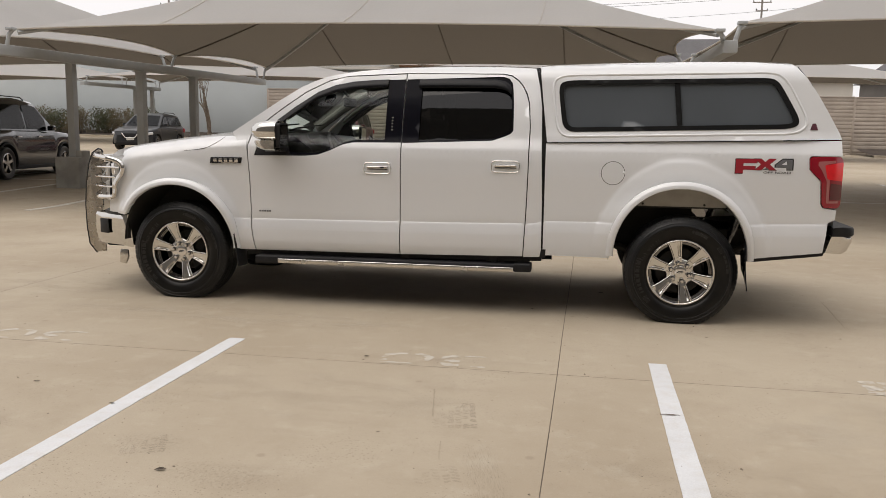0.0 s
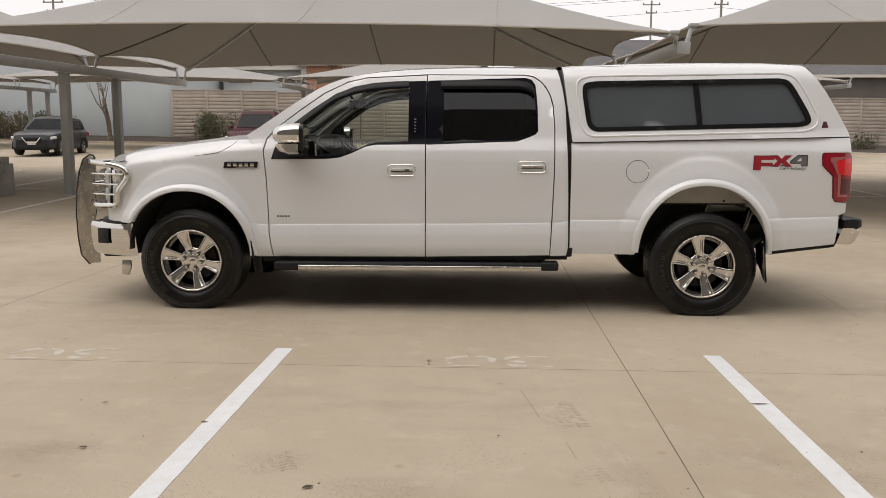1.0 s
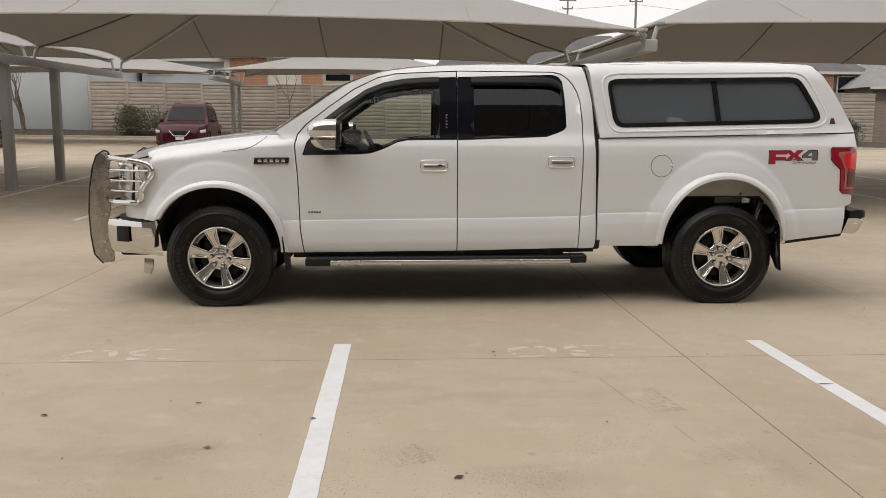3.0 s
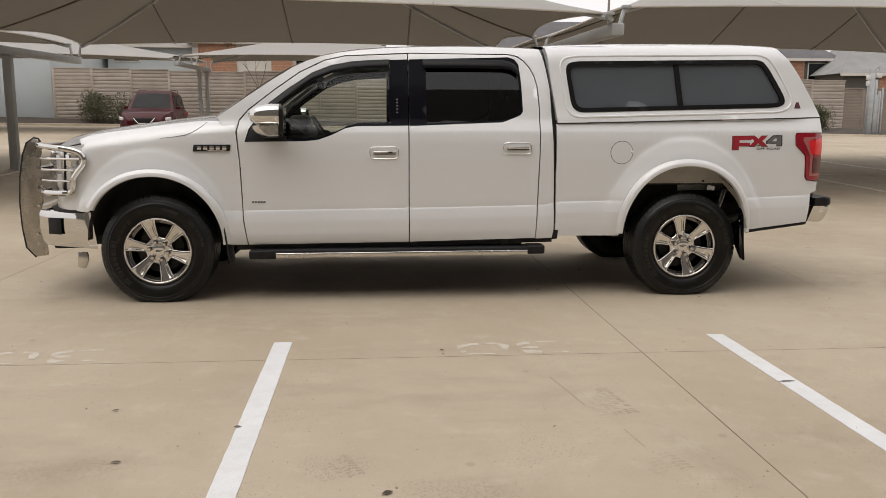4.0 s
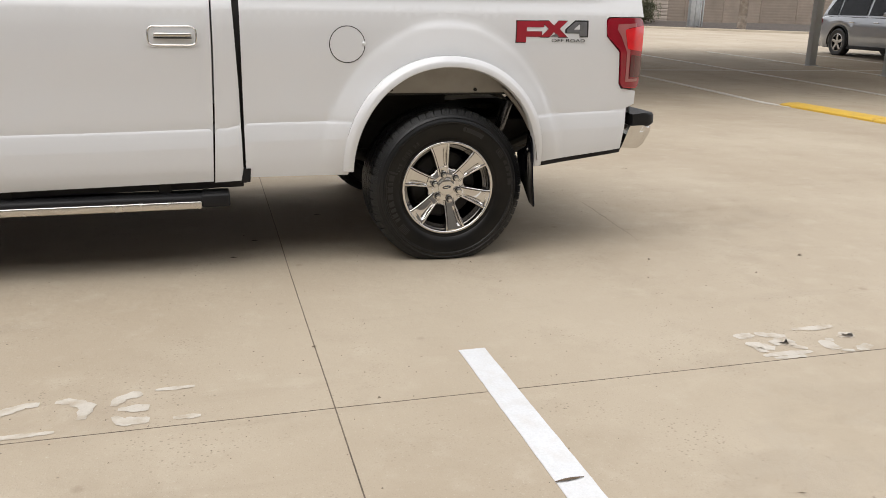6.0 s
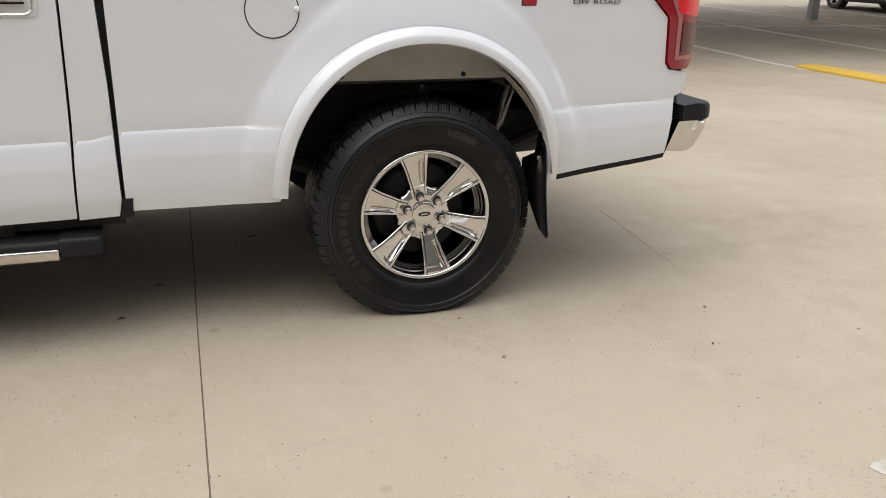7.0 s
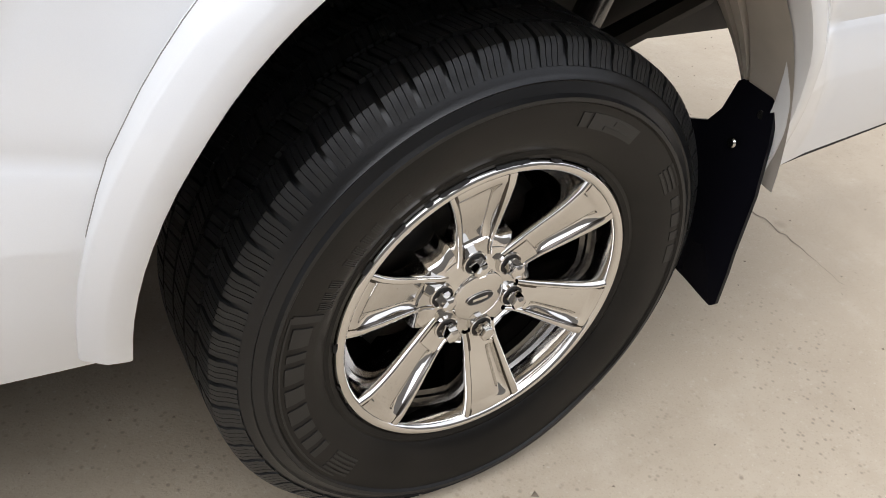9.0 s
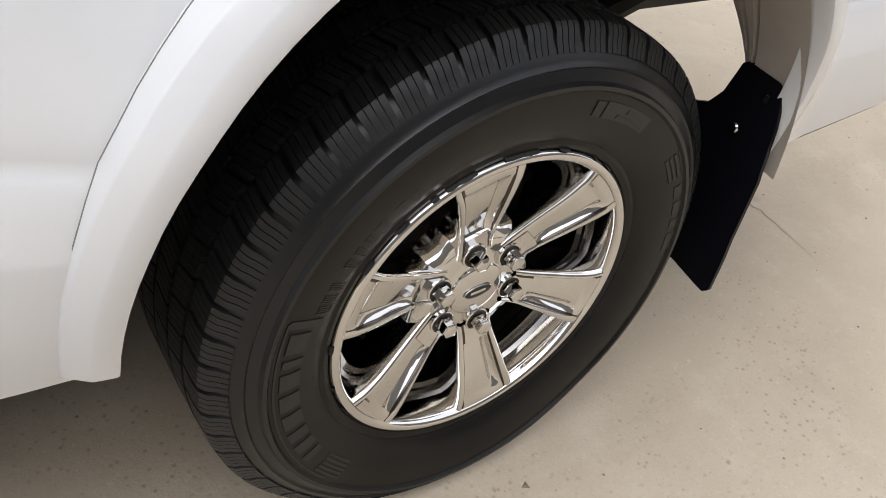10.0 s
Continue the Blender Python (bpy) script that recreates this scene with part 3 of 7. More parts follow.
fence_run("fence_north", -19.7, 26.5, 40.8, 2.04, 2.98, 1, M_FENCE, "tan cast concrete fence with plank relief")
fence_run("fence_gate_side", 26.6, 62.0, 46.0, 2.9, 2.75, 0, M_FENCE2, "brown plank fence beyond the entry drive", 0.2)

# ---- grey building by the west side ----
M_STUCCO = mat("grey_stucco", (0.47, 0.51, 0.52), 0.8, vary=0.05, scale=0.5, fine=0.03, fine_scale=30, bump=0.25, bump_scale=70)
M_ROOFMETAL = mat("white_parapet", (0.60, 0.59, 0.57), 0.6, vary=0.05, scale=0.7)


def grey_building():
    root = thing("office_building", "plain light grey stucco building beside the lot", "building")
    bm = bmesh.new()
    box(bm, -60, -19.95, 41.2, 60, 0.4, 7.2, 0.03)
    part("wall", bm, M_STUCCO, root)
    bm = bmesh.new()
    box(bm, -60.1, -19.85, 41.05, 60, 7.2, 7.5, 0.03)
    part("parapet", bm, M_ROOFMETAL, root)


grey_building()

# unseen plain wall added behind the camera to close the place and darken reflections
bm = bmesh.new()
box(bm, -60, 60, -20.6, -20.0, -0.1, 17.2)
tagged(part("wall_south", bm, mat("dull_brown_wall", (0.17, 0.16, 0.145), 0.8, vary=0.15, scale=0.3, fine=0.1, fine_scale=8)), "unseen plain brown wall added behind the camera", "wall", kind="structure")

# ---- pickup truck ----
truck = thing("pickup_truck", "white crew-cab pickup truck with a bed topper, parked across the aisle", "pickup truck")
MID = 1.0                                   # the truck's middle plane
SEC_Z = (0.36, 0.42, 0.46, 0.52, 0.615, 0.690, 0.699, 0.73, 0.90, 1.08, 1.20, 1.27, 1.32, 1.36, 1.50, 1.65, 1.84, 1.88, 1.93, 2.0)
SEC_Y = (0.09, 0.034, 0.008, -0.009, -0.0128, 0.0018, 0.0075, 0.004, 0.002, -0.006, -0.004, 0.006, 0.028, 0.048, 0.083, 0.131, 0.205, 0.24, 0.33, 0.5)
FRONT_X, REAR_X = -3.97, -0.02
CREASES = (0.46, 0.50, 0.52, 1.27, 1.32)
LINES = [lambda x, d=d: crease_z(x) + d for d in (-0.088, -0.080, -0.030, -0.011, -0.006, 0.002, 0.012, 0.034)]
RINGS = [(c, 0.43, r - d) for c, d in ((-4.01, 0.055), (-0.02, 0.0)) for r in (0.53, 0.555, 0.58, 0.595, 0.607, 0.618, 0.629, 0.640, 0.652, 0.67, 0.72)]


def sec(z):
    return sum(float(np.interp(z + d, SEC_Z, SEC_Y)) for d in (-0.002, 0.0, 0.002)) / 3


def bulge(x, z):
    out = 0.0
    for cx, d in ((-4.01, 0.055), (REAR_X, 0.0)):
        r = math.hypot(x - cx, (z - 0.43) * 0.8) + d
        deep = float(np.interp(z, (0.48, 0.56, 0.63, 0.70, 0.765, 0.85, 0.98), (0.008, 0.020, 0.034, 0.052, 0.068, 0.064, 0.046)))
        out += deep * (0.16 * (1 - smooth(0.612, 0.650, r)) + 0.84 * (1 - smooth(0.490, 0.665, r)))
    return out


def crease_z(x):
    return float(np.interp(x, (-4.6, -3.4, -2.17, -1.63, -1.10, -1.0, -0.5, 0.54, 1.1), (0.690, 0.699, 0.708, 0.713, 0.722, 0.744, 0.749, 0.763, 0.782)))


def side(x, z):
    y = sec(z - (crease_z(x) - 0.698) * (1 - smooth(0.80, 1.0, z)) * smooth(0.45, 0.60, z)) - bulge(x, z)
    if x < -4.30:
        y += 0.62 * (-4.30 - x) ** 2 + 0.5 * max(0, -4.5 - x) ** 2
    if x > 0.90:
        y += 0.9 * (x - 0.90) ** 2
    return y


HOOD_LINE = ((-4.74, 1.155), (-4.62, 1.225), (-4.45, 1.262), (-4.20, 1.298), (-3.92, 1.335), (-3.70, 1.36), (-3.40, 1.39))


HOOD_SEAM = ((-3.61, 1.348), (-3.631, 1.322), (-3.667, 1.296), (-3.711, 1.270), (-3.755, 1.254), (-3.82, 1.243), (-3.93, 1.232))


def hood_z(x):
    return float(np.interp(x, [p[0] for p in HOOD_LINE], [p[1] for p in HOOD_LINE]))


def fender_side(x, z):
    d = hood_z(x) - z
    return side(x, min(z, 1.22)) + 0.13 * max(0.0, 1 - d / 0.12) ** 2


def arch(cx, half, base, top, n=26, p=2.3, a0=0.0, a1=180.0):
    out = []
    for i in range(n + 1):
        a = radians(lerp(a0, a1, i / n))
        c, s = math.cos(a), math.sin(a)
        out.append((cx + half * math.copysign(abs(c) ** (2 / p), c), base + (top - base) * abs(s) ** (2 / p)))
    return out


DOOR1 = [(-3.325, 0.445), (-2.135, 0.452), (-2.135, 1.852), (-2.60, 1.832), (-2.75, 1.798), (-2.93, 1.71), (-3.12, 1.575), (-3.30, 1.435), (-3.365, 1.36), (-3.385, 1.28), (-3.365, 1.06), (-3.352, 0.64)]
DOOR2 = [(-2.127, 0.452), (-1.172, 0.470), (-1.158, 0.80), (-1.150, 1.10), (-1.148, 1.45), (-1.162, 1.62), (-1.182, 1.69), (-1.212, 1.748), (-1.252, 1.797), (-1.305, 1.834), (-1.37, 1.848), (-2.127, 1.855)]
HOLE1 = [(-3.330, 1.205), (-3.30, 1.30), (-3.17, 1.472), (-3.02, 1.584), (-2.90, 1.664), (-2.775, 1.737), (-2.667, 1.771), (-2.523, 1.797), (-2.1395, 1.811), (-2.1395, 1.320), (-2.52, 1.316), (-2.60, 1.300), (-2.70, 1.252), (-2.80, 1.217), (-2.90, 1.208)]
HOLE2 = [(-2.1225, 1.811), (-1.37, 1.831), (-1.32, 1.815), (-1.292, 1.775), (-1.283, 1.70), (-1.275, 1.60), (-1.270, 1.42), (-1.29, 1.395), (-1.335, 1.375), (-1.43, 1.342), (-2.1225, 1.317)]
PANE1 = [(-3.10, 1.240), (-3.10, 1.500), (-3.00, 1.572), (-2.88, 1.648), (-2.76, 1.715), (-2.655, 1.748), (-2.52, 1.770), (-2.262, 1.780), (-2.262, 1.338), (-2.51, 1.334), (-2.585, 1.318), (-2.68, 1.272), (-2.785, 1.235), (-2.88, 1.228)]
PANE2 = [(-2.003, 1.785), (-1.385, 1.805), (-1.34, 1.790), (-1.312, 1.755), (-1.298, 1.69), (-1.290, 1.60), (-1.285, 1.43), (-1.30, 1.408), (-1.34, 1.388), (-1.435, 1.356), (-2.003, 1.333)]
ROOFLINE = [(-3.53, 1.388), (-3.42, 1.46), (-3.28, 1.557), (-3.14, 1.652), (-2.98, 1.752), (-2.88, 1.798), (-2.78, 1.832), (-2.64, 1.862), (-2.50, 1.881), (-2.28, 1.90), (-2.05, 1.909), (-1.80, 1.914), (-1.55, 1.913), (-1.30, 1.907), (-1.12, 1.895)]
CABSIDE = ROOFLINE + [(-1.085, 1.75), (-1.062, 1.60), (-1.05, 1.30), (-1.035, 0.90), (-1.03, 0.47), (-1.165, 0.464), (-1.150, 0.80), (-1.142, 1.10), (-1.140, 1.45), (-1.154, 1.622), (-1.174, 1.694), (-1.205, 1.754), (-1.247, 1.804), (-1.301, 1.842), (-1.37, 1.856), (-2.13, 1.862), (-2.60, 1.840), (-2.753, 1.806), (-2.934, 1.718), (-3.124, 1.583), (-3.305, 1.443), (-3.373, 1.366), (-3.393, 1.28), (-3.45, 1.27)]
FENDER = [(-3.393, 1.27), (-3.40, 1.36), (-3.70, 1.354), (-3.92, 1.329), (-4.20, 1.292), (-4.45, 1.256), (-4.53, 1.225), (-4.49, 1.15), (-4.475, 1.07), (-4.525, 0.98), (-4.565, 0.89), (-4.60, 0.84), (-4.66, 0.80), (-4.67, 0.715), (-4.47, 0.70)] + arch(-3.985, 0.505, 0.45, 0.985, p=2.1, a0=150, a1=0) + [(-3.455, 0.445), (-3.333, 0.445), (-3.360, 0.64), (-3.373, 1.06)]
BEDSIDE = [(-1.018, 0.485), (-0.525, 0.482)] + arch(-0.020, 0.500, 0.49, 1.036, p=2.1, a0=180, a1=0) + [(0.495, 0.515), (0.975, 0.572), (0.99, 0.70), (1.0, 0.79), (1.05, 0.81), (1.052, 0.88), (0.955, 0.895), (0.938, 0.92), (0.925, 1.085), (0.845, 1.165), (0.842, 1.245), (0.855, 1.262), (1.07, 1.262), (1.068, 1.371), (-1.018, 1.328)]
CAPSIDE = [(-1.012, 1.337), (1.07, 1.380), (1.055, 1.42), (0.98, 1.56), (0.90, 1.70), (0.82, 1.82), (0.76, 1.90), (0.74, 1.925), (0.5, 1.937), (0.0, 1.938), (-0.5, 1.932), (-1.0, 1.915), (-1.085, 1.905), (-1.05, 1.62)]
CAPHOLE = rounded([(-0.896, 1.414), (0.725, 1.452), (0.785, 1.500), (0.640, 1.775), (0.585, 1.818), (-0.885, 1.799), (-0.945, 1.765)], 0.09, 5)
CAP_Z, CAP_Y = (1.30, 1.36, 1.42, 1.82, 1.87, 1.91, 1.945), (0.012, 0.016, 0.040, 0.140, 0.165, 0.22, 0.36)


def cap_side(x, z):
    y = sum(float(np.interp(z + d, CAP_Z, CAP_Y)) for d in (-0.02, -0.01, 0, 0.01, 0.02)) / 5
    if x > 0.70:
        y += 0.4 * (x - 0.70) ** 2
    return y


def shift(f, d):
    return lambda x, z: f(x, z) + d


for mir in (False, True):
    body = part("front_fender", skin(FENDER, [], fender_side, 0.045, 0.03, mir, creases=CREASES, lines=LINES, rings=RINGS), M_WHITE, truck, "white painted fender")
    part("cab_side", skin(CABSIDE, [], side, 0.045, 0.03, mir, creases=CREASES, lines=LINES, rings=RINGS), M_WHITE, truck, "white painted cab pillar and roof edge")
    part("bed_side", skin(BEDSIDE, [], side, 0.045, 0.03, mir, creases=CREASES, lines=LINES, rings=RINGS), M_WHITE, truck, "white painted bed side")
    part("topper_side", skin(CAPSIDE, [CAPHOLE], cap_side, 0.05, 0.03, mir), M_WHITE, truck, "white painted topper side")
    for nm, outline, hole, pane, glass in (("front_door", DOOR1, HOLE1, PANE1, M_GLASS), ("rear_door", DOOR2, HOLE2, PANE2, M_TINT)):
        door = part(nm, skin(outline, [hole], side, 0.045, 0.03, mir, creases=CREASES, lines=LINES, rings=RINGS), M_WHITE, truck, "white painted truck door")
        part("window_surround", skin(hole, [pane], shift(side, 0.008), 0.05, 0.03, mir), M_GLOSSBLACK, door, "gloss black window surround")
        g = part("pane", skin(pane, [], shift(side, 0.016), 0.08, 0.0, mir), glass, door, "tinted side glass" if nm == "rear_door" else "clear side glass")
        ex = (-2.268, -2.1352) if nm == "front_door" else (-2.1268, -1.998)
        part("pillar_cover", skin([(ex[0], 1.322), (ex[1], 1.322), (ex[1], 1.810), (ex[0], 1.80)], [], shift(side, -0.003), 0.05, 0.008, mir), M_GLOSSBLACK, door, "gloss black pillar cover")
        # inner door card below the glass
        card = [(outline[0][0] + 0.06, 0.55), (outline[1][0] - 0.04, 0.55), (outline[1][0] - 0.04, 1.30), (outline[0][0] + 0.04, 1.20)]
        part("door_card", skin(card, [], shift(side, 0.11), 0.2, 0.0, mir), M_SEAT, door)
    # topper side window
    inner = rounded([(-0.862, 1.448), (0.705, 1.485), (0.740, 1.513), (0.607, 1.762), (0.567, 1.786), (-0.865, 1.768), (-0.910, 1.737)], 0.06, 5)
    frame_ob = part("topper_window", skin(CAPHOLE, [inner], shift(cap_side, -0.004), 0.05, 0.03, mir), M_FRAME, truck, "black-framed sliding side window")
    part("pane", skin(inner, [], shift(cap_side, 0.018), 0.1, 0.0, mir), M_CAPGLASS, frame_ob, "smoked glass with its sky reflection in the colour")
    part("window_bar", skin([(-0.073, 1.468), (-0.035, 1.468), (-0.060, 1.780), (-0.098, 1.780)], [], shift(cap_side, 0.004), 0.05, 0.02, mir), M_FRAME, frame_ob)
    # raised lip around the topper's window
    bm = bmesh.new()
    big = rounded([(-0.930, 1.378), (0.755, 1.417), (0.842, 1.490), (0.690, 1.795), (0.612, 1.855), (-0.910, 1.837), (-0.990, 1.79)], 0.10, 5)
    tube(bm, [(x, (2 - cap_side(x, z) - 0.004) if mir else cap_side(x, z) + 0.004, z) for x, z in dense(big, 0.05)], 0.011, 8, closed=True)
    part("window_lip", bm, M_WHITE, frame_ob, "white moulded lip")

# seam between hood and fender
for mir in (False, True):
    bm = bmesh.new()
    tube(bm, [(x, (2 - fender_side(x, z)) if mir else fender_side(x, z), z) for x, z in HOOD_SEAM], [0.0022] * 5 + [0.0016, 0.001], 6)
    part("hood_seam", bm, M_DARK, truck, "dark hood seam")

# wheel arch flares
def flare(cx, half, base, top, a0, a1, mir, p=2.0):
    prof = ((0.054, 0.100), (0.0535, 0.032), (0.052, 0.0225), (0.050, 0.0195), (0.0305, 0.0055), (0.0270, 0.0032), (0.006, 0.0), (0.002, 0.001), (-0.002, 0.012), (-0.003, 0.035))
    bm = bmesh.new()
    rows = []
    path = arch(cx, half, base, top, 48, p, a0, a1)
    for i, (x, z) in enumerate(path):
        q0, q1 = Vector(path[max(0, i - 1)]), Vector(path[min(len(path) - 1, i + 1)])
        d = (q1 - q0).normalized()
        nrm = Vector((-d.y, d.x))
        if nrm.dot(Vector((x - cx, z - 0.5))) < 0:
            nrm = -nrm
        rows.append([])
        for out, dy in prof:
            xx, zz = x + nrm.x * out, z + nrm.y * out
            y = float(np.interp(zz, (0.46, 0.49, 0.58, 0.66, 0.77, 0.90), (-0.030, -0.036, -0.060, -0.080, -0.101, -0.110))) + dy + (0.62 * max(0, -4.30 - x) ** 2)
            rows[-1].append((xx, 2 - y if mir else y, zz))
    vs = loft(bm, rows)
    bm.faces.new(vs[0])
    bm.faces.new(vs[-1])
    ob = part("arch_flare", bm, M_WHITE, truck, "white painted wheel arch flare", angle=40)
    # thin grey line drawn for the shade where flare meets body
    bm = bmesh.new()
    joint = []
    for row in rows[2:-2]:
        x, _, z = row[1]
        y = side(x, z) + 0.0002
        joint.append((x, 2 - y if mir else y, z))
    tube(bm, joint, 0.0009, 6)
    part("flare_joint", bm, M_TRIM, ob, "thin grey line drawn for the shade at the flare edge")
    return ob


for mir in (False, True):
    flare(-0.020, 0.477, 0.488, 1.004, 180, 0, mir, 2.1)
    flare(-3.990, 0.484, 0.430, 0.936, 150, 0, mir, 2.1)

# roof, windscreen, hood, topper roof: sheets spanned from side to side
def span(name, line, depth, crown, material, label, bow=0.0, n=14, thick=0.02, lip=0.0):
    bm = bmesh.new()
    rows = []
    for i, (x, z) in enumerate(line):
        y0 = depth(x, z)
        row = []
        for k in range(n + 1):
            u = 2 * k / n - 1
            y = MID + u * (MID - y0)
            c = 1 - abs(u) ** 2.4
            row.append((x - bow * (1 - u * u), y, z + crown * c))
        rows.append(row)
    if lip:
        rows = [[(q[0][0], q[0][1], q[0][2] - lip)] + q + [(q[-1][0], q[-1][1], q[-1][2] - lip)] for q in rows]
    loft(bm, rows)
    return part(name, bm, material, truck, label, angle=45)


span("roof", ROOFLINE[6:] , side, 0.045, M_WHITE, "white painted cab roof", bow=0.0)
span("windscreen", [(x + 0.01, z - 0.004) for x, z in ROOFLINE[:7]], shift(side, 0.035), 0.01, M_GLASS, "clear windscreen", bow=0.16)
span("hood", [(-4.80, 1.06), (-4.79, 1.11), (-4.74, 1.160), (-4.62, 1.228), (-4.45, 1.266), (-4.20, 1.302), (-3.92, 1.339), (-3.70, 1.364), (-3.42, 1.393)], lambda x, z: 0.128 + max(0, -4.40 - x) * 0.30, 0.035, M_WHITE, "white painted hood", bow=0.03, lip=0.05)
span("topper_roof", [(-1.085, 1.904), (-1.0, 1.914), (-0.5, 1.931), (0.0, 1.937), (0.5, 1.936), (0.74, 1.924), (0.79, 1.90)], cap_side, 0.05, M_WHITE, "white painted topper roof")
span("topper_back", [(0.77, 1.90), (0.83, 1.81), (0.90, 1.70), (0.98, 1.56), (1.055, 1.42), (1.07, 1.36)], cap_side, 0.0, M_CAPGLASS, "smoked rear hatch glass", bow=-0.06)
span("topper_front", [(-1.085, 1.90), (-1.05, 1.62), (-1.012, 1.36)], cap_side, 0.0, M_WHITE, "white painted topper front wall")
span("cab_back", [(-1.10, 1.895), (-1.075, 1.70), (-1.06, 1.40), (-1.05, 1.0), (-1.05, 0.5)], shift(side, 0.01), 0.0, M_WHITE, "white painted cab back wall")
span("tailgate", [(1.065, 1.35), (1.075, 1.25), (1.06, 0.9), (1.04, 0.62)], shift(side, 0.05), 0.0, M_WHITE, "white painted tailgate", bow=-0.03)
bm = bmesh.new()
box(bm, -3.50, -3.36, 0.10, 1.90, 1.36, 1.40, 0.01)
part("cowl", bm, M_BLACK, truck, "black plastic cowl")
for k in (0.55, 1.25):
    bm = bmesh.new()
    tube(bm, [(-3.50, k, 1.405), (-3.44, k + 0.02, 1.43), (-3.40, k + 0.32, 1.455), (-3.36, k + 0.58, 1.47)], [0.012, 0.010, 0.008, 0.006], 6)
    part("wiper", bm, M_BLACK, truck)

# ---- wheels ----
# chrome darkened in its colour for the shade inside the wheel
M_BARREL = mat("shaded_inner_barrel", (0.20, 0.195, 0.19), 0.16, metal=1.0, vary=0.2, scale=12, second=(0.05, 0.045, 0.04), second_scale=8, second_amount=0.7)
# dark chrome that paints reflected contour lines into the spoke grooves
M_DARKCHROME = mat("contour_dark_chrome", (0.09, 0.08, 0.07), 0.22, metal=1.0, vary=0.3, scale=30)
SPOKE0 = 102.0
HUB_Z = 0.382


def polar(r, a, y):
    a = radians(a)
    return (r * math.cos(a), y, r * math.sin(a))


def sag(bm):
    """Grows the tyre to its full size and presses it flat where it stands, with a slight bulge above."""
    for v in bm.verts:
        r = math.hypot(v.co.x, v.co.z)
        k = 1 + 0.0065 * smooth(0.27, 0.39, r) / r
        v.co.x, v.co.z = v.co.x * k, v.co.z * k
        low = smooth(0.24, 0.37, -v.co.z)
        v.co.y += 0.008 * low * (-1 if v.co.y < 0.1 else 1) * smooth(0.25, 0.32, r) * (1 - smooth(0.375, 0.40, r))
        v.co.z = max(v.co.z, 0.0005 - HUB_Z)
    return bm


def tyre_mesh():
    bm = bmesh.new()
    prof = [(0.238, 0.02), (0.243, 0.000), (0.249, -0.010), (0.256, -0.013), (0.262, -0.012), (0.266, -0.016), (0.285, -0.026), (0.310, -0.031), (0.330, -0.032), (0.3350, -0.0318), (0.3380, -0.0358),
            (0.3430, -0.0358), (0.346, -0.0292), (0.358, -0.0235), (0.3605, -0.0252), (0.363, -0.022), (0.367, -0.0195), (0.378, -0.011), (0.389, -0.001), (0.3975, 0.012)]
    w = 0.245
    prof += [(0.3985, 0.03), (0.3985, w / 2)]
    full = prof + [(r, w - y) for r, y in reversed(prof[:-1])]
    lathe(bm, full, 144)
    for f in bm.faces:
        q = f.calc_center_median()
        f.material_index = int(math.hypot(q.x, q.z) > 0.3385)
    return sag(bm)


def tread_mesh():
    """Tread blocks, each cut by sipes into thin blades; shoulder blocks wrap over the edge."""
    bm = bmesh.new()
    w = 0.245
    rows = [((0.3955, 0.0455), (0.4050, 0.0455), (0.4046, 0.022), (0.4025, 0.006), (0.3955, -0.0025), (0.3850, -0.0080), (0.3745, -0.0162), (0.3720, -0.010)),
            ((0.3955, 0.0535), (0.4055, 0.0535), (0.4055, 0.0945), (0.3955, 0.0945)),
            ((0.3955, 0.1025), (0.4058, 0.1025), (0.4058, 0.1425), (0.3955, 0.1425)),
            ((0.3955, 0.1505), (0.4055, 0.1505), (0.4055, 0.1915), (0.3955, 0.1915))]
    rows.append(tuple((r, w - y) for r, y in rows[0]))
    N = 60
    pitch = 360 / N
    for ri, sect in enumerate(rows):
        for b in range(N):
            a0 = b * pitch + ri * pitch * 0.41 + random.uniform(-0.12, 0.12)
            span_a = pitch * (0.86 if ri in (0, 4) else 0.92)
            blades = 4
            for k in range(blades):
                s0 = a0 + span_a * k / blades + 0.085
                s1 = a0 + span_a * (k + 1) / blades - 0.085
                skew = (lambda y: (y - 0.02) * -22) if ri in (0, 4) else (lambda y: (y - 0.12) * 30 * (1 if ri % 2 else -1))
                fa = [bm.verts.new(polar(r, s0 + skew(y), y)) for r, y in sect]
                fb = [bm.verts.new(polar(r, s1 + skew(y), y)) for r, y in sect]
                ring_faces(bm, fa, fb)
                bm.faces.new(fa)
                bm.faces.new(fb)
    return sag(bm)


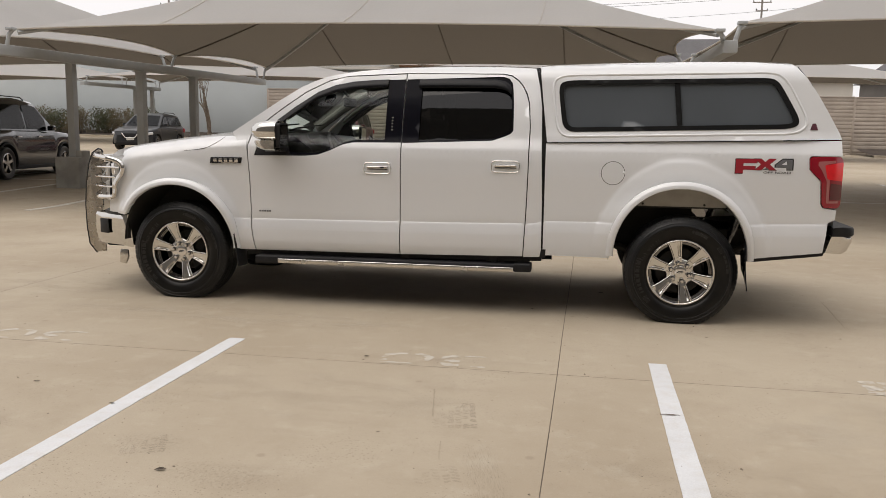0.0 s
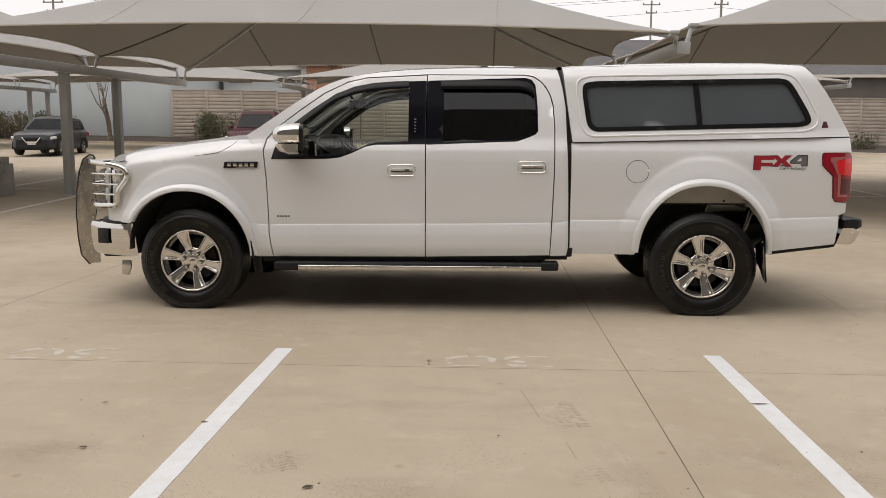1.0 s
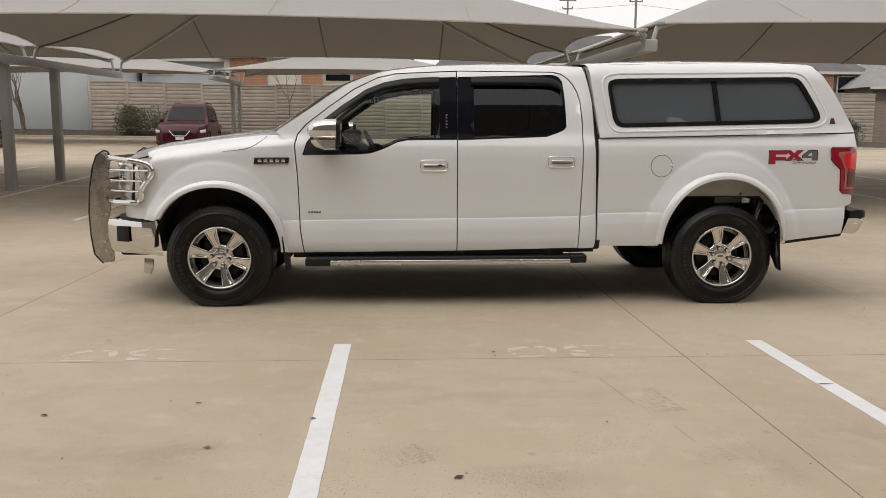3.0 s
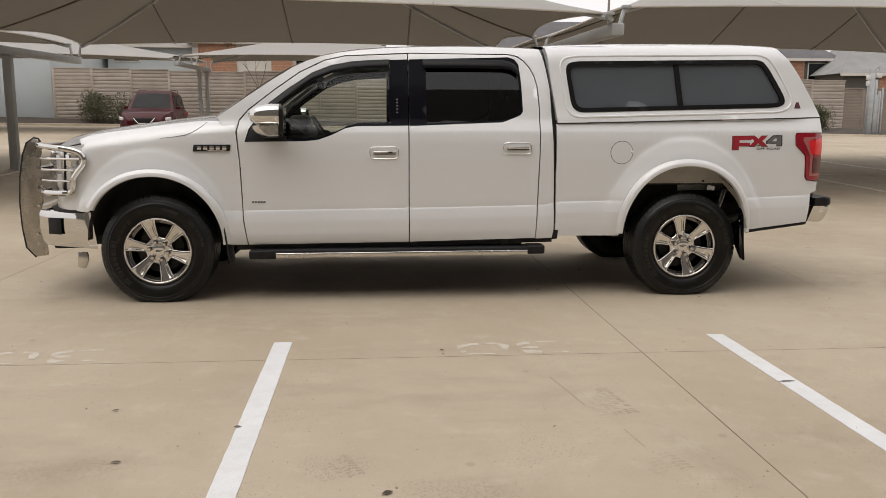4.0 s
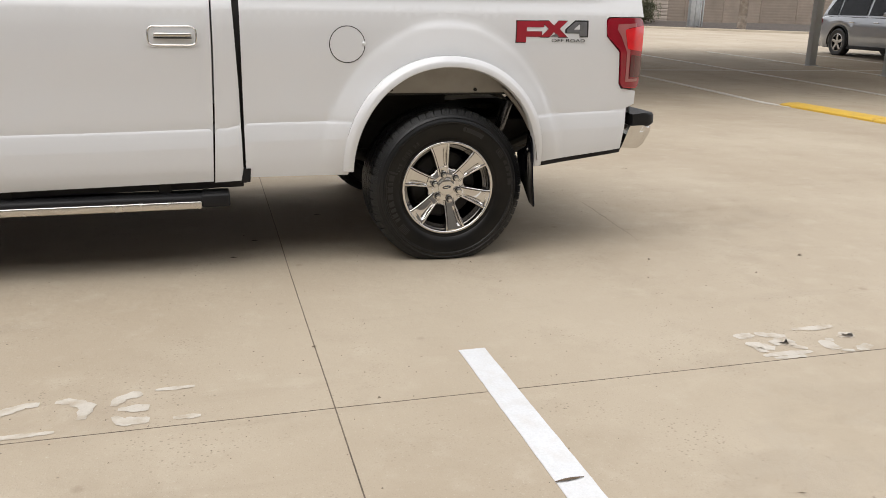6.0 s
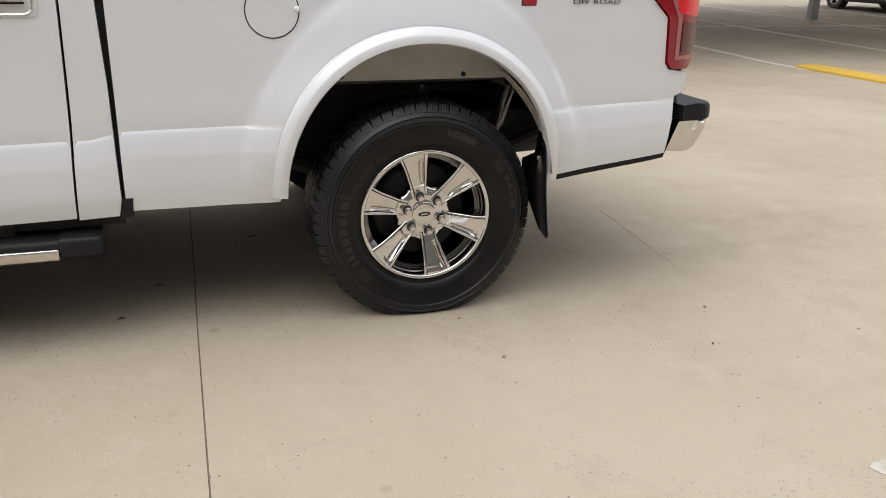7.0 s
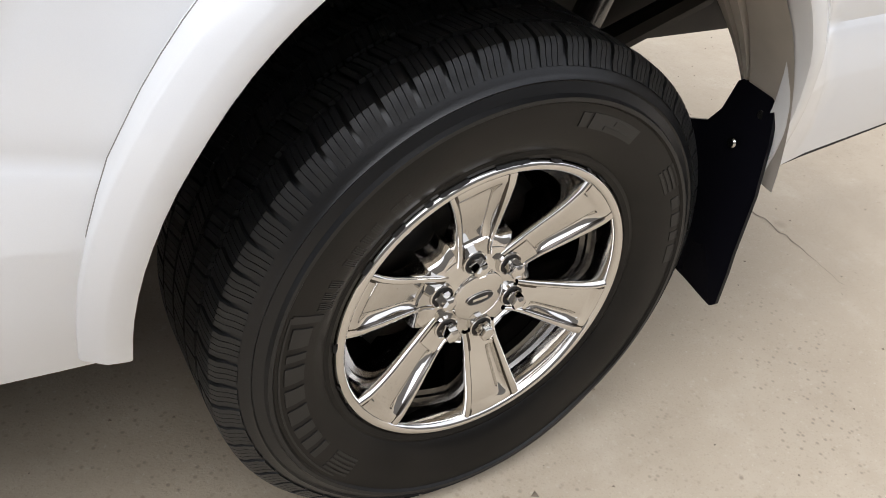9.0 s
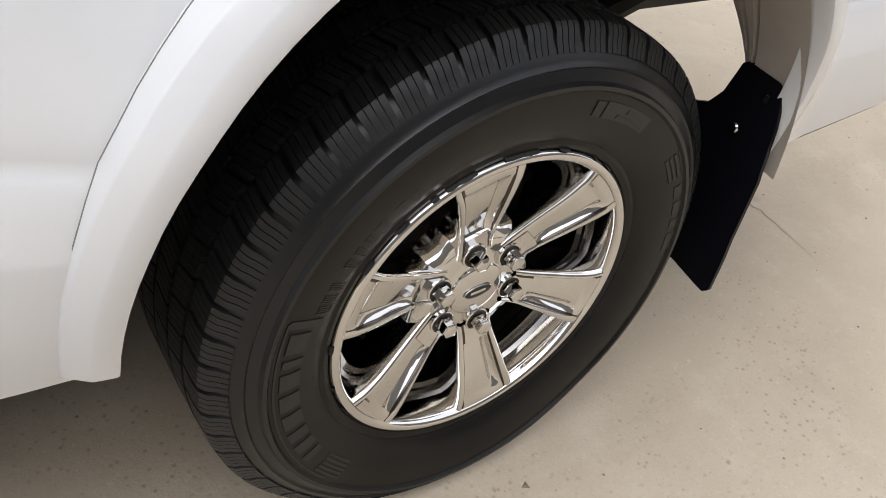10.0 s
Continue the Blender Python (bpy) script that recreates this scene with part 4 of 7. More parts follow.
def rim_mesh():
    """Six broad spokes with sunk panels, joined by a hub and an outer ring."""
    bm = bmesh.new()
    lathe(bm, [(0.2250, 0.030), (0.2270, 0.012), (0.2290, -0.004), (0.2315, -0.0115), (0.2360, -0.0150), (0.2415, -0.0150), (0.2458, -0.0115), (0.247, -0.005), (0.244, 0.012)], 144)
    lathe(bm, [(0.036, 0.018), (0.040, 0.022), (0.050, 0.0255), (0.058, 0.026), (0.082, 0.025), (0.090, 0.030), (0.094, 0.048), (0.092, 0.08)], 96)
    for k in range(6):
        c = SPOKE0 + 60 * k
        # outline of the spoke's face as (radius, half-width in metres)
        st = [(0.074, 0.030), (0.092, 0.029), (0.112, 0.031), (0.14, 0.0355), (0.17, 0.040), (0.20, 0.0455), (0.2325, 0.053)]
        face = lambda r: lerp(0.0235, -0.0105, 0.5 * smooth(0.07, 0.215, r) + 0.5 * min(1.0, max(0.0, (r - 0.08) / 0.135)))
        a = radians(c)
        u, v = Vector((math.cos(a), 0, math.sin(a))), Vector((-math.sin(a), 0, math.cos(a)))
        P = lambda r, w, y: u * math.sqrt(max(0, r * r - w * w)) + v * w + Vector((0, y, 0))
        # a step at the panel's inner and outer ends
        fine = []
        rr = [0.074, 0.090, 0.1040, 0.1090, 0.1110, 0.1140, 0.12, 0.135, 0.15, 0.165, 0.18, 0.195, 0.2080, 0.2150, 0.2210, 0.2330]
        for r in rr:
            w = float(np.interp(r, [p[0] for p in st], [p[1] for p in st]))
            on = 1.0 if 0.1095 < r < 0.2190 else 0.0
            y = face(r)
            sl = smooth(0.110, 0.128, r) * (1 - smooth(0.196, 0.217, r))
            d = 0.0046 * on
            hand = 1 if k in (1, 2, 3) else -1
            wp = w - 0.0082
            cut = ((-w - 0.007, 0.060), (-w - 0.005, 0.034), (-w - 0.0015, 0.010), (-w - 0.0003, 0.003), (-w + 0.0012, 0.0008), (-w + 0.0032, -0.0009), (-wp - 0.0020, -0.0012), (-wp - 0.0006, 0.0004), (-wp + 0.0030, d), (w * 0.16, d), (w * 0.22, d + 0.0004 * sl),
                   (w * 0.28, d + 0.002 * sl), (w * 0.38, d + 0.0085 * sl), (w * 0.47, d + 0.0100 * sl), (w * 0.58, d + 0.008 * sl), (w * 0.68, d * 0.6 + 0.002 * sl), (w * 0.745, 0.0006), (w * 0.79, -0.0010),
                   (w - 0.0032, -0.0009), (w - 0.0012, 0.0008), (w + 0.0003, 0.003), (w + 0.0015, 0.010), (w + 0.005, 0.034), (w + 0.007, 0.060))
            fine.append([P(r, hand * q, y + h) for q, h in cut])
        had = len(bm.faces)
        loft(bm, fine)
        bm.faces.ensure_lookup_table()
        # thin walls beside each panel are darkened to paint in dark reflection lines
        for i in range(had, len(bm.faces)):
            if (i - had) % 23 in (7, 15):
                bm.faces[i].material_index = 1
        # web between two spokes at the hub
        web = []
        for i in range(7):
            aa = lerp(c + 15, c + 45, i / 6)
            web.append([polar(0.078, aa, 0.026), polar(0.092 + 0.006 * abs(i - 3) / 3, aa, 0.028), polar(0.100 + 0.010 * abs(i - 3) / 3, aa, 0.038), polar(0.106 + 0.012 * abs(i - 3) / 3, aa, 0.075)])
        loft(bm, web)
    return bm


def ring_band(r0, r1, a0, a1, y, n=None, thick=0.0007):
    """A flat raised band on the sidewall between two radii and two angles."""
    bm = bmesh.new()
    n = n or max(2, int(abs(a1 - a0) / 3))
    prof_y = lambda r: float(np.interp(r, (0.266, 0.285, 0.310, 0.330, 0.3405, 0.352, 0.366), (-0.016, -0.026, -0.031, -0.032, -0.0312, -0.0268, -0.020)))
    rows = [[polar(lerp(r0, r1, k / 3), lerp(a0, a1, i / n), prof_y(lerp(r0, r1, k / 3)) - thick) for k in range(4)] for i in range(n + 1)]
    loft(bm, rows)
    e = bmesh.ops.extrude_edge_only(bm, edges=[e for e in bm.edges if len(e.link_faces) == 1])
    bmesh.ops.translate(bm, verts=[g for g in e["geom"] if isinstance(g, bmesh.types.BMVert)], vec=(0, thick + 0.001, 0))
    return bm


def build_wheel():
    bm = bmesh.new()
    lathe(bm, [(0.03, 0.090), (0.165, 0.090), (0.175, 0.098), (0.18, 0.13), (0.19, 0.17)], 64)
    wheel = part("wheel", bm, M_DARK, truck, "chrome six-spoke wheel with an all-season tyre")
    bm = bmesh.new()
    lathe(bm, [(0.244, 0.012), (0.238, 0.02), (0.2255, 0.028), (0.2225, 0.036), (0.2160, 0.038), (0.2150, 0.043), (0.2065, 0.046), (0.2055, 0.060), (0.2085, 0.064), (0.2075, 0.10), (0.199, 0.115), (0.196, 0.20), (0.165, 0.205)], 96)
    part("barrel", bm, M_BARREL, wheel, "dark inner rim barrel")
    part("tyre", tyre_mesh(), [M_SIDEWALL, M_SHOULDER], wheel, "black rubber tyre")
    part("tread", tread_mesh(), M_RUBBER, wheel, "black siped tyre tread", angle=25)
    part("rim", rim_mesh(), [M_CHROME, M_DARKCHROME], wheel, "bright chrome rim", angle=48)
    bm = bmesh.new()
    lathe(bm, [(0.0445, 0.031), (0.0445, 0.022), (0.0435, 0.0195), (0.0410, 0.0180), (0.036, 0.0170), (0.012, 0.0162), (0.0002, 0.016)], 64)
    cap = part("centre_cap", bm, M_CHROME, wheel, "chrome centre cap with a dark oval badge")
    bm = bmesh.new()
    vs = [bm.verts.new((0.0235 * math.cos(k * math.tau / 32), 0.0148, 0.0096 * math.sin(k * math.tau / 32))) for k in range(32)]
    bm.faces.new(vs)
    bmesh.ops.rotate(bm, verts=vs, cent=(0, 0, 0), matrix=Euler((0, radians(-6), 0)).to_matrix())
    part("badge", bm, M_DECALBLACK, wheel, "dark oval badge")
    bm = bmesh.new()
    tube(bm, [(0.0235 * math.cos(k * math.tau / 32), 0.0148, 0.0096 * math.sin(k * math.tau / 32)) for k in range(32)], 0.0008, 6, closed=True)
    box(bm, -0.013, 0.013, 0.0138, 0.0145, -0.0026, 0.0026, 0.0003)
    bmesh.ops.rotate(bm, verts=bm.verts[:], cent=(0, 0, 0), matrix=Euler((0, radians(-6), 0)).to_matrix())
    part("badge_edge", bm, M_CHROME, wheel)
    # flaked chrome along the rim's edge
    rng = random.Random(8)
    for k in range(16):
        a, wide = rng.uniform(48, 215), rng.uniform(2.0, 7.0)
        bm = bmesh.new()
        n = 8
        loft(bm, [[polar(0.2485, a + wide * i / n, -0.0075), polar(0.2468 - 0.0022 * math.sin(math.pi * i / n) * rng.uniform(0.5, 1.2), a + wide * i / n, -0.0142)] for i in range(n + 1)])
        part("chip", bm, M_DARK, wheel, "dark flaked spot")
    for k in range(6):
        a = SPOKE0 + 60 * k + 2
        x, _, z = polar(0.0675, a, 0)
        bm = bmesh.new()
        lathe(bm, [(0.0175, 0.0195), (0.0195, 0.0205), (0.0205, 0.027)], 24, (x, 0, z))
        part("lug_seat", bm, M_CHROME, wheel)
        # flat dark disc stands for the shade down inside the lug recess
        bm = bmesh.new()
        disc(bm, 0.0168, 0.0212, 24, (x, 0, z))
        part("lug_hole", bm, M_DARK, wheel, "flat dark disc drawn for the shade of a lug recess")
        bm = bmesh.new()
        lathe(bm, [(0.0132, 0.026), (0.0132, 0.002), (0.0118, -0.0014), (0.007, -0.0032), (0.0003, -0.0034)], 6, (x, 0, z))
        part("lug_nut", bm, M_CHROME, wheel, "chrome lug nut", angle=20)
    # raised markings on the sidewall, kept as bars
    part("marking", ring_band(0.286, 0.331, 161.5, 163.5, 0, thick=0.0012), M_RUBBERMARK, wheel, "raised rubber band")
    part("marking", ring_band(0.331, 0.334, 162, 222, 0, thick=0.0012), M_RUBBERMARK, wheel)
    for a, b in ((165, 170.5), (172.5, 174.5), (176.5, 181.5), (183.5, 188.5), (190.5, 195.5), (197.5, 201), (203, 206.5), (208.5, 211)):
        part("marking", ring_band(0.297, 0.325, a, b, 0, thick=0.0014), M_RUBBERMARK, wheel)
    for k in range(5):
        part("marking", ring_band(0.296 + 0.007 * k, 0.300 + 0.007 * k, 216, 226, 0, thick=0.0011), M_RUBBERMARK, wheel)
        part("marking", ring_band(0.312 + 0.008 * k, 0.3165 + 0.008 * k, 29, 38, 0, thick=0.0011), M_RUBBERMARK, wheel)
    for a, b in ((2, 8), (10, 13), (15, 19.5), (21.5, 25.5)):
        part("marking", ring_band(0.322, 0.348, a, b, 0, thick=0.0008), M_RUBBERMARK, wheel)
    plate = ring_band(0.305, 0.328, 56.5, 74, 0, thick=0.0008)
    part("marking", plate, M_RUBBER, wheel)
    for a, b, r0, r1 in ((58, 69, 0.308, 0.313), (60, 66, 0.317, 0.324)):
        part("marking", ring_band(r0, r1, a, b, 0, thick=0.0014), M_RUBBERMARK, wheel)
    part("marking", ring_band(0.306, 0.327, 75, 77.5, 0, thick=0.0012), M_RUBBERMARK, wheel)
    for a in (127, 130.5, 137, 140.5, 144, 147.5, 154, 157.5, 160.5):
        for j in range(4):
            part("marking", ring_band(0.276, 0.300, a - 2.4 + j * 0.62, a - 2.1 + j * 0.62, 0, n=2, thick=0.0007), M_RUBBERMARK, wheel)
    part("marking", ring_band(0.335, 0.352, 250, 262, 0, thick=0.0008), M_RUBBER, wheel)
    return wheel


wheel = build_wheel()
wheel.matrix_basis = pose(0, 0, HUB_Z)
for wx, wy, turn, spin in ((-3.983, 0, 0, -4), (0, 2 * MID, 180, 0), (-3.983, 2 * MID, 180, 25)):
    other = copy_thing(wheel, pose(wx, wy, HUB_Z, 0, 0, turn))
    for o in other.children:
        if o.name.split(".")[0] not in ("tyre", "tread"):
            o.matrix_basis = pose(0, 0, 0, 0, spin, 0) @ o.matrix_basis

# ---- fittings of the truck ----
def flat_on_side(bm, f, off=0.0):
    """Moves a mesh that was drawn at y = 0 on to the truck's side."""
    for v in bm.verts:
        v.co.y += f(v.co.x, v.co.z) + off
    return bm


# door handles: a bezel, a dark cup and a chrome grip
for hx, hz in ((-2.315, 1.122), (-1.318, 1.150)):
    bm = skin(rounded([(hx - 0.118, hz - 0.050), (hx + 0.118, hz - 0.050), (hx + 0.118, hz + 0.050), (hx - 0.118, hz + 0.050)], 0.03, 4), [], shift(side, -0.004), 0.03, 0.01)
    handle = part("door_handle", bm, M_WHITE, truck, "chrome door handle in a white bezel")
    bm = bmesh.new()
    tube(bm, [(x, side(x, z) - 0.005, z) for x, z in dense(rounded([(hx - 0.105, hz - 0.042), (hx + 0.105, hz - 0.042), (hx + 0.105, hz + 0.042), (hx - 0.105, hz + 0.042)], 0.03, 4), 0.02)], 0.0035, 6, closed=True)
    part("bezel_ring", bm, M_CHROME, handle)
    bm = bmesh.new()
    prism(bm, rounded([(hx - 0.092, hz - 0.030), (hx + 0.092, hz - 0.030), (hx + 0.092, hz + 0.028), (hx - 0.092, hz + 0.028)], 0.02, 4), -0.0105, -0.004)
    part("handle_cup", bm, M_WHITE, handle)
    bm = bmesh.new()
    box(bm, hx - 0.080, hx + 0.085, -0.034, -0.012, hz - 0.004, hz + 0.014, 0.006, 3)
    part("grip", bm, M_POLISH, handle, "chrome grip")
    # black bar put in for the shade under the grip
    bm = bmesh.new()
    box(bm, hx - 0.080, hx + 0.085, -0.0155, -0.0115, hz - 0.0125, hz - 0.007, 0.001)
    part("grip_shadow_gap", bm, M_BLACK, handle)
bm = bmesh.new()
box(bm, -2.315 + 0.028, -2.315 + 0.062, -0.036, -0.02, 1.122 - 0.001, 1.122 + 0.011, 0.003)
part("lock_cylinder", bm, M_BLACK, truck)

# fuel filler door: a flush disc in a dark gap, with a finger dent
fx, fz = -0.519, 1.116
circle = lambda r, n=40: [(fx + r * math.cos(k * math.tau / n), fz + r * math.sin(k * math.tau / n)) for k in range(n)]
bm = skin(circle(0.0875), [circle(0.0835)], shift(side, -0.0015), 0.03, 0.004)
fuel = part("fuel_door", bm, M_DARK, truck, "round white fuel door")
part("fuel_flap", skin(circle(0.0835), [], shift(side, -0.0022), 0.03, 0.004), M_WHITE, fuel)
bm = bmesh.new()
lathe(bm, [(0.0005, -0.010), (0.006, -0.009), (0.010, -0.005), (0.011, 0.0)], 16, (fx + 0.080, side(fx + 0.080, fz), fz + 0.004))
part("finger_dent", bm, M_WHITE, fuel)

# decals on the bed side: slanted block figures in red and grey, with small lettering
decal = part("decal", skin([(0.340, 1.238), (0.750, 1.240), (0.735, 1.128), (0.338, 1.128)], [[(0.3415, 1.2365), (0.7485, 1.2385), (0.7335, 1.1295), (0.3395, 1.1295)]], shift(side, 0.001), 0.05, 0.0), M_WHITE, truck, "red and grey off-road decal")
dec = lambda poly, m, off=-0.0022: part("figure", skin(poly, [], shift(side, off), 0.03, 0.0015), m, decal)
F = [(0.343, 1.132), (0.395, 1.132), (0.395, 1.160), (0.478, 1.160), (0.478, 1.186), (0.397, 1.186), (0.397, 1.206), (0.487, 1.206), (0.495, 1.236), (0.345, 1.236)]
X = [(0.475, 1.158), (0.522, 1.158), (0.546, 1.184), (0.570, 1.158), (0.622, 1.158), (0.576, 1.199), (0.620, 1.238), (0.570, 1.238), (0.546, 1.214), (0.520, 1.238), (0.473, 1.238), (0.518, 1.199)]
N4 = [(0.612, 1.178), (0.612, 1.198), (0.665, 1.240), (0.735, 1.240), (0.735, 1.160), (0.690, 1.160), (0.690, 1.178)]
N4H = [(0.655, 1.196), (0.692, 1.196), (0.692, 1.222), (0.686, 1.222)]
grow = lambda poly, k: [(lerp(sum(p[0] for p in poly) / len(poly), x, k), lerp(sum(p[1] for p in poly) / len(poly), z, k * 1.0)) for x, z in poly]
for q, m in ((F, M_DECALRED), (X, M_DECALRED)):
    dec(grow(q, 1.06), M_DECALBLACK, -0.0016)
    dec(q, m)
part("figure", skin(grow(N4, 1.05), [N4H], shift(side, -0.0016), 0.03, 0.0015), M_DECALBLACK, decal)
part("figure", skin(grow(N4, 0.90), [grow(N4H, 1.15)], shift(side, -0.0024), 0.03, 0.0015), M_DECALGREY, decal)
dec([(0.522, 1.160), (0.560, 1.176), (0.575, 1.160)], M_DECALGREY, -0.003)
letters("OFF ROAD", 0.030, pose(0.628, side(0.62, 1.14) - 0.003, 1.1405, 90, 0, 0) @ Matrix.Diagonal((1.30, 0.75, 1, 1)), M_DECALBLACK, decal, "lettering", "small black lettering", 0.0006)

# fender badge and small door badge, kept as bars
bm = flat_on_side(bmesh.new(), side)
prism(bm, [(-3.700, 1.137), (-3.437, 1.140), (-3.430, 1.186), (-3.692, 1.186)], -0.012, 0.004, 0.002)
flat_on_side(bm, lambda x, z: fender_side(-3.56, 1.16))
badge = part("fender_badge", bm, M_BLACK, truck, "dark badge plate with chrome bars")
by = fender_side(-3.56, 1.16)
for k in range(5):
    bm = bmesh.new()
    x = -3.668 + k * 0.045
    box(bm, x, x + 0.030, by - 0.0155, by - 0.0115, 1.150, 1.178, 0.0015)
    box(bm, x + 0.008, x + 0.022, by - 0.0165, by - 0.0150, 1.159, 1.169, 0.0008)
    part("badge_bar", bm, M_CHROME, badge)
bm = bmesh.new()
box(bm, -3.60, -3.46, by - 0.015, by - 0.0115, 1.1425, 1.1475, 0.001)
part("badge_bar", bm, M_CHROME, badge)
bm = bmesh.new()
y0 = side(-3.24, 0.76)
for k in range(5):
    box(bm, -3.292 + k * 0.021, -3.276 + k * 0.021, y0 - 0.004, y0 + 0.002, 0.757, 0.770, 0.001)
part("door_badge", bm, M_DECALGREY, truck, "small grey badge bars on the door")

M_MAROON = mat("maroon_print", (0.075, 0.012, 0.022), 0.4, vary=0.4, scale=40)
# sticker on the topper
bm = skin([(0.845, 1.445), (0.900, 1.445), (0.885, 1.492), (0.862, 1.492)], [], shift(cap_side, -0.002), 0.03, 0.002)
part("sticker", bm, M_MAROON, truck, "small dark maroon sticker")
# door keypad on the black pillar
bm = bmesh.new()
for k in range(5):
    z = 1.405 + k * 0.024
    box(bm, -2.222, -2.208, side(-2.215, z) - 0.001, side(-2.215, z) + 0.01, z, z + 0.016, 0.001)
part("keypad", bm, M_TRIM, truck, "vertical row of grey keypad buttons")

# smoked rain visors over the side windows
def visor(pts, drop, mir):
    bm = bmesh.new()
    rows = []
    for i, (x, z) in enumerate(pts):
        y = side(x, z)
        rows.append([])
        for d, o in ((0.012, 0.002), (0.006, -0.012), (-0.4 * drop, -0.026), (-0.8 * drop, -0.029), (-drop, -0.022), (-drop, -0.019), (-0.7 * drop, -0.024), (0.0, -0.006)):
            yy = side(x, z + d) + o
            rows[-1].append((x, 2 - yy if mir else yy, z + d))
    loft(bm, rows, closed=True)
    bmesh.ops.holes_fill(bm, edges=[e for e in bm.edges if len(e.link_faces) == 1])
    part("rain_visor", bm, M_SMOKE, truck, "smoked plastic rain visor", angle=50)


for mir in (False, True):
    visor([(-3.24, 1.385), (-3.17, 1.468), (-3.02, 1.582), (-2.84, 1.702), (-2.70, 1.756), (-2.55, 1.784), (-2.40, 1.795), (-2.27, 1.800)], 0.052, mir)
    visor([(-2.02, 1.802), (-1.80, 1.803), (-1.60, 1.802), (-1.42, 1.800), (-1.355, 1.788), (-1.315, 1.765), (-1.30, 1.735)], 0.058, mir)

# door mirrors
def door_mirror(mir):
    f = lambda p: (p[0], 2 - p[1] if mir else p[1], p[2])
    bm = bmesh.new()
    rows = []
    for k, (dx, sc) in enumerate(((-0.172, 0.12), (-0.166, 0.36), (-0.148, 0.60), (-0.115, 0.80), (-0.07, 0.93), (-0.02, 0.99), (0.03, 1.0), (0.05, 0.97))):
        row = []
        for a in range(20):
            t = a * math.tau / 20
            c, s = math.cos(t), math.sin(t)
            row.append(f((-3.10 + dx, -0.150 + 0.118 * sc * math.copysign(abs(c) ** 0.72, c), 1.392 + 0.082 * sc * math.copysign(abs(s) ** 0.72, s) + 0.004 * sc)))
        rows.append(row)
    loft(bm, rows, closed=True)
    bmesh.ops.holes_fill(bm, edges=[e for e in bm.edges if len(e.link_faces) == 1])
    ob = part("door_mirror", bm, M_CHROME, truck, "chrome-capped door mirror", angle=50)
    bm = bmesh.new()
    rows = []
    for dx, z0, z1, w in ((-0.140, 1.300, 1.322, 0.05), (-0.105, 1.270, 1.325, 0.09), (-0.03, 1.248, 1.325, 0.118), (0.045, 1.250, 1.325, 0.118)):
        rows.append([f((-3.10 + dx, -0.150 + sx * w, z)) for sx, z in ((-1, z0 + 0.012), (-0.8, z0), (1.3, z0 - 0.005), (1.5, z0 + 0.02), (1, z1), (-1, z1))])
    loft(bm, rows, closed=True)
    bmesh.ops.holes_fill(bm, edges=[e for e in bm.edges if len(e.link_faces) == 1])
    part("mirror_foot", bm, M_POLISH, ob, "satin silver lower mirror shell")
    bm = bmesh.new()
    prism(bm, rounded([(-0.245, 1.27), (-0.055, 1.27), (-0.045, 1.46), (-0.245, 1.455)], 0.03, 4), -3.049, -3.022, axis="x")
    if mir:
        for v in bm.verts:
            v.co.y = 2 - v.co.y
    part("mirror_rim", bm, M_BLACK, ob)
    bm = bmesh.new()
    prism(bm, rounded([(-0.232, 1.285), (-0.068, 1.285), (-0.060, 1.448), (-0.232, 1.443)], 0.025, 4), -3.0215, -3.0200, axis="x")
    if mir:
        for v in bm.verts:
            v.co.y = 2 - v.co.y
    part("mirror_glass", bm, M_CHROME, ob, "mirror glass")
    bm = bmesh.new()
    tri = [(-3.322, 1.207), (-3.02, 1.207), (-3.06, 1.29), (-3.095, 1.505), (-3.17, 1.462), (-3.285, 1.32)]
    bm = skin(tri, [], shift(side, -0.004), 0.06, 0.01, mir)
    part("sail_panel", bm, M_BLACK, ob, "black sail panel")
    bm = bmesh.new()
    box(bm, -3.19, -3.05, *((2 - 0.05, 2 + 0.14) if mir else (-0.14, 0.05)), 1.238, 1.275, 0.012)
    part("mirror_arm", bm, M_BLACK, ob)


door_mirror(False)
door_mirror(True)

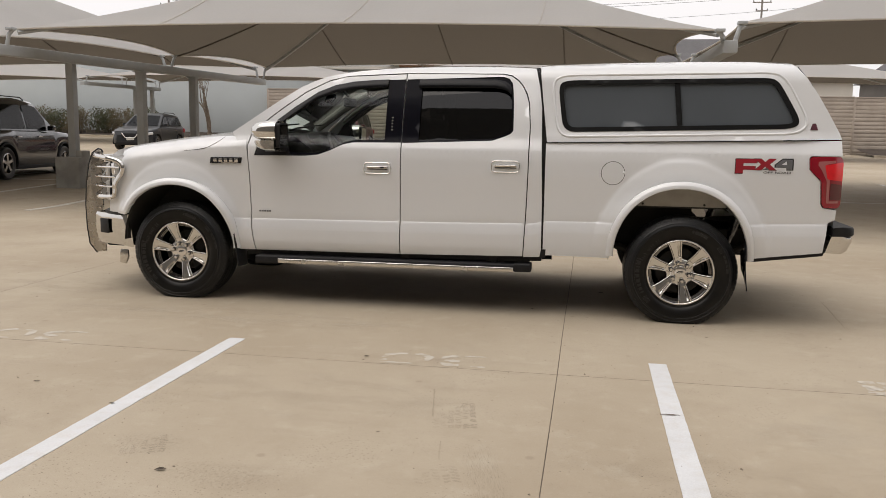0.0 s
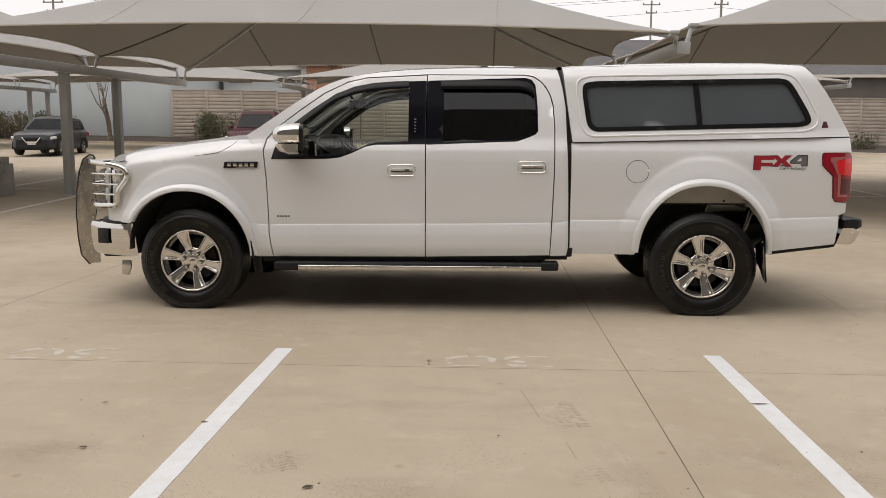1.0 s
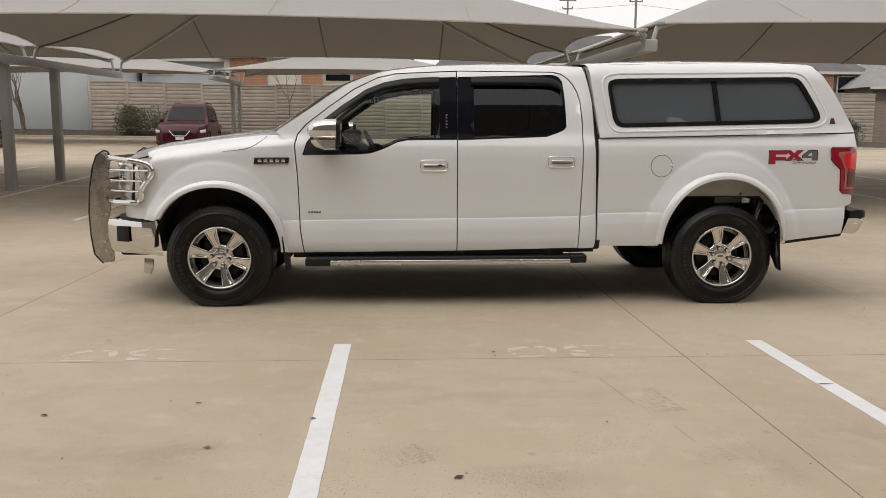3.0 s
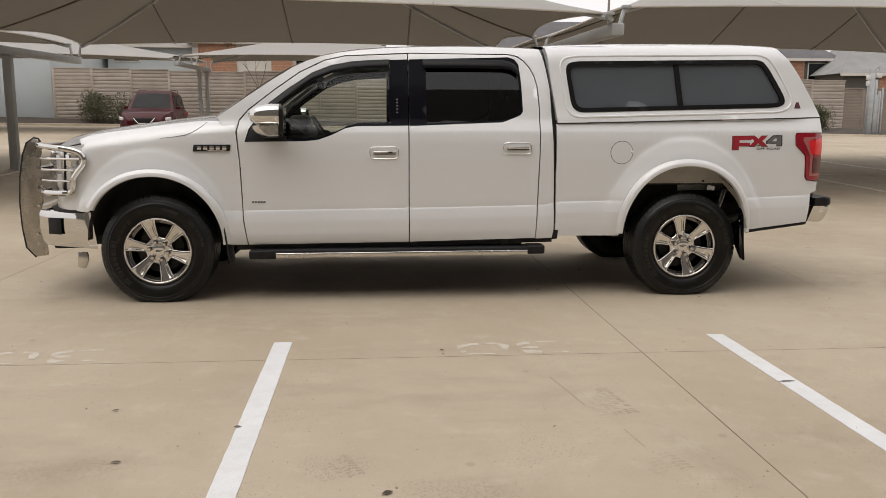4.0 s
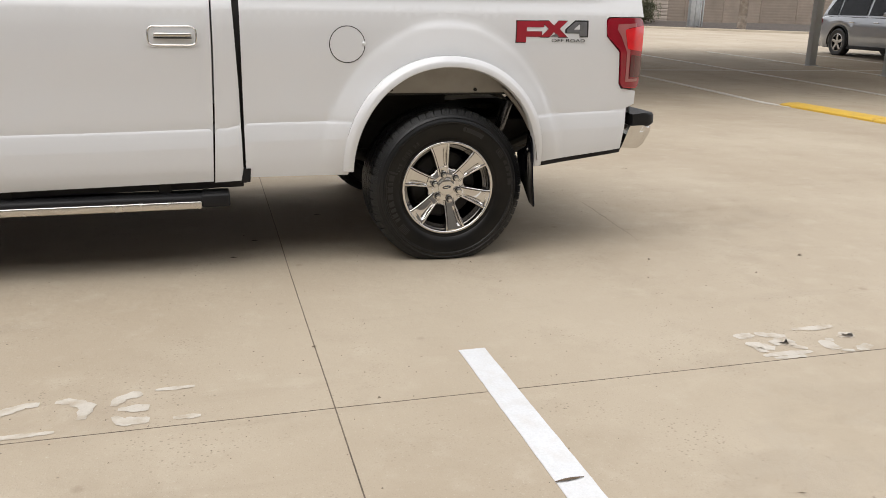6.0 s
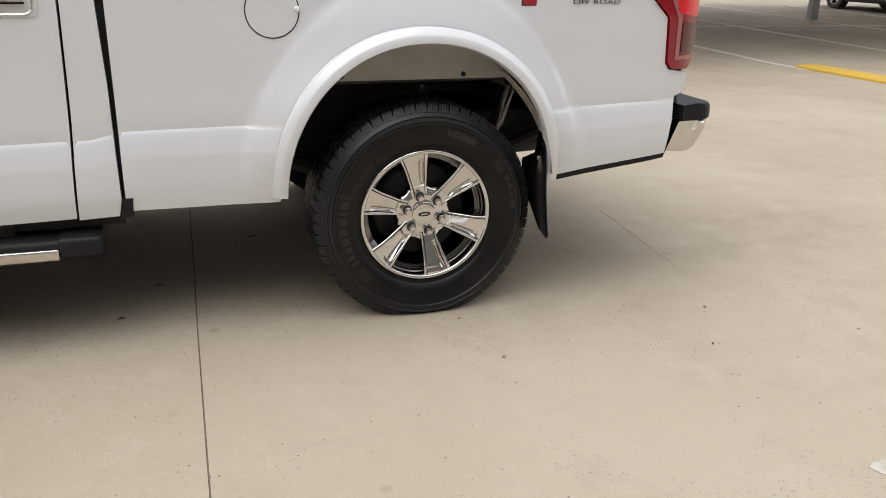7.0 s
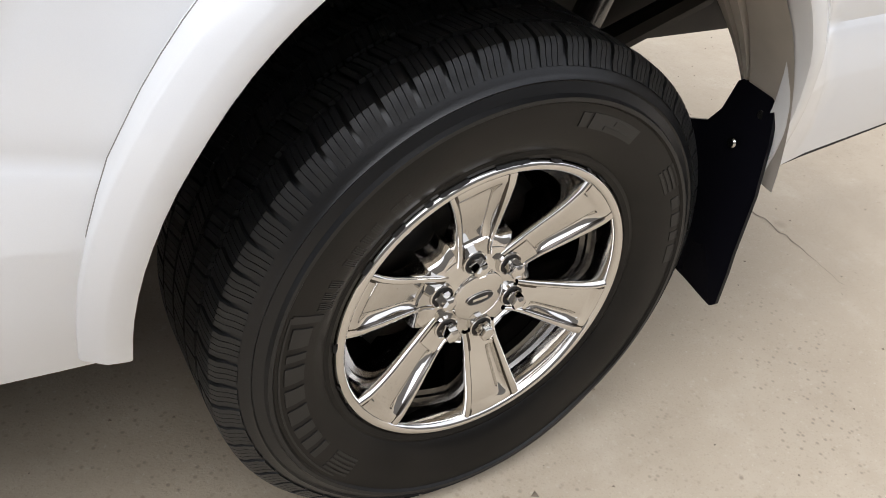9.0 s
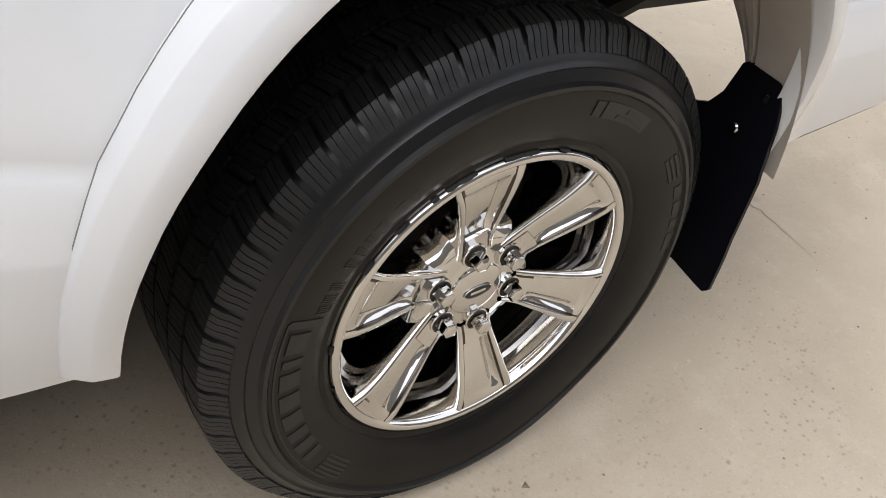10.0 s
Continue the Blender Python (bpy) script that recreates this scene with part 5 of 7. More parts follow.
# tail lamps
for mir in (False, True):
    lamp = [(0.846, 1.168), (0.846, 1.243), (0.860, 1.258), (1.062, 1.258), (1.085, 1.235), (1.085, 0.915), (1.06, 0.892), (0.962, 0.897), (0.944, 0.922), (0.930, 1.088)]
    lens_d = lambda x, z: side(x, z) - 0.010 + 1.3 * max(0, x - 0.985) ** 1.6
    ob = part("tail_lamp", skin(rounded(lamp, 0.012, 3), [], lens_d, 0.03, 0.05, mir), M_DEEPRED, truck, "red tail lamp with a pale inner band")
    band = [(0.905, 1.225), (1.02, 1.232), (1.02, 1.215), (0.962, 1.205), (0.985, 1.09), (0.99, 0.945), (1.06, 0.945), (1.06, 0.93), (0.972, 0.93), (0.965, 1.085), (0.925, 1.165), (0.90, 1.20)]
    part("lamp_band", skin(band, [], shift(lens_d, -0.003), 0.03, 0.002, mir), mat("pale_lens", (0.36, 0.12, 0.12), 0.15, coat=0.4), ob, "pale pink lens band")
    part("brake_lens", skin(rounded([(0.968, 1.10), (0.945, 1.20), (1.083, 1.222), (1.083, 1.085)], 0.012, 3), [], shift(lens_d, -0.006), 0.03, 0.004, mir), M_RED, ob, "bright red brake lens")
    part("reverse_lens", skin(rounded([(0.995, 0.955), (0.992, 1.072), (1.083, 1.06), (1.083, 0.95)], 0.012, 3), [], shift(lens_d, -0.005), 0.03, 0.004, mir), mat("smoked_red_lens", (0.085, 0.006, 0.010), 0.12, coat=0.3), ob, "dark reversing lens")

# rear bumper: chrome ends under a black pad
ENDS = [-1.0, -0.997, -0.99, -0.98, -0.965, -0.945, -0.92, -0.85, -0.5, 0.0, 0.5, 0.85, 0.92, 0.945, 0.965, 0.98, 0.99, 0.997, 1.0]


def turned(u):
    t = max(0.0, (abs(u) - 0.92) / 0.08)
    return 0.065 * (1 - math.sqrt(max(0.0, 1 - t * t)))


bm = bmesh.new()
rows = []
for u in ENDS:
    y = MID + u * 0.995
    bend = turned(u) + 0.02 * u * u
    back = 1.205 - bend
    low = 0.575
    tuck = -math.copysign(0.030, u) if abs(u) > 0.9 else 0.0
    rows.append([(1.030, y, 0.692), (back - 0.02, y, 0.694), (back, y, 0.68), (back + 0.004, y + tuck * 0.3, 0.655), (back - 0.02, y + tuck * 0.9, low + 0.01), (back - 0.045, y + tuck, low - 0.01), (1.002, y + tuck, low - 0.005)])
loft(bm, rows, closed=True)
bmesh.ops.holes_fill(bm, edges=[e for e in bm.edges if len(e.link_faces) == 1])
bumper = part("rear_bumper", bm, M_CHROME, truck, "chrome rear bumper with a black step pad", angle=40)
bm = bmesh.new()
rows = []
for u in ENDS:
    y = MID + u * 1.002
    back = 1.212 - turned(u) - 0.02 * u * u
    rows.append([(1.040, y, 0.695), (1.040, y, 0.755), (back - 0.03, y, 0.762), (back - 0.01, y, 0.759), (back, y, 0.748), (back + 0.002, y, 0.705), (back - 0.01, y, 0.695)])
loft(bm, rows, closed=True)
bmesh.ops.holes_fill(bm, edges=[e for e in bm.edges if len(e.link_faces) == 1])
part("step_pad", bm, M_BLACK, bumper, "black plastic step pad", angle=40)

# black sill line under the bed side behind the wheel, and the gap filler in front of it
for mir in (False, True):
    part("lower_trim", skin([(0.50, 0.487), (0.985, 0.548), (1.0, 0.60), (0.50, 0.545)], [], shift(side, 0.018), 0.05, 0.06, mir), M_BLACK, truck, "black lower trim strip")
    part("gap_filler", skin([(-1.045, 0.455), (-1.0, 0.462), (-0.995, 0.53), (-1.03, 0.53)], [], shift(side, -0.004), 0.05, 0.05, mir), M_BLACK, truck, "black bed gap filler")
    part("bed_gap", skin([(-1.045, 0.50), (-1.010, 0.50), (-1.005, 1.36), (-1.075, 1.90), (-1.12, 1.89), (-1.06, 1.34)], [], lambda x, z: side(x, z) + 0.05, 0.08, 0.0, mir), M_DARK, truck)
    part("sill", skin([(-3.42, 0.40), (-1.03, 0.43), (-1.03, 0.50), (-3.42, 0.48)], [], lambda x, z: 0.055, 0.2, 0.10, mir), M_BLACK, truck, "black sill under the doors")

# running boards
for mir in (False, True):
    g = lambda a, b: (2 - b, 2 - a) if mir else (a, b)
    bm = bmesh.new()
    box(bm, -3.315, -1.105, *g(-0.035, 0.12), 0.362, 0.412, 0.018, 3)
    ob = part("running_board", bm, M_BLACK, truck, "black running board with a polished edge")
    bm = bmesh.new()
    box(bm, -3.32, -3.12, *g(-0.040, 0.10), 0.340, 0.408, 0.014, 3)
    part("board_end", bm, M_BLACK, ob)
    bm = bmesh.new()
    box(bm, -1.235, -1.10, *g(-0.040, 0.10), 0.352, 0.418, 0.014, 3)
    part("board_end", bm, M_BLACK, ob)
    bm = bmesh.new()
    box(bm, -3.125, -1.232, *g(-0.046, -0.02), 0.349, 0.386, 0.006, 3)
    part("edge_strip", bm, M_POLISH, ob, "polished metal edge strip")
    for bx in (-2.95, -2.1, -1.4):
        bm = bmesh.new()
        box(bm, bx - 0.03, bx + 0.03, *g(0.05, 0.35), 0.40, 0.47, 0.01)
        part("bracket", bm, M_DARK, ob)

# underbody: floor, frame, axles, springs, tank, exhaust, spare wheel
def under(name, bm, label=""):
    return part(name, bm, M_DARK, truck, label)


bm = bmesh.new()
box(bm, -3.45, -1.06, 0.09, 1.91, 0.47, 0.52, 0.02)
box(bm, -4.60, -3.40, 0.42, 1.58, 0.40, 0.62, 0.03)
under("cab_floor", bm, "black underbody floor")
bm = bmesh.new()
box(bm, -1.02, 1.02, 0.10, 1.90, 0.86, 0.90, 0.01)
under("bed_floor", bm)
for y in (0.50, 1.42):
    bm = bmesh.new()
    box(bm, -4.75, 1.10, y, y + 0.08, 0.52, 0.68, 0.02)
    under("frame_rail", bm)
    bm = bmesh.new()
    tube(bm, [(-0.72, y - 0.05, 0.60), (-0.30, y - 0.05, 0.46), (0.02, y - 0.05, 0.43), (0.35, y - 0.05, 0.47), (0.80, y - 0.05, 0.64)], 0.03, 8)
    under("leaf_spring", bm)
bm = bmesh.new()
tube(bm, [(0, 0.22, HUB_Z), (0, 1.78, HUB_Z)], 0.045, 14)
lathe(bm, [(0.001, -0.17), (0.10, -0.13), (0.15, -0.03), (0.15, 0.05), (0.10, 0.13), (0.001, 0.17)], 20, (0, 1.0, HUB_Z), axis="y")
under("rear_axle", bm)
bm = bmesh.new()
tube(bm, [(-3.983, 0.22, HUB_Z), (-3.983, 1.78, HUB_Z)], 0.04, 12)
box(bm, -4.25, -3.7, 0.75, 1.25, 0.28, 0.52, 0.06)
under("front_axle", bm)
for y in (0.36, 1.64):
    bm = bmesh.new()
    tube(bm, [(0.330, y, 0.42), (0.405, y, 0.655)], 0.021, 12)
    tube(bm, [(0.395, y, 0.625), (0.402, y, 0.645), (0.452, y, 0.795), (0.462, y, 0.82)], [0.022, 0.031, 0.031, 0.012], 12)
    part("shock_absorber", bm, mat("shock_grey", (0.16, 0.16, 0.165), 0.25, metal=0.8), truck, "grey shock absorber")
bm = bmesh.new()
box(bm, -2.6, -1.15, 0.58, 0.98, 0.30, 0.52, 0.06, 3)
under("fuel_tank", bm)
bm = bmesh.new()
tube(bm, [(-3.2, 1.25, 0.36), (-2.0, 1.25, 0.36), (-1.2, 1.25, 0.38), (-0.5, 1.3, 0.42), (0.0, 1.5, 0.60), (0.5, 1.6, 0.50), (1.0, 1.7, 0.45)], 0.04, 10)
tube(bm, [(-1.7, 1.25, 0.38), (-1.0, 1.25, 0.38)], 0.11, 16)
under("exhaust", bm)
bm = bmesh.new()
lathe(bm, [(0.20, 0.0), (0.33, -0.02), (0.39, 0.03), (0.40, 0.11), (0.39, 0.19), (0.33, 0.24), (0.20, 0.22)], 40, (0.62, 1.0, 0.46), axis="z")
spare = part("spare_tyre", bm, M_RUBBER, truck, "black spare tyre under the bed")
bm = bmesh.new()
for k in range(52):
    for z0, z1, off in ((0.488, 0.532, 0.0), (0.540, 0.600, 0.5), (0.608, 0.652, 0.2)):
        a = (k + off) * 360 / 52
        box(bm, 0.385, 0.408, -0.019, 0.019, z0, z1, 0.0, m=pose(0.62, 1.0, 0, 0, 0, a))
part("spare_tread", bm, mat("dusty_rubber", (0.060, 0.047, 0.035), 0.8, vary=0.3, scale=12), spare, "dusty brown tread blocks")

M_HOUSING = mat("dusty_housing", (0.034, 0.031, 0.027), 0.8, vary=0.25, scale=8, second=(0.055, 0.047, 0.037), second_scale=5, second_amount=0.5)
# wheel housings
for mir in (False, True):
    f = lambda y: 2 - y if mir else y
    for cx, a0, a1, top, deep in ((REAR_X, 46, 180, 0.955, 0.50), (FRONT_X, 15, 178, 0.955, 0.45)):
        bm = bmesh.new()
        pts = arch(cx, 0.51, 0.44, top, 22, 2.2, a0, a1)
        y0 = 0.085 if cx == REAR_X else 0.0
        loft(bm, [[(x, f(y), z) for y in (y0, 0.2, deep)] for x, z in pts])
        inner = [(x, f(deep), z) for x, z in pts]
        vs = [bm.verts.new(p) for p in inner]
        low = [bm.verts.new((p[0], p[1], max(0.66 if cx == REAR_X else 0.30, min(p[2], 0.66)))) for p in inner]
        for i in range(len(vs) - 1):
            if cx == REAR_X and vs[i].co.x > 0.16:
                continue
            if vs[i].co.z - low[i].co.z > 0.01 or vs[i + 1].co.z - low[i + 1].co.z > 0.01:
                bm.faces.new((vs[i], vs[i + 1], low[i + 1], low[i]))
        part("wheel_housing", bm, M_HOUSING, truck, "dusty black wheel housing")
    # bare inner panel of the bed side that shows at the top of the rear arch
    bm = bmesh.new()
    loft(bm, [[(x, f(y), z) for x in np.linspace(-0.52, 0.48, 12)] for y, z in ((0.10, 0.862), (0.062, 0.866), (0.058, 0.89), (0.045, 0.96), (0.03, 1.03))])
    ob = part("inner_bed_panel", bm, M_LINER, truck, "bare grey inner bed panel")
    for hx in (-0.29, 0.152, 0.25):
        bm = bmesh.new()
        lathe(bm, [(0.0005, f(0.050)), (0.008, f(0.050)), (0.009, f(0.058))], 14, (hx, 0, 0.882 if hx < 0.2 else 0.985))
        part("clip", bm, M_BLACK, ob)
    # grey inner strip behind the rear wheel
    bm = bmesh.new()
    pts = arch(-0.010, 0.489, 0.47, 1.0, 14, 2.0, 52, 6)
    loft(bm, [[(x + d, f(y if y < 0.02 else 0.02 + (y - 0.02) * lerp(0.12, 1.0, smooth(0.60, 0.92, z))), z) for d, y in ((-0.014, -0.078), (-0.004, -0.03), (0.004, 0.02), (0.020, 0.024), (0.020, 0.040), (0.004, 0.044), (0.006, 0.075), (0.024, 0.079), (0.024, 0.095), (0.008, 0.099), (0.012, 0.13), (0.034, 0.16))] for x, z in pts])
    part("inner_lip", bm, mat("grey_plastic", (0.42, 0.385, 0.335), 0.6, vary=0.15, scale=8), truck, "grey ribbed inner arch lip")
    # mud flaps
    for fx_, bot, top, wid in ((0.475, 0.268, 0.675, 1), (-3.455, 0.285, 0.56, 0)):
        bm = bmesh.new()
        if wid:
            edge = ((0.272, -0.050, 0.060), (0.285, -0.062, 0.075), (0.36, -0.067, 0.130), (0.40, -0.067, 0.172), (0.52, -0.071, 0.175), (0.535, -0.069, 0.172), (0.560, -0.067, 0.118), (0.577, -0.065, 0.077), (0.608, -0.062, 0.056), (0.64, -0.055, 0.047), (0.664, -0.048, 0.041), (0.672, -0.036, 0.030))
        else:
            edge = ((bot, -0.03, 0.10), (bot + 0.1, -0.038, 0.115), (top, -0.05, 0.14))
        flat = [[(0.0, f(lerp(ya, yb, k / 6)), z) for k in range(7)] for z, ya, yb in edge]
        loft(bm, [[(x + h, y, z) for x, y, z in row] + [(x - h, y, z) for x, y, z in reversed(row)] for h in (0.004,) for row in flat], closed=True)
        bmesh.ops.holes_fill(bm, edges=[e for e in bm.edges if len(e.link_faces) == 1])
        for v in bm.verts:
            v.co.x += 0.03 * (0.68 - v.co.z) ** 2 / 0.16 + 0.012 * math.sin(v.co.y * 18)
        ob = part("mud_flap", bm, M_GLOSSBLACK if wid else M_BLACK, truck, "black plastic mud flap", matrix=pose(fx_ - 0.03, 0, 0))
        if wid:
            for yy, zz in ((-0.028, 0.640), (0.006, 0.574)):
                bm = bmesh.new()
                lathe(bm, [(0.0005, 0), (0.007, 0), (0.009, 0.003)], 10, (0, 0, 0))
                for v in bm.verts:
                    v.co = Vector((-0.010 + v.co.y, f(yy) + v.co.x, zz + v.co.z))
                part("flap_bolt", bm, M_POLISH, ob)

# ---- front end and guard ----
for mir in (False, True):
    f = lambda y: 2 - y if mir else y
    # head lamp: a clear housing that wraps the corner
    bm = bmesh.new()
    rows = []
    prof = [(-4.475, 0.030), (-4.52, 0.045), (-4.56, 0.060), (-4.60, 0.080), (-4.64, 0.105), (-4.71, 0.165), (-4.77, 0.26), (-4.81, 0.37), (-4.83, 0.50)]
    for i, (x, y) in enumerate(prof):
        t = i / (len(prof) - 1)
        z0, z1 = float(np.interp(x, (-4.66, -4.60, -4.56, -4.52, -4.485), (0.80, 0.835, 0.89, 0.975, 1.05))), lerp(1.19, 1.14, t)
        rows.append([(x - 0.012 * math.sin(math.pi * k / 6), f(y), lerp(z0, z1, k / 6)) for k in range(7)])
    loft(bm, rows)
    lamp = part("head_lamp", bm, M_CLEARLENS, truck, "clear head lamp")
    for z in (0.88, 0.98, 1.08):
        bm = bmesh.new()
        lathe(bm, [(0.045, -0.01), (0.040, 0.0), (0.02, 0.012), (0.0005, 0.016)], 20, (0, 0, 0))
        part("lamp_bowl", bm, M_CHROME, lamp, matrix=pose(-4.735, f(0.175), z, 0, 0, 40 if not mir else 140))
    bm = bmesh.new()
    tube(bm, [(-4.655, f(0.105), 0.85), (-4.64, f(0.10), 1.0), (-4.63, f(0.095), 1.14)], 0.012, 6)
    part("lamp_divider", bm, M_BLACK, lamp)
    # reflectors coloured pale in place of bright reflections, only the last in chrome
    for xl, yl, za, zb, mm in ((-4.555, 0.048, 1.03, 1.13, M_ROOFMETAL), (-4.60, 0.070, 0.90, 1.00, M_ROOFMETAL), (-4.69, 0.132, 0.87, 0.97, M_ROOFMETAL), (-4.69, 0.132, 1.00, 1.11, M_CLEARLENS), (-4.60, 0.070, 1.02, 1.12, M_CHROME)):
        bm = bmesh.new()
        box(bm, -0.026, 0.026, -0.010, 0.006, za, zb, 0.006, m=pose(xl, f(yl), 0, 0, 0, 32 if mir else -32))
        part("lamp_reflector", bm, mm, lamp)
    # lower corner of the fender behind the bumper
    bm = bmesh.new()
    loft(bm, [[(x, f(y), z) for z in (0.70, 0.76, 0.82)] for x, y in ((-4.55, 0.065), (-4.63, 0.105), (-4.71, 0.17), (-4.78, 0.29), (-4.84, 0.50))])
    part("valance", bm, M_WHITE, truck, "white painted panel under the head lamp")

# chrome front bumper, wrapped round the corners
bm = bmesh.new()
rows = []
for k in range(25):
    u = k / 24 * 2 - 1
    a = abs(u)
    y = MID + u * 0.955
    x = -4.935 + 0.03 * a + 0.40 * smooth(0.72, 1.0, a) ** 1.3
    rows.append([(x + 0.04, y, 0.695), (x, y, 0.69), (x - 0.012, y, 0.665), (x - 0.014, y, 0.55), (x + 0.004, y, 0.46), (x + 0.03, y, 0.425), (x + 0.08, y, 0.42)])
loft(bm, rows, closed=True)
bmesh.ops.holes_fill(bm, edges=[e for e in bm.edges if len(e.link_faces) == 1])
fb = part("front_bumper", bm, M_CHROME, truck, "chrome front bumper", angle=40)
for s in (-1, 1):
    bm = bmesh.new()
    box(bm, -0.062, 0.062, -0.004, 0.006, -0.062, 0.062, 0.005, m=pose(-4.772, MID + s * 0.822, 0.580, 0, 0, s * 26))
    part("corner_recess", bm, M_BLACK, fb, "black recess in the bumper corner")
    bm = bmesh.new()
    prism(bm, [(-4.60, 0.39), (-4.53, 0.385), (-4.525, 0.33), (-4.55, 0.265), (-4.605, 0.275), (-4.60, 0.34)], MID + s * 0.87 - 0.012, MID + s * 0.87 + 0.012, 0.006)
    part("tow_hook", bm, M_POLISH, truck, "bare steel tow hook")
bm = bmesh.new()
box(bm, -4.84, -4.60, 0.30, 1.70, 0.39, 0.44, 0.02)
part("lower_valance", bm, M_BLACK, truck)

# black strip drawn in for the shade in the gap above the bumper
bm = bmesh.new()
loft(bm, [[(q[0] - 0.004, q[1], z) for z in (0.688, 0.712)] + [(q[0] + 0.06, q[1], 0.712)] for q in ((-4.53 + 0.0, 0.035), (-4.62, 0.075), (-4.70, 0.135), (-4.79, 0.23), (-4.86, 0.40), (-4.90, 1.0), (-4.86, 1.60), (-4.79, 1.77), (-4.70, 1.865), (-4.62, 1.925), (-4.53, 1.965))])
part("bumper_seal", bm, M_BLACK, truck, "black strip above the bumper")

# grille: chrome frame, dark back, three bars
bm = bmesh.new()
box(bm, -4.86, -4.80, 0.50, 1.50, 0.74, 1.16, 0.02)
grille = part("grille", bm, M_BLACK, truck, "dark grille with chrome bars")
for z, h in ((0.80, 0.05), (0.945, 0.075), (1.10, 0.05)):
    bm = bmesh.new()
    box(bm, -4.895, -4.85, 0.50, 1.50, z - h / 2, z + h / 2, 0.015, 3)
    part("grille_bar", bm, M_CHROME, grille)

# brush guard: two upright plates with rubber edges, cross bars and lamp hoops
bm = bmesh.new()
for z, x in ((1.16, -5.0), (0.98, -5.03), (0.80, -5.03), (0.55, -5.02)):
    tube(bm, [(x, 0.476, z), (x, 1.524, z)], 0.021, 10)
guard = part("brush_guard", bm, M_CHROME, truck, "polished steel brush guard with wrap-round lamp hoops")
for mir in (False, True):
    f = lambda y: 2 - y if mir else y
    y = 0.46
    plate = [(-4.95, 1.20), (-4.99, 1.222), (-5.045, 1.185), (-5.08, 1.09), (-5.11, 0.92), (-5.125, 0.73), (-5.12, 0.54), (-5.10, 0.38), (-5.035, 0.305), (-4.945, 0.315), (-4.945, 0.40), (-4.975, 0.44), (-4.985, 0.58), (-4.98, 0.67), (-4.955, 0.74), (-4.96, 0.89), (-4.955, 1.05), (-4.935, 1.16)]
    bm = bmesh.new()
    prism(bm, plate, *sorted((f(y), f(y + 0.012))), 0.003)
    up = part("upright", bm, M_PLATESTEEL, guard, "polished steel upright plate")
    bm = bmesh.new()
    edge = [(-4.945, 1.195), (-4.96, 1.222), (-4.99, 1.229), (-5.05, 1.189), (-5.086, 1.09), (-5.116, 0.92), (-5.131, 0.73), (-5.126, 0.54), (-5.106, 0.38), (-5.038, 0.30)]
    tube(bm, [(x, f(y + 0.006), z) for x, z in edge], 0.008, 8)
    part("rubber_edge", bm, M_RUBBER, guard, "black rubber edging")
    for x, z in ((-4.985, 0.71), (-5.01, 0.485), (-5.005, 0.41)):
        bm = bmesh.new()
        lathe(bm, [(0.011, f(y) + (0.001 if mir else -0.001)), (0.012, f(y) + (0.008 if mir else -0.008)), (0.0005, f(y) + (0.009 if mir else -0.009))], 6, (x, 0, z))
        part("bolt", bm, M_POLISH, guard)
    hoop = [(-4.965, f(y), 1.178), (-4.93, f(0.36), 1.182), (-4.84, f(0.18), 1.178), (-4.70, f(0.055), 1.168), (-4.57, f(0.01), 1.150), (-4.495, f(-0.01), 1.128), (-4.468, f(-0.012), 1.09), (-4.478, f(-0.01), 1.045), (-4.525, f(0.0), 0.99), (-4.555, f(0.01), 0.945), (-4.562, f(0.02), 0.895), (-4.59, f(0.035), 0.845), (-4.68, f(0.075), 0.836), (-4.80, f(0.165), 0.832), (-4.91, f(0.32), 0.836), (-4.965, f(y), 0.85)]
    bm = bmesh.new()
    pts = [Vector(p) for p in hoop]
    fine = []
    for i in range(len(pts) - 1):
        p0, p1, p2, p3 = pts[max(0, i - 1)], pts[i], pts[i + 1], pts[min(len(pts) - 1, i + 2)]
        for k in range(4):
            t = k / 4
            fine.append(0.5 * ((2 * p1) + (p2 - p0) * t + (2 * p0 - 5 * p1 + 4 * p2 - p3) * t * t + (3 * p1 - p0 - 3 * p2 + p3) * t ** 3))
    fine.append(pts[-1])
    tube(bm, fine, 0.021, 10)
    part("lamp_hoop", bm, M_CHROME, guard, "bright tube hoop round the head lamp")
    for z, xe, ye in ((1.085, -4.497, -0.01), (1.005, -4.545, 0.0), (0.925, -4.58, 0.015)):
        bm = bmesh.new()
        tube(bm, [(-4.97, f(y), z), (-4.93, f(0.33), z), (-4.82, f(0.16), z), (-4.66, f(0.045), z), (xe, f(ye), z)], 0.0085, 8)
        part("lamp_bar", bm, M_CHROME, guard)

# ---- cabin ----
bm = bmesh.new()
rows = []
for y in np.linspace(0.16, 1.84, 9):
    rows.append([(-3.50, y, 1.30), (-3.30, y, 1.385), (-3.05, y, 1.36), (-2.90, y, 1.25), (-2.88, y, 1.05), (-3.0, y, 0.75)])
loft(bm, rows)
part("dashboard", bm, M_SEAT, truck, "dark dashboard", angle=50)
bm = bmesh.new()
box(bm, -3.05, -2.90, 0.42, 0.78, 1.28, 1.40, 0.04, 3)
part("instrument_hood", bm, M_SEAT, truck)
bm = bmesh.new()
c = Vector((-2.78, 0.58, 1.22))
nrm = Vector((0.86, 0, 0.5)).normalized()
u = Vector((0, 1, 0))
v = nrm.cross(u)
tube(bm, [c + 0.185 * (math.cos(k * math.tau / 28) * u + math.sin(k * math.tau / 28) * v) for k in range(28)], 0.016, 8, closed=True)
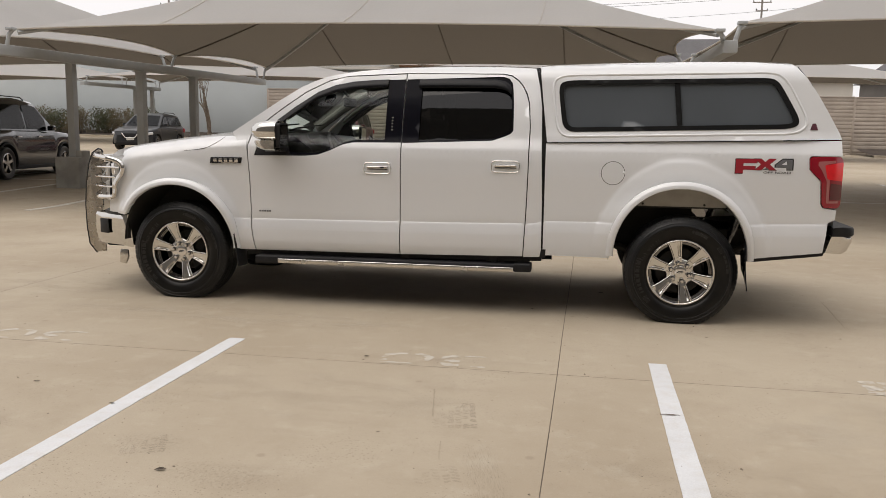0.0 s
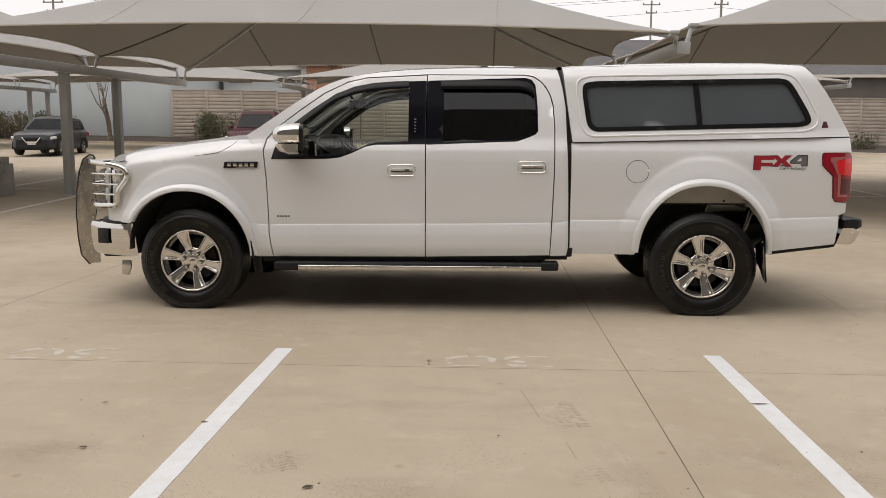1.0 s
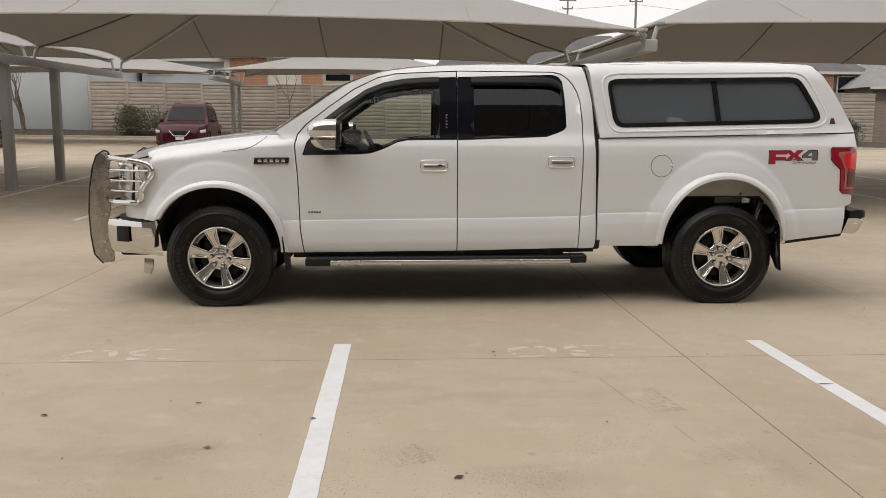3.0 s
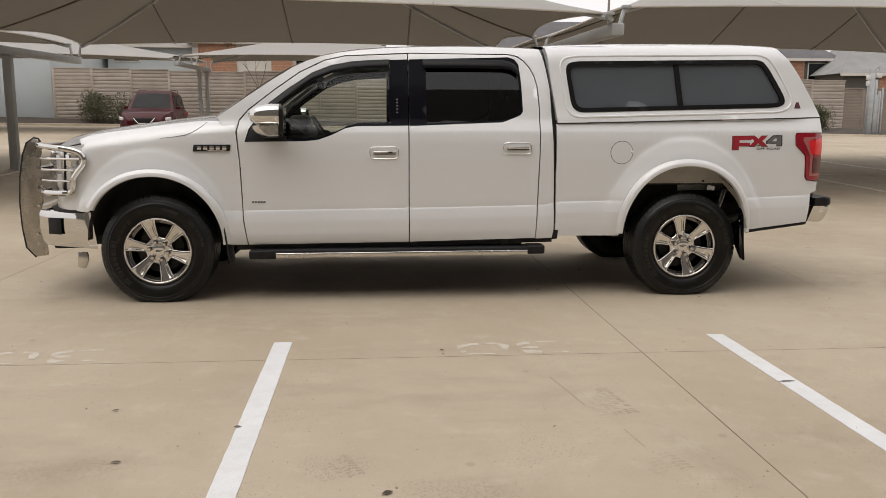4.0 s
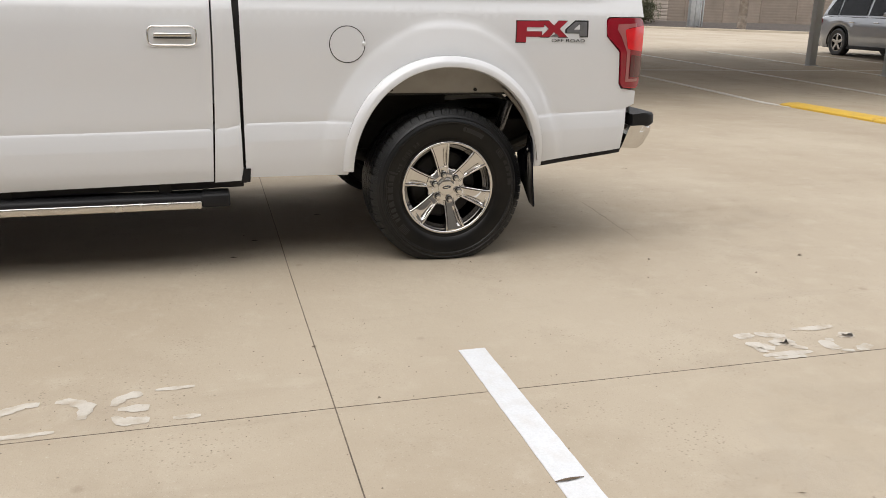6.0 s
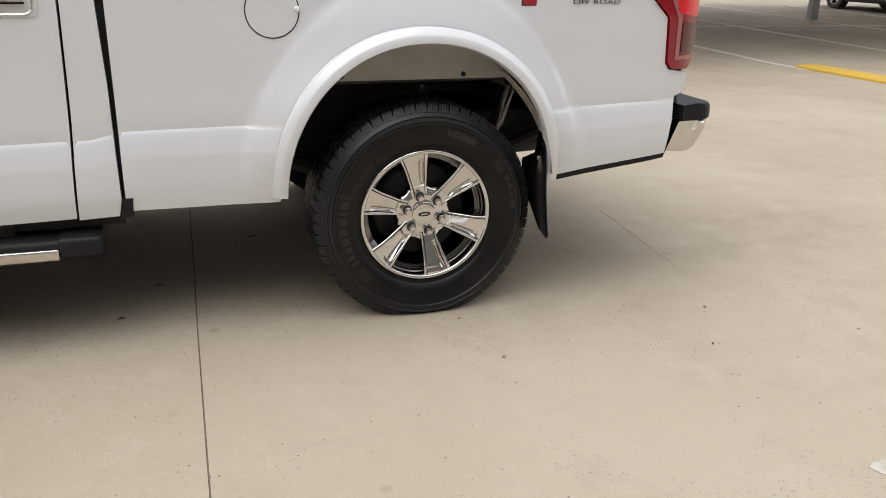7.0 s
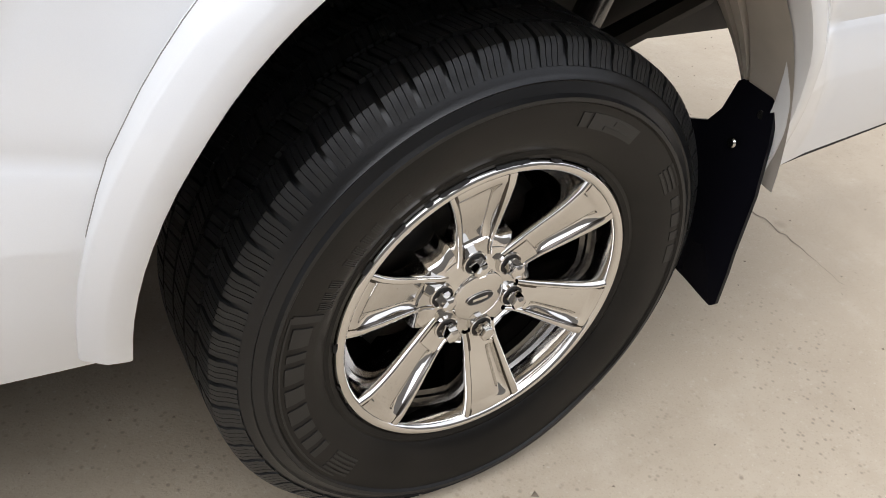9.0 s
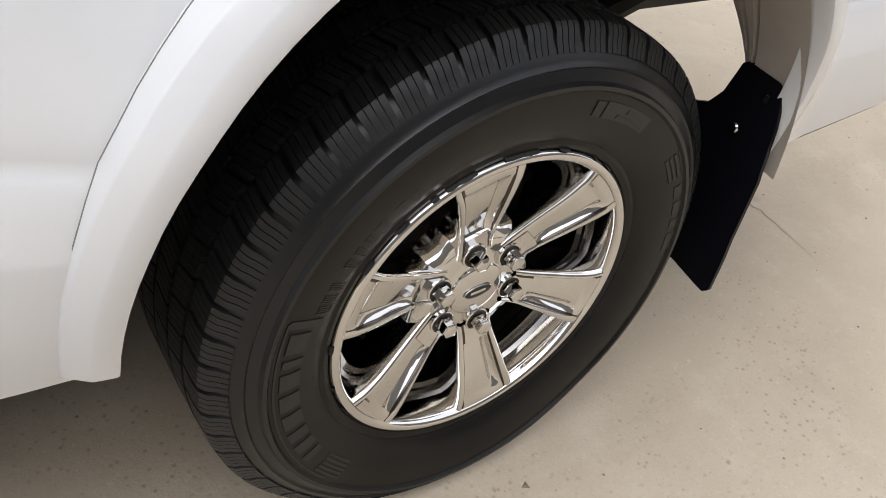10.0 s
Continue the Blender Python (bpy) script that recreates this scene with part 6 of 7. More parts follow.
for a in (200, 340, 90):
    tube(bm, [c - 0.02 * nrm, c + 0.18 * (math.cos(radians(a)) * u + math.sin(radians(a)) * v)], 0.014, 6)
tube(bm, [c - 0.005 * nrm, c - 0.25 * nrm], 0.04, 10)
lathe(bm, [(0.001, 0.02), (0.06, 0.015), (0.065, 0.0)], 14, c)
part("steering_wheel", bm, M_SEAT, truck, "dark steering wheel")
for sx in (-2.25, -1.35):
    for sy in (0.52, 1.48):
        seat = []
        bm = bmesh.new()
        box(bm, sx - 0.50, sx + 0.02, sy - 0.25, sy + 0.25, 0.85, 1.02, 0.05, 3)
        ob = part("seat", bm, M_SEAT, truck, "dark leather seat")
        bm = bmesh.new()
        box(bm, -0.06, 0.08, -0.25, 0.25, 0.0, 0.58, 0.05, 3, m=pose(sx, sy, 0.97, 0, 14, 0))
        part("backrest", bm, M_SEAT, ob)
        bm = bmesh.new()
        box(bm, -0.05, 0.05, -0.13, 0.13, 0.0, 0.18, 0.045, 3, m=pose(sx + 0.16, sy, 1.57, 0, 10, 0))
        tube(bm, [(sx + 0.15, sy - 0.06, 1.50), (sx + 0.16, sy - 0.06, 1.60)], 0.008, 6)
        tube(bm, [(sx + 0.15, sy + 0.06, 1.50), (sx + 0.16, sy + 0.06, 1.60)], 0.008, 6)
        part("headrest", bm, M_SEAT, ob)
for y, s in ((0.215, 1), (1.785, -1)):
    bm = bmesh.new()
    tube(bm, [(-3.13, y, 1.50), (-3.05, y + s * 0.03, 1.56), (-2.93, y + s * 0.03, 1.65), (-2.84, y + s * 0.01, 1.70)], 0.016, 8)
    part("grab_handle", bm, M_TRIM, truck, "grey grab handle")
    bm = bmesh.new()
    tube(bm, [(-3.42, y - s * 0.06, 1.43), (-3.12, y - s * 0.0, 1.63), (-2.86, y + s * 0.03, 1.77)], 0.035, 8)
    part("pillar_trim", bm, M_TRIM, truck, "grey pillar trim")
bm = bmesh.new()
loft(bm, [[(x, y, z) for y in np.linspace(0.28, 1.72, 7)] for x, z in ((-2.82, 1.80), (-2.5, 1.85), (-1.9, 1.88), (-1.15, 1.87))])
part("headliner", bm, M_TRIM, truck, "grey headliner")
bm = bmesh.new()
box(bm, -2.86, -2.80, 0.88, 1.12, 1.62, 1.70, 0.015)
tube(bm, [(-2.83, 1.0, 1.69), (-2.90, 1.0, 1.78)], 0.012, 6)
part("rear_view_mirror", bm, M_BLACK, truck)

# the truck stands a little low, more so at the nose; wheels and what was set from the ground stay
bpy.context.view_layer.update()
for ob in truck.children:
    if ob.name.split(".")[0] in ("wheel", "arch_flare", "mud_flap", "inner_bed_panel", "inner_lip", "wheel_housing", "rear_axle", "front_axle", "leaf_spring", "shock_absorber", "spare_tyre"):
        continue
    for o in (ob, *ob.children_recursive):
        back = o.matrix_world.inverted()
        for v in o.data.vertices:
            w = o.matrix_world @ v.co
            w.z += -0.010 + 0.004 * w.x
            v.co = back @ w

# ---- parked cars ----
M_CARGLASS = mat("dark_car_glass", (0.008, 0.010, 0.013), 0.05, spec=0.35, vary=0.2, scale=2)
M_LAMP = mat("car_lamp", (0.55, 0.55, 0.55), 0.12, coat=1.0, vary=0.1, scale=12)
M_ALLOY = mat("alloy", (0.50, 0.50, 0.50), 0.25, metal=0.9, vary=0.1, scale=12)
M_PLATE = mat("plate_white", (0.62, 0.62, 0.60), 0.5, vary=0.1, scale=10)


def car_wheel(parent, x, y, r, out):
    """Tyre and five-spoke alloy; out is the side it faces, -1 or 1 along y."""
    bm = bmesh.new()
    w = 0.20
    lathe(bm, [(r * 0.62, 0.0), (r * 0.70, -0.012), (r * 0.88, -0.018), (r * 0.97, 0.0), (r, 0.03), (r, w - 0.03), (r * 0.95, w), (r * 0.6, w)], 32)
    tyre = part("wheel", bm, M_RUBBER, parent, "alloy wheel with a black tyre", matrix=pose(x, y, r) @ (Matrix.Identity(4) if out < 0 else pose(0, 0, 0, 0, 0, 180)))
    bm = bmesh.new()
    lathe(bm, [(r * 0.63, 0.02), (r * 0.63, -0.008), (r * 0.585, -0.012), (r * 0.56, 0.03), (r * 0.55, 0.1)], 32)
    for k in range(5):
        a = k * 72 + 18
        q = [(r * 0.10, -15), (r * 0.12, 15), (r * 0.58, 9), (r * 0.58, -9)]
        va = [bm.verts.new(polar(rr, a + (d if rr > r * 0.3 else d * 4), -0.006)) for rr, d in q]
        vb = [bm.verts.new(polar(rr, a + (d if rr > r * 0.3 else d * 4), 0.03)) for rr, d in q]
        bm.faces.new(va)
        ring_faces(bm, va, vb)
    disc(bm, r * 0.16, -0.008, 16)
    part("rim", bm, M_ALLOY, tyre, "grey alloy rim")
    bm = bmesh.new()
    disc(bm, r * 0.56, 0.06, 24)
    part("hub_back", bm, M_DARK, tyre)


def parked_car(at, L, W, H, paint, label, hood, belt, nose=0.80, wheel_r=0.34, base=2.68, rear_slope=0.30, plate=True):
    """A car with its nose along +x, built round its middle on the ground: body, roof, windows, lamps, wheels."""
    root = thing("parked_car", label, "car", "parked cars")
    h = L / 2
    cowl, ra = h - 1.15 if hood < 0.9 else h - 1.28, -h
    hw = W / 2
    wf, wr = base / 2 + 0.08, -base / 2 + 0.08
    clear = 0.24
    xs = [-h, -h + 0.05, -h + 0.18, wr - 0.42, wr - 0.2, wr, wr + 0.2, wr + 0.42, -0.2, 0.3, wf - 0.42, wf - 0.2, wf, wf + 0.2, wf + 0.42, h - 0.14, h - 0.04, h]
    def top(x):
        return float(np.interp(x, (-h, -h + 0.1, cowl - 0.1, cowl, h - 0.55, h - 0.2, h - 0.04, h), (belt - 0.12, belt, belt - 0.02, belt - 0.03, hood, hood - 0.07, nose, nose - 0.16)))
    def half(x):
        return hw * float(np.interp(x, (-h, -h + 0.08, -h + 0.5, h - 0.7, h - 0.25, h - 0.06, h), (0.80, 0.90, 0.985, 1.0, 0.93, 0.80, 0.66)))
    def low(x):
        for c in (wf, wr):
            d = abs(x - c)
            if d < wheel_r + 0.07:
                return wheel_r + math.sqrt(max(0, (wheel_r + 0.07) ** 2 - d * d))
        return clear + 0.05 * smooth(h - 0.5, h, abs(x))
    # lower body: side skins with wheel openings, then hood and ends
    fine = sorted(set(list(np.linspace(-h, h, 60)) + [wf, wr]))
    bm = bmesh.new()
    for s in (-1, 1):
        rows = []
        for x in fine:
            w, t, b = half(x), top(x), low(x)
            row = []
            for k, (u, o) in enumerate(((0.0, 0.965), (0.10, 0.99), (0.35, 1.0), (0.62, 0.992), (0.68, 0.985), (0.90, 0.965), (0.97, 0.94), (1.0, 0.88))):
                row.append((x, s * w * o, lerp(b, t, u)))
            rows.append(row)
        loft(bm, rows)
    rows = []
    for x in fine:
        w, t = half(x) * 0.88, top(x)
        rows.append([(x, w * u, t + 0.035 * (1 - u * u)) for u in np.linspace(-1, 1, 9)])
    loft(bm, rows)
    for x in (-h, h):
        loft(bm, [[(x, half(x) * u, z) for u in np.linspace(-0.97, 0.97, 5)] for z in np.linspace(clear, top(x), 4)])
    body = part("body", bm, paint, root, angle=35)
    # greenhouse
    r0, r1 = cowl - 0.80, -h + 0.35
    def roof_pt(x):
        return float(np.interp(x, (-h + 0.06, r1, -0.4, r0, cowl), (belt, H - 0.08, H, H - 0.06, belt - 0.03)))
    gx = [-h + 0.06, -h + 0.06 + rear_slope * 0.5, -h + 0.06 + rear_slope, r1 + 0.15, -0.9, -0.4, 0.0, r0, r0 + 0.25, r0 + 0.55, cowl]
    bm = bmesh.new()
    rows = []
    for x in gx:
        z = roof_pt(x)
        e = max(0.0, (z - belt) / (H - belt))
        wb, wt = half(x) * 0.90, half(x) * lerp(0.90, 0.70, e)
        row = []
        for s in (-1, 1):
            q = [(x, s * wb, belt - 0.05), (x, s * lerp(wb, wt, 0.5), lerp(belt, z, 0.5)), (x, s * wt * 1.0, z - 0.05 * e), (x, s * wt * 0.90, z)]
            row += q if s < 0 else q[::-1]
            if s < 0:
                row.append((x, 0, z + 0.02 * e))
        rows.append(row)
    loft(bm, rows)
    part("cabin", bm, paint, root, angle=40)
    # windows, a hair outside the cabin
    def side_y(x, z):
        zt = roof_pt(x)
        e = max(0.02, (zt - belt) / (H - belt))
        t = (z - belt) / max(0.05, zt - belt)
        return half(x) * lerp(0.90, lerp(0.90, 0.70, e), t) + 0.008
    cuts = [(-h + 0.32, -h + 0.85), (-h + 0.92, -0.28), (-0.18, r0 + 0.35)]
    for s in (-1, 1):
        for i, (xa, xb) in enumerate(cuts):
            bm = bmesh.new()
            rows = []
            for k in range(7):
                x = lerp(xa, xb, k / 6)
                zt = min(roof_pt(x) - 0.10, H - 0.16)
                if i == 0:
                    zt = lerp(belt + 0.14, zt, min(1, k / 3))
                rows.append([(x, s * side_y(x, z), z) for z in np.linspace(belt + 0.03, max(belt + 0.05, zt), 4)])
            loft(bm, rows)
            bmesh.ops.solidify(bm, geom=bm.faces[:], thickness=0.006)
            part("side_window", bm, M_CARGLASS, root, "dark side glass")
    for xa, xb, nm in ((r0 + 0.10, cowl - 0.08, "windscreen"), (-h + 0.10, -h + 0.06 + rear_slope, "rear_window")):
        bm = bmesh.new()
        rows = []
        for k in range(6):
            x = lerp(xa, xb, k / 5)
            z = roof_pt(x)
            e = max(0.0, (z - belt) / (H - belt))
            wt = half(x) * lerp(0.90, 0.70, e) * 0.86
            rows.append([(x + (0.012 if nm == "windscreen" else -0.012), wt * u, z + 0.012 + 0.02 * e * (1 - u * u)) for u in np.linspace(-1, 1, 7)])
        loft(bm, rows)
        bmesh.ops.solidify(bm, geom=bm.faces[:], thickness=0.006)
        part(nm, bm, M_CARGLASS, root, "dark glass")
    # lamps, grille, bumpers, mirrors
    for s in (-1, 1):
        bm = bmesh.new()
        box(bm, -0.16, 0.10, -0.10, 0.10, -0.055, 0.055, 0.03, 3, m=pose(h - 0.17, s * half(h - 0.2) * 0.90, nose - 0.08, 0, 8, s * -34))
        part("head_lamp", bm, M_LAMP, root, "clear head lamp")
        bm = bmesh.new()
        box(bm, -0.10, 0.12, -0.08, 0.08, -0.09, 0.09, 0.03, 3, m=pose(-h + 0.10, s * half(-h + 0.1) * 0.93, belt - 0.16, 0, 0, s * 28))
        part("tail_lamp", bm, M_DEEPRED, root, "red tail lamp")
        bm = bmesh.new()
        box(bm, -0.08, 0.09, -0.07, 0.09, -0.06, 0.06, 0.03, 3, m=pose(cowl - 0.42, s * (hw + 0.02), belt + 0.06))
        part("door_mirror", bm, paint, root)
        for xh in (0.25, -0.75):
            bm = bmesh.new()
            box(bm, xh - 0.09, xh + 0.09, s * hw * 0.985 - 0.012, s * hw * 0.985 + 0.012, belt - 0.17, belt - 0.145, 0.008)
            part("door_handle", bm, M_CHROME, root)
        bm = bmesh.new()
        box(bm, wr + 0.42, wf - 0.42, s * hw * 0.975 - 0.012, s * hw * 0.975 + 0.012, clear - 0.01, clear + 0.09, 0.01)
        part("sill_trim", bm, M_BLACK, root)
        for c in (wf, wr):
            bm = bmesh.new()
            ar = [(c + (wheel_r + 0.075) * math.cos(radians(a)), s * hw * 0.992, wheel_r + (wheel_r + 0.075) * math.sin(radians(a))) for a in range(-12, 193, 8)]
            tube(bm, ar, 0.022, 6)
            part("arch_trim", bm, M_BLACK, root)
            bm = bmesh.new()
            loft(bm, [[(p[0], p[1] * k, p[2]) for p in ar] for k in (0.99, 0.72)])
            part("wheel_well", bm, M_DARK, root)
            car_wheel(root, c, s * hw * 0.985, wheel_r, s)
        bm = bmesh.new()
        tube(bm, [(r1 + 0.2, s * hw * 0.62, H - 0.03), (r1 + 0.35, s * hw * 0.62, H + 0.035), (r0 - 0.4, s * hw * 0.62, H + 0.03), (r0 - 0.25, s * hw * 0.62, H - 0.03)], 0.014, 6)
        part("roof_rail", bm, M_BLACK, root)
    bm = bmesh.new()
    box(bm, h - 0.10, h + 0.012, -hw * 0.42, hw * 0.42, nose - 0.28, nose - 0.06, 0.03, 2)
    part("grille", bm, M_BLACK, root, "black grille")
    bm = bmesh.new()
    tube(bm, [(h + 0.012, -hw * 0.40, nose - 0.06), (h + 0.02, -hw * 0.22, nose - 0.25), (h + 0.022, hw * 0.22, nose - 0.25), (h + 0.012, hw * 0.40, nose - 0.06)], 0.022, 8)
    part("grille_trim", bm, M_CHROME, root)
    bm = bmesh.new()
    box(bm, h - 0.22, h + 0.005, -hw * 0.72, hw * 0.72, 0.20, 0.36, 0.04, 3)
    part("lower_bumper", bm, M_BLACK, root)
    if plate:
        bm = bmesh.new()
        box(bm, h + 0.006, h + 0.020, -0.155, 0.155, 0.40, 0.52, 0.004)
        part("plate", bm, M_PLATE, root, "plain pale plate")
    bm = bmesh.new()
    box(bm, -h - 0.01, -h + 0.12, -hw * 0.80, hw * 0.80, 0.28, 0.46, 0.04, 3)
    part("rear_bumper", bm, M_BLACK, root)
    bm = bmesh.new()
    box(bm, -h + 0.2, h - 0.2, -hw * 0.8, hw * 0.8, 0.22, 0.30, 0.02)
    part("underbody", bm, M_DARK, root)
    root.matrix_basis = at
    return root


def stand(x, y, yaw, pitch=0.0):
    return pose(x, y, ground_z(x, y), 0, pitch, yaw)


M_SILVER = mat("silver_grey_paint", (0.29, 0.30, 0.315), 0.2, metal=0.5, coat=1.0, vary=0.03, scale=3)
M_CRIMSON = mat("crimson_paint", (0.050, 0.0035, 0.007), 0.3, spec=0.2, coat=0.12, vary=0.05, scale=3)
M_GRAPHITE = mat("graphite_paint", (0.022, 0.024, 0.027), 0.3, spec=0.3, coat=0.25, vary=0.05, scale=3)
M_NAVY = mat("dark_blue_paint", (0.010, 0.013, 0.022), 0.2, metal=0.3, coat=1.0, vary=0.05, scale=3)
parked_car(stand(17.1, 14.95, -95), 4.75, 1.86, 1.76, M_SILVER, "silver-grey compact sport utility car", 1.0, 1.11, wheel_r=0.39)
parked_car(stand(-10.9, 27.2, -86), 4.65, 1.88, 1.80, M_CRIMSON, "dark crimson sport utility car facing the aisle", 0.98, 1.08)
parked_car(stand(-19.1, 26.2, -82), 4.10, 1.70, 1.52, M_GRAPHITE, "dark graphite hatchback facing the aisle", 0.86, 0.98, nose=0.74, wheel_r=0.30, base=2.5)
parked_car(stand(-15.2, 12.05, 100), 5.0, 1.98, 1.92, M_NAVY, "large dark blue sport utility car", 1.08, 1.16, nose=0.92, wheel_r=0.38, base=2.9)

# ---- planting, trees ----
M_BARK = mat("grey_bark", (0.17, 0.135, 0.105), 0.9, vary=0.25, scale=6, fine=0.2, fine_scale=40, second=(0.27, 0.235, 0.19), second_scale=4, second_amount=0.6, bump=0.8, bump_scale=30)
M_LEAF = mat("dull_green_leaf", (0.075, 0.085, 0.038), 0.6, vary=0.35, scale=1.5, second=(0.12, 0.085, 0.045), second_scale=2.5, second_amount=0.6)
M_DRYLEAF = mat("dry_leaf", (0.15, 0.115, 0.06), 0.7, vary=0.35, scale=1.5, second=(0.09, 0.085, 0.04), second_scale=2.5, second_amount=0.6)
M_MULCH = mat("dark_mulch", (0.055, 0.042, 0.032), 0.95, vary=0.35, scale=3, fine=0.4, fine_scale=30, bump=0.9, bump_scale=30)
M_KERB = mat("pale_kerb", (0.46, 0.40, 0.31), 0.85, vary=0.12, scale=1.5, fine=0.08, fine_scale=60, bump=0.3)


def leaf_mass(centres, n, size, rng):
    """Many small folded leaves scattered round the given centres (x, y, z, radius)."""
    verts, faces = [], []
    for _ in range(n):
        cx, cy, cz, r = rng.choice(centres)
        d = Vector((rng.gauss(0, 1), rng.gauss(0, 1), rng.gauss(0, 0.8)))
        d.normalize()
        p = Vector((cx, cy, cz)) + d * r * rng.uniform(0.35, 1.0) ** 0.6
        a, b = Vector((rng.gauss(0, 1), rng.gauss(0, 1), rng.gauss(0, 1))).normalized(), Vector((rng.gauss(0, 1), rng.gauss(0, 1), rng.gauss(0, 1))).normalized()
        b = (b - a * a.dot(b)).normalized()
        s = size * rng.uniform(0.6, 1.4)
        k = len(verts)
        verts += [p - a * s, p + b * s * 0.45 + a.cross(b) * s * 0.15, p + a * s, p - b * s * 0.45 + a.cross(b) * s * 0.15]
        faces += [(k, k + 1, k + 2), (k, k + 2, k + 3)]
    me = bpy.data.meshes.new("leaves")
    me.from_pydata([v[:] for v in verts], [], faces)
    return me


def mesh_part(name, me, material, parent, label=""):
    me.materials.append(material)
    ob = new(name, me)
    ob.parent = parent
    return tagged(ob, label)


def bare_tree(x, y, height, label, spread=0.5, seed=1, leaves=0, trunk=0.13, fork=0.3, split=3):
    """A tapered trunk that forks low into rising limbs and twigs, with sparse leaves."""
    rng = random.Random(seed)
    root = thing("tree", label, "tree", "bare trees")
    z0 = ground_z(x, y)
    tips = []
    limbs = bmesh.new()
    def grow(bm, p, d, length, r, depth):
        pts, rs = [p.copy()], [r]
        n = 5
        for i in range(n):
            d = (d + Vector((rng.gauss(0, 0.10), rng.gauss(0, 0.10), rng.gauss(0.05, 0.05)))).normalized()
            p = p + d * length / n
            pts.append(p.copy())
            rs.append(lerp(r, r * 0.58, (i + 1) / n))
        tube(bm, pts, rs, 8 if depth < 2 else 5)
        if depth >= 4:
            tips.append(p)
            return
        for _ in range(rng.choice((2, 2, 3))):
            side = Vector((rng.gauss(0, 1), rng.gauss(0, 1), 0)).normalized()
            grow(limbs, p, (d + side * spread * rng.uniform(0.5, 1.1)).normalized(), length * rng.uniform(0.6, 0.8), rs[-1] * 0.78, depth + 1)
    bm = bmesh.new()
    base = Vector((x, y, z0 - 0.05))
    tube(bm, [base, base + Vector((0.01, 0, 0.12)), base + Vector((0.02, 0.01, height * fork * 0.6)), base + Vector((0.04, 0.02, height * fork))], [trunk * 1.35, trunk, trunk * 0.92, trunk * 0.85], 12)
    part("trunk", bm, M_BARK, root, angle=60)
    for k in range(split):
        a = k * math.tau / split + rng.uniform(-0.3, 0.3)
        grow(limbs, base + Vector((0.04, 0.02, height * fork - 0.05)), Vector((math.cos(a) * spread, math.sin(a) * spread, 1)).normalized(), height * 0.28, trunk * 0.62, 1)
    part("branchwork", limbs, M_BARK, root, angle=60)
    if leaves:
        mesh_part("crown", leaf_mass([(p.x, p.y, p.z, 0.45) for p in tips], leaves, 0.06, rng), M_DRYLEAF, root, "sparse dry leaves")
    return root


def shrub(x, y, w, h, seed, n=900, material=None, label="dull green shrub with sparse leaves", depth=None):
    rng = random.Random(seed)
    root = thing("shrub", label, "shrub", "shrubs by the fence")
    z0 = ground_z(x, y)
    bm = bmesh.new()
    cs = []
    for k in range(int(7 + w * 3)):
        px, py = x + rng.uniform(-w / 2, w / 2) * 0.8, y + rng.uniform(-0.3, 0.3)
        top = z0 + h * rng.uniform(0.55, 0.95)
        q = Vector((px + rng.uniform(-0.3, 0.3), py + rng.uniform(-0.25, 0.25), top))
        tube(bm, [(px, py, z0 - 0.03), (lerp(px, q.x, 0.4) + rng.uniform(-0.06, 0.06), lerp(py, q.y, 0.5), lerp(z0, top, 0.5)), q], [0.02, 0.014, 0.006], 5)
        cs.append((q.x, q.y, q.z - 0.1, 0.30 * h / 1.2))
        cs.append((lerp(px, q.x, 0.6), lerp(py, q.y, 0.6), lerp(z0, top, 0.5), 0.34 * h / 1.2))
    part("stems", bm, M_BARK, root)
    mesh_part("foliage", leaf_mass(cs, n, 0.055, rng), material or M_LEAF, root, "small dull leaves")
    return root


# planting bed in front of the fence, with its kerb
def bed(name, pts, depth, label):
    bm = bmesh.new()
    rows = []
    for x, y in pts:
        rows.append([(x, y - 0.08, ground_z(x, y) - 0.02), (x, y - 0.075, ground_z(x, y) + 0.09), (x, y - 0.06, ground_z(x, y) + 0.11), (x, y + 0.06, ground_z(x, y) + 0.11), (x, y + 0.075, ground_z(x, y) + 0.07)])
    loft(bm, rows)
    ob = part("kerb", bm, M_KERB, label="")
    tagged(ob, "pale concrete kerb along a planting bed", "kerb", kind="structure")
    bm = bmesh.new()
    loft(bm, [[(x, lerp(y + 0.07, depth, t), ground_z(x, y) + 0.09 + 0.08 * noise.noise((x * 0.7, t * 4, 3)) * (t > 0) + 0.32 * t) for t in (0, 0.2, 0.4, 0.6, 0.8, 1)] for x, y in pts])
    tagged(part(name, bm, M_MULCH), label, "planting bed", kind="structure")


bed("planting_bed", [(x, 38.6) for x in np.arange(-45, 13.1, 1.5)], 41.3, "dark mulch bed along the fence")
bed("gate_island", [(13.0, 37.4), (16.0, 36.3), (18.5, 35.3), (20.5, 34.3), (22.5, 33.4), (25.0, 32.4), (28, 31.4), (32, 30.6), (37, 30.2)], 40.6, "mulch island by the entry gate")
for i, x in enumerate(np.arange(-36, -26.8, 1.5)):
    shrub(x, 39.8, 1.7, 1.65, 30 + i, 2300, M_DRYLEAF if i % 2 else M_LEAF, "clipped hedge shrub with brown twigs and dull leaves")
shrub(-16.5, 39.6, 3.0, 1.75, 5, 4200)
shrub(21.0, 37.2, 3.0, 1.5, 6, 3200)
shrub(18.3, 38.4, 1.4, 1.1, 7, 700)
bare_tree(-22.6, 38.9, 5.0, "bare multi-stemmed ornamental tree", 0.28, 11, 0, 0.15, 0.10, 3)
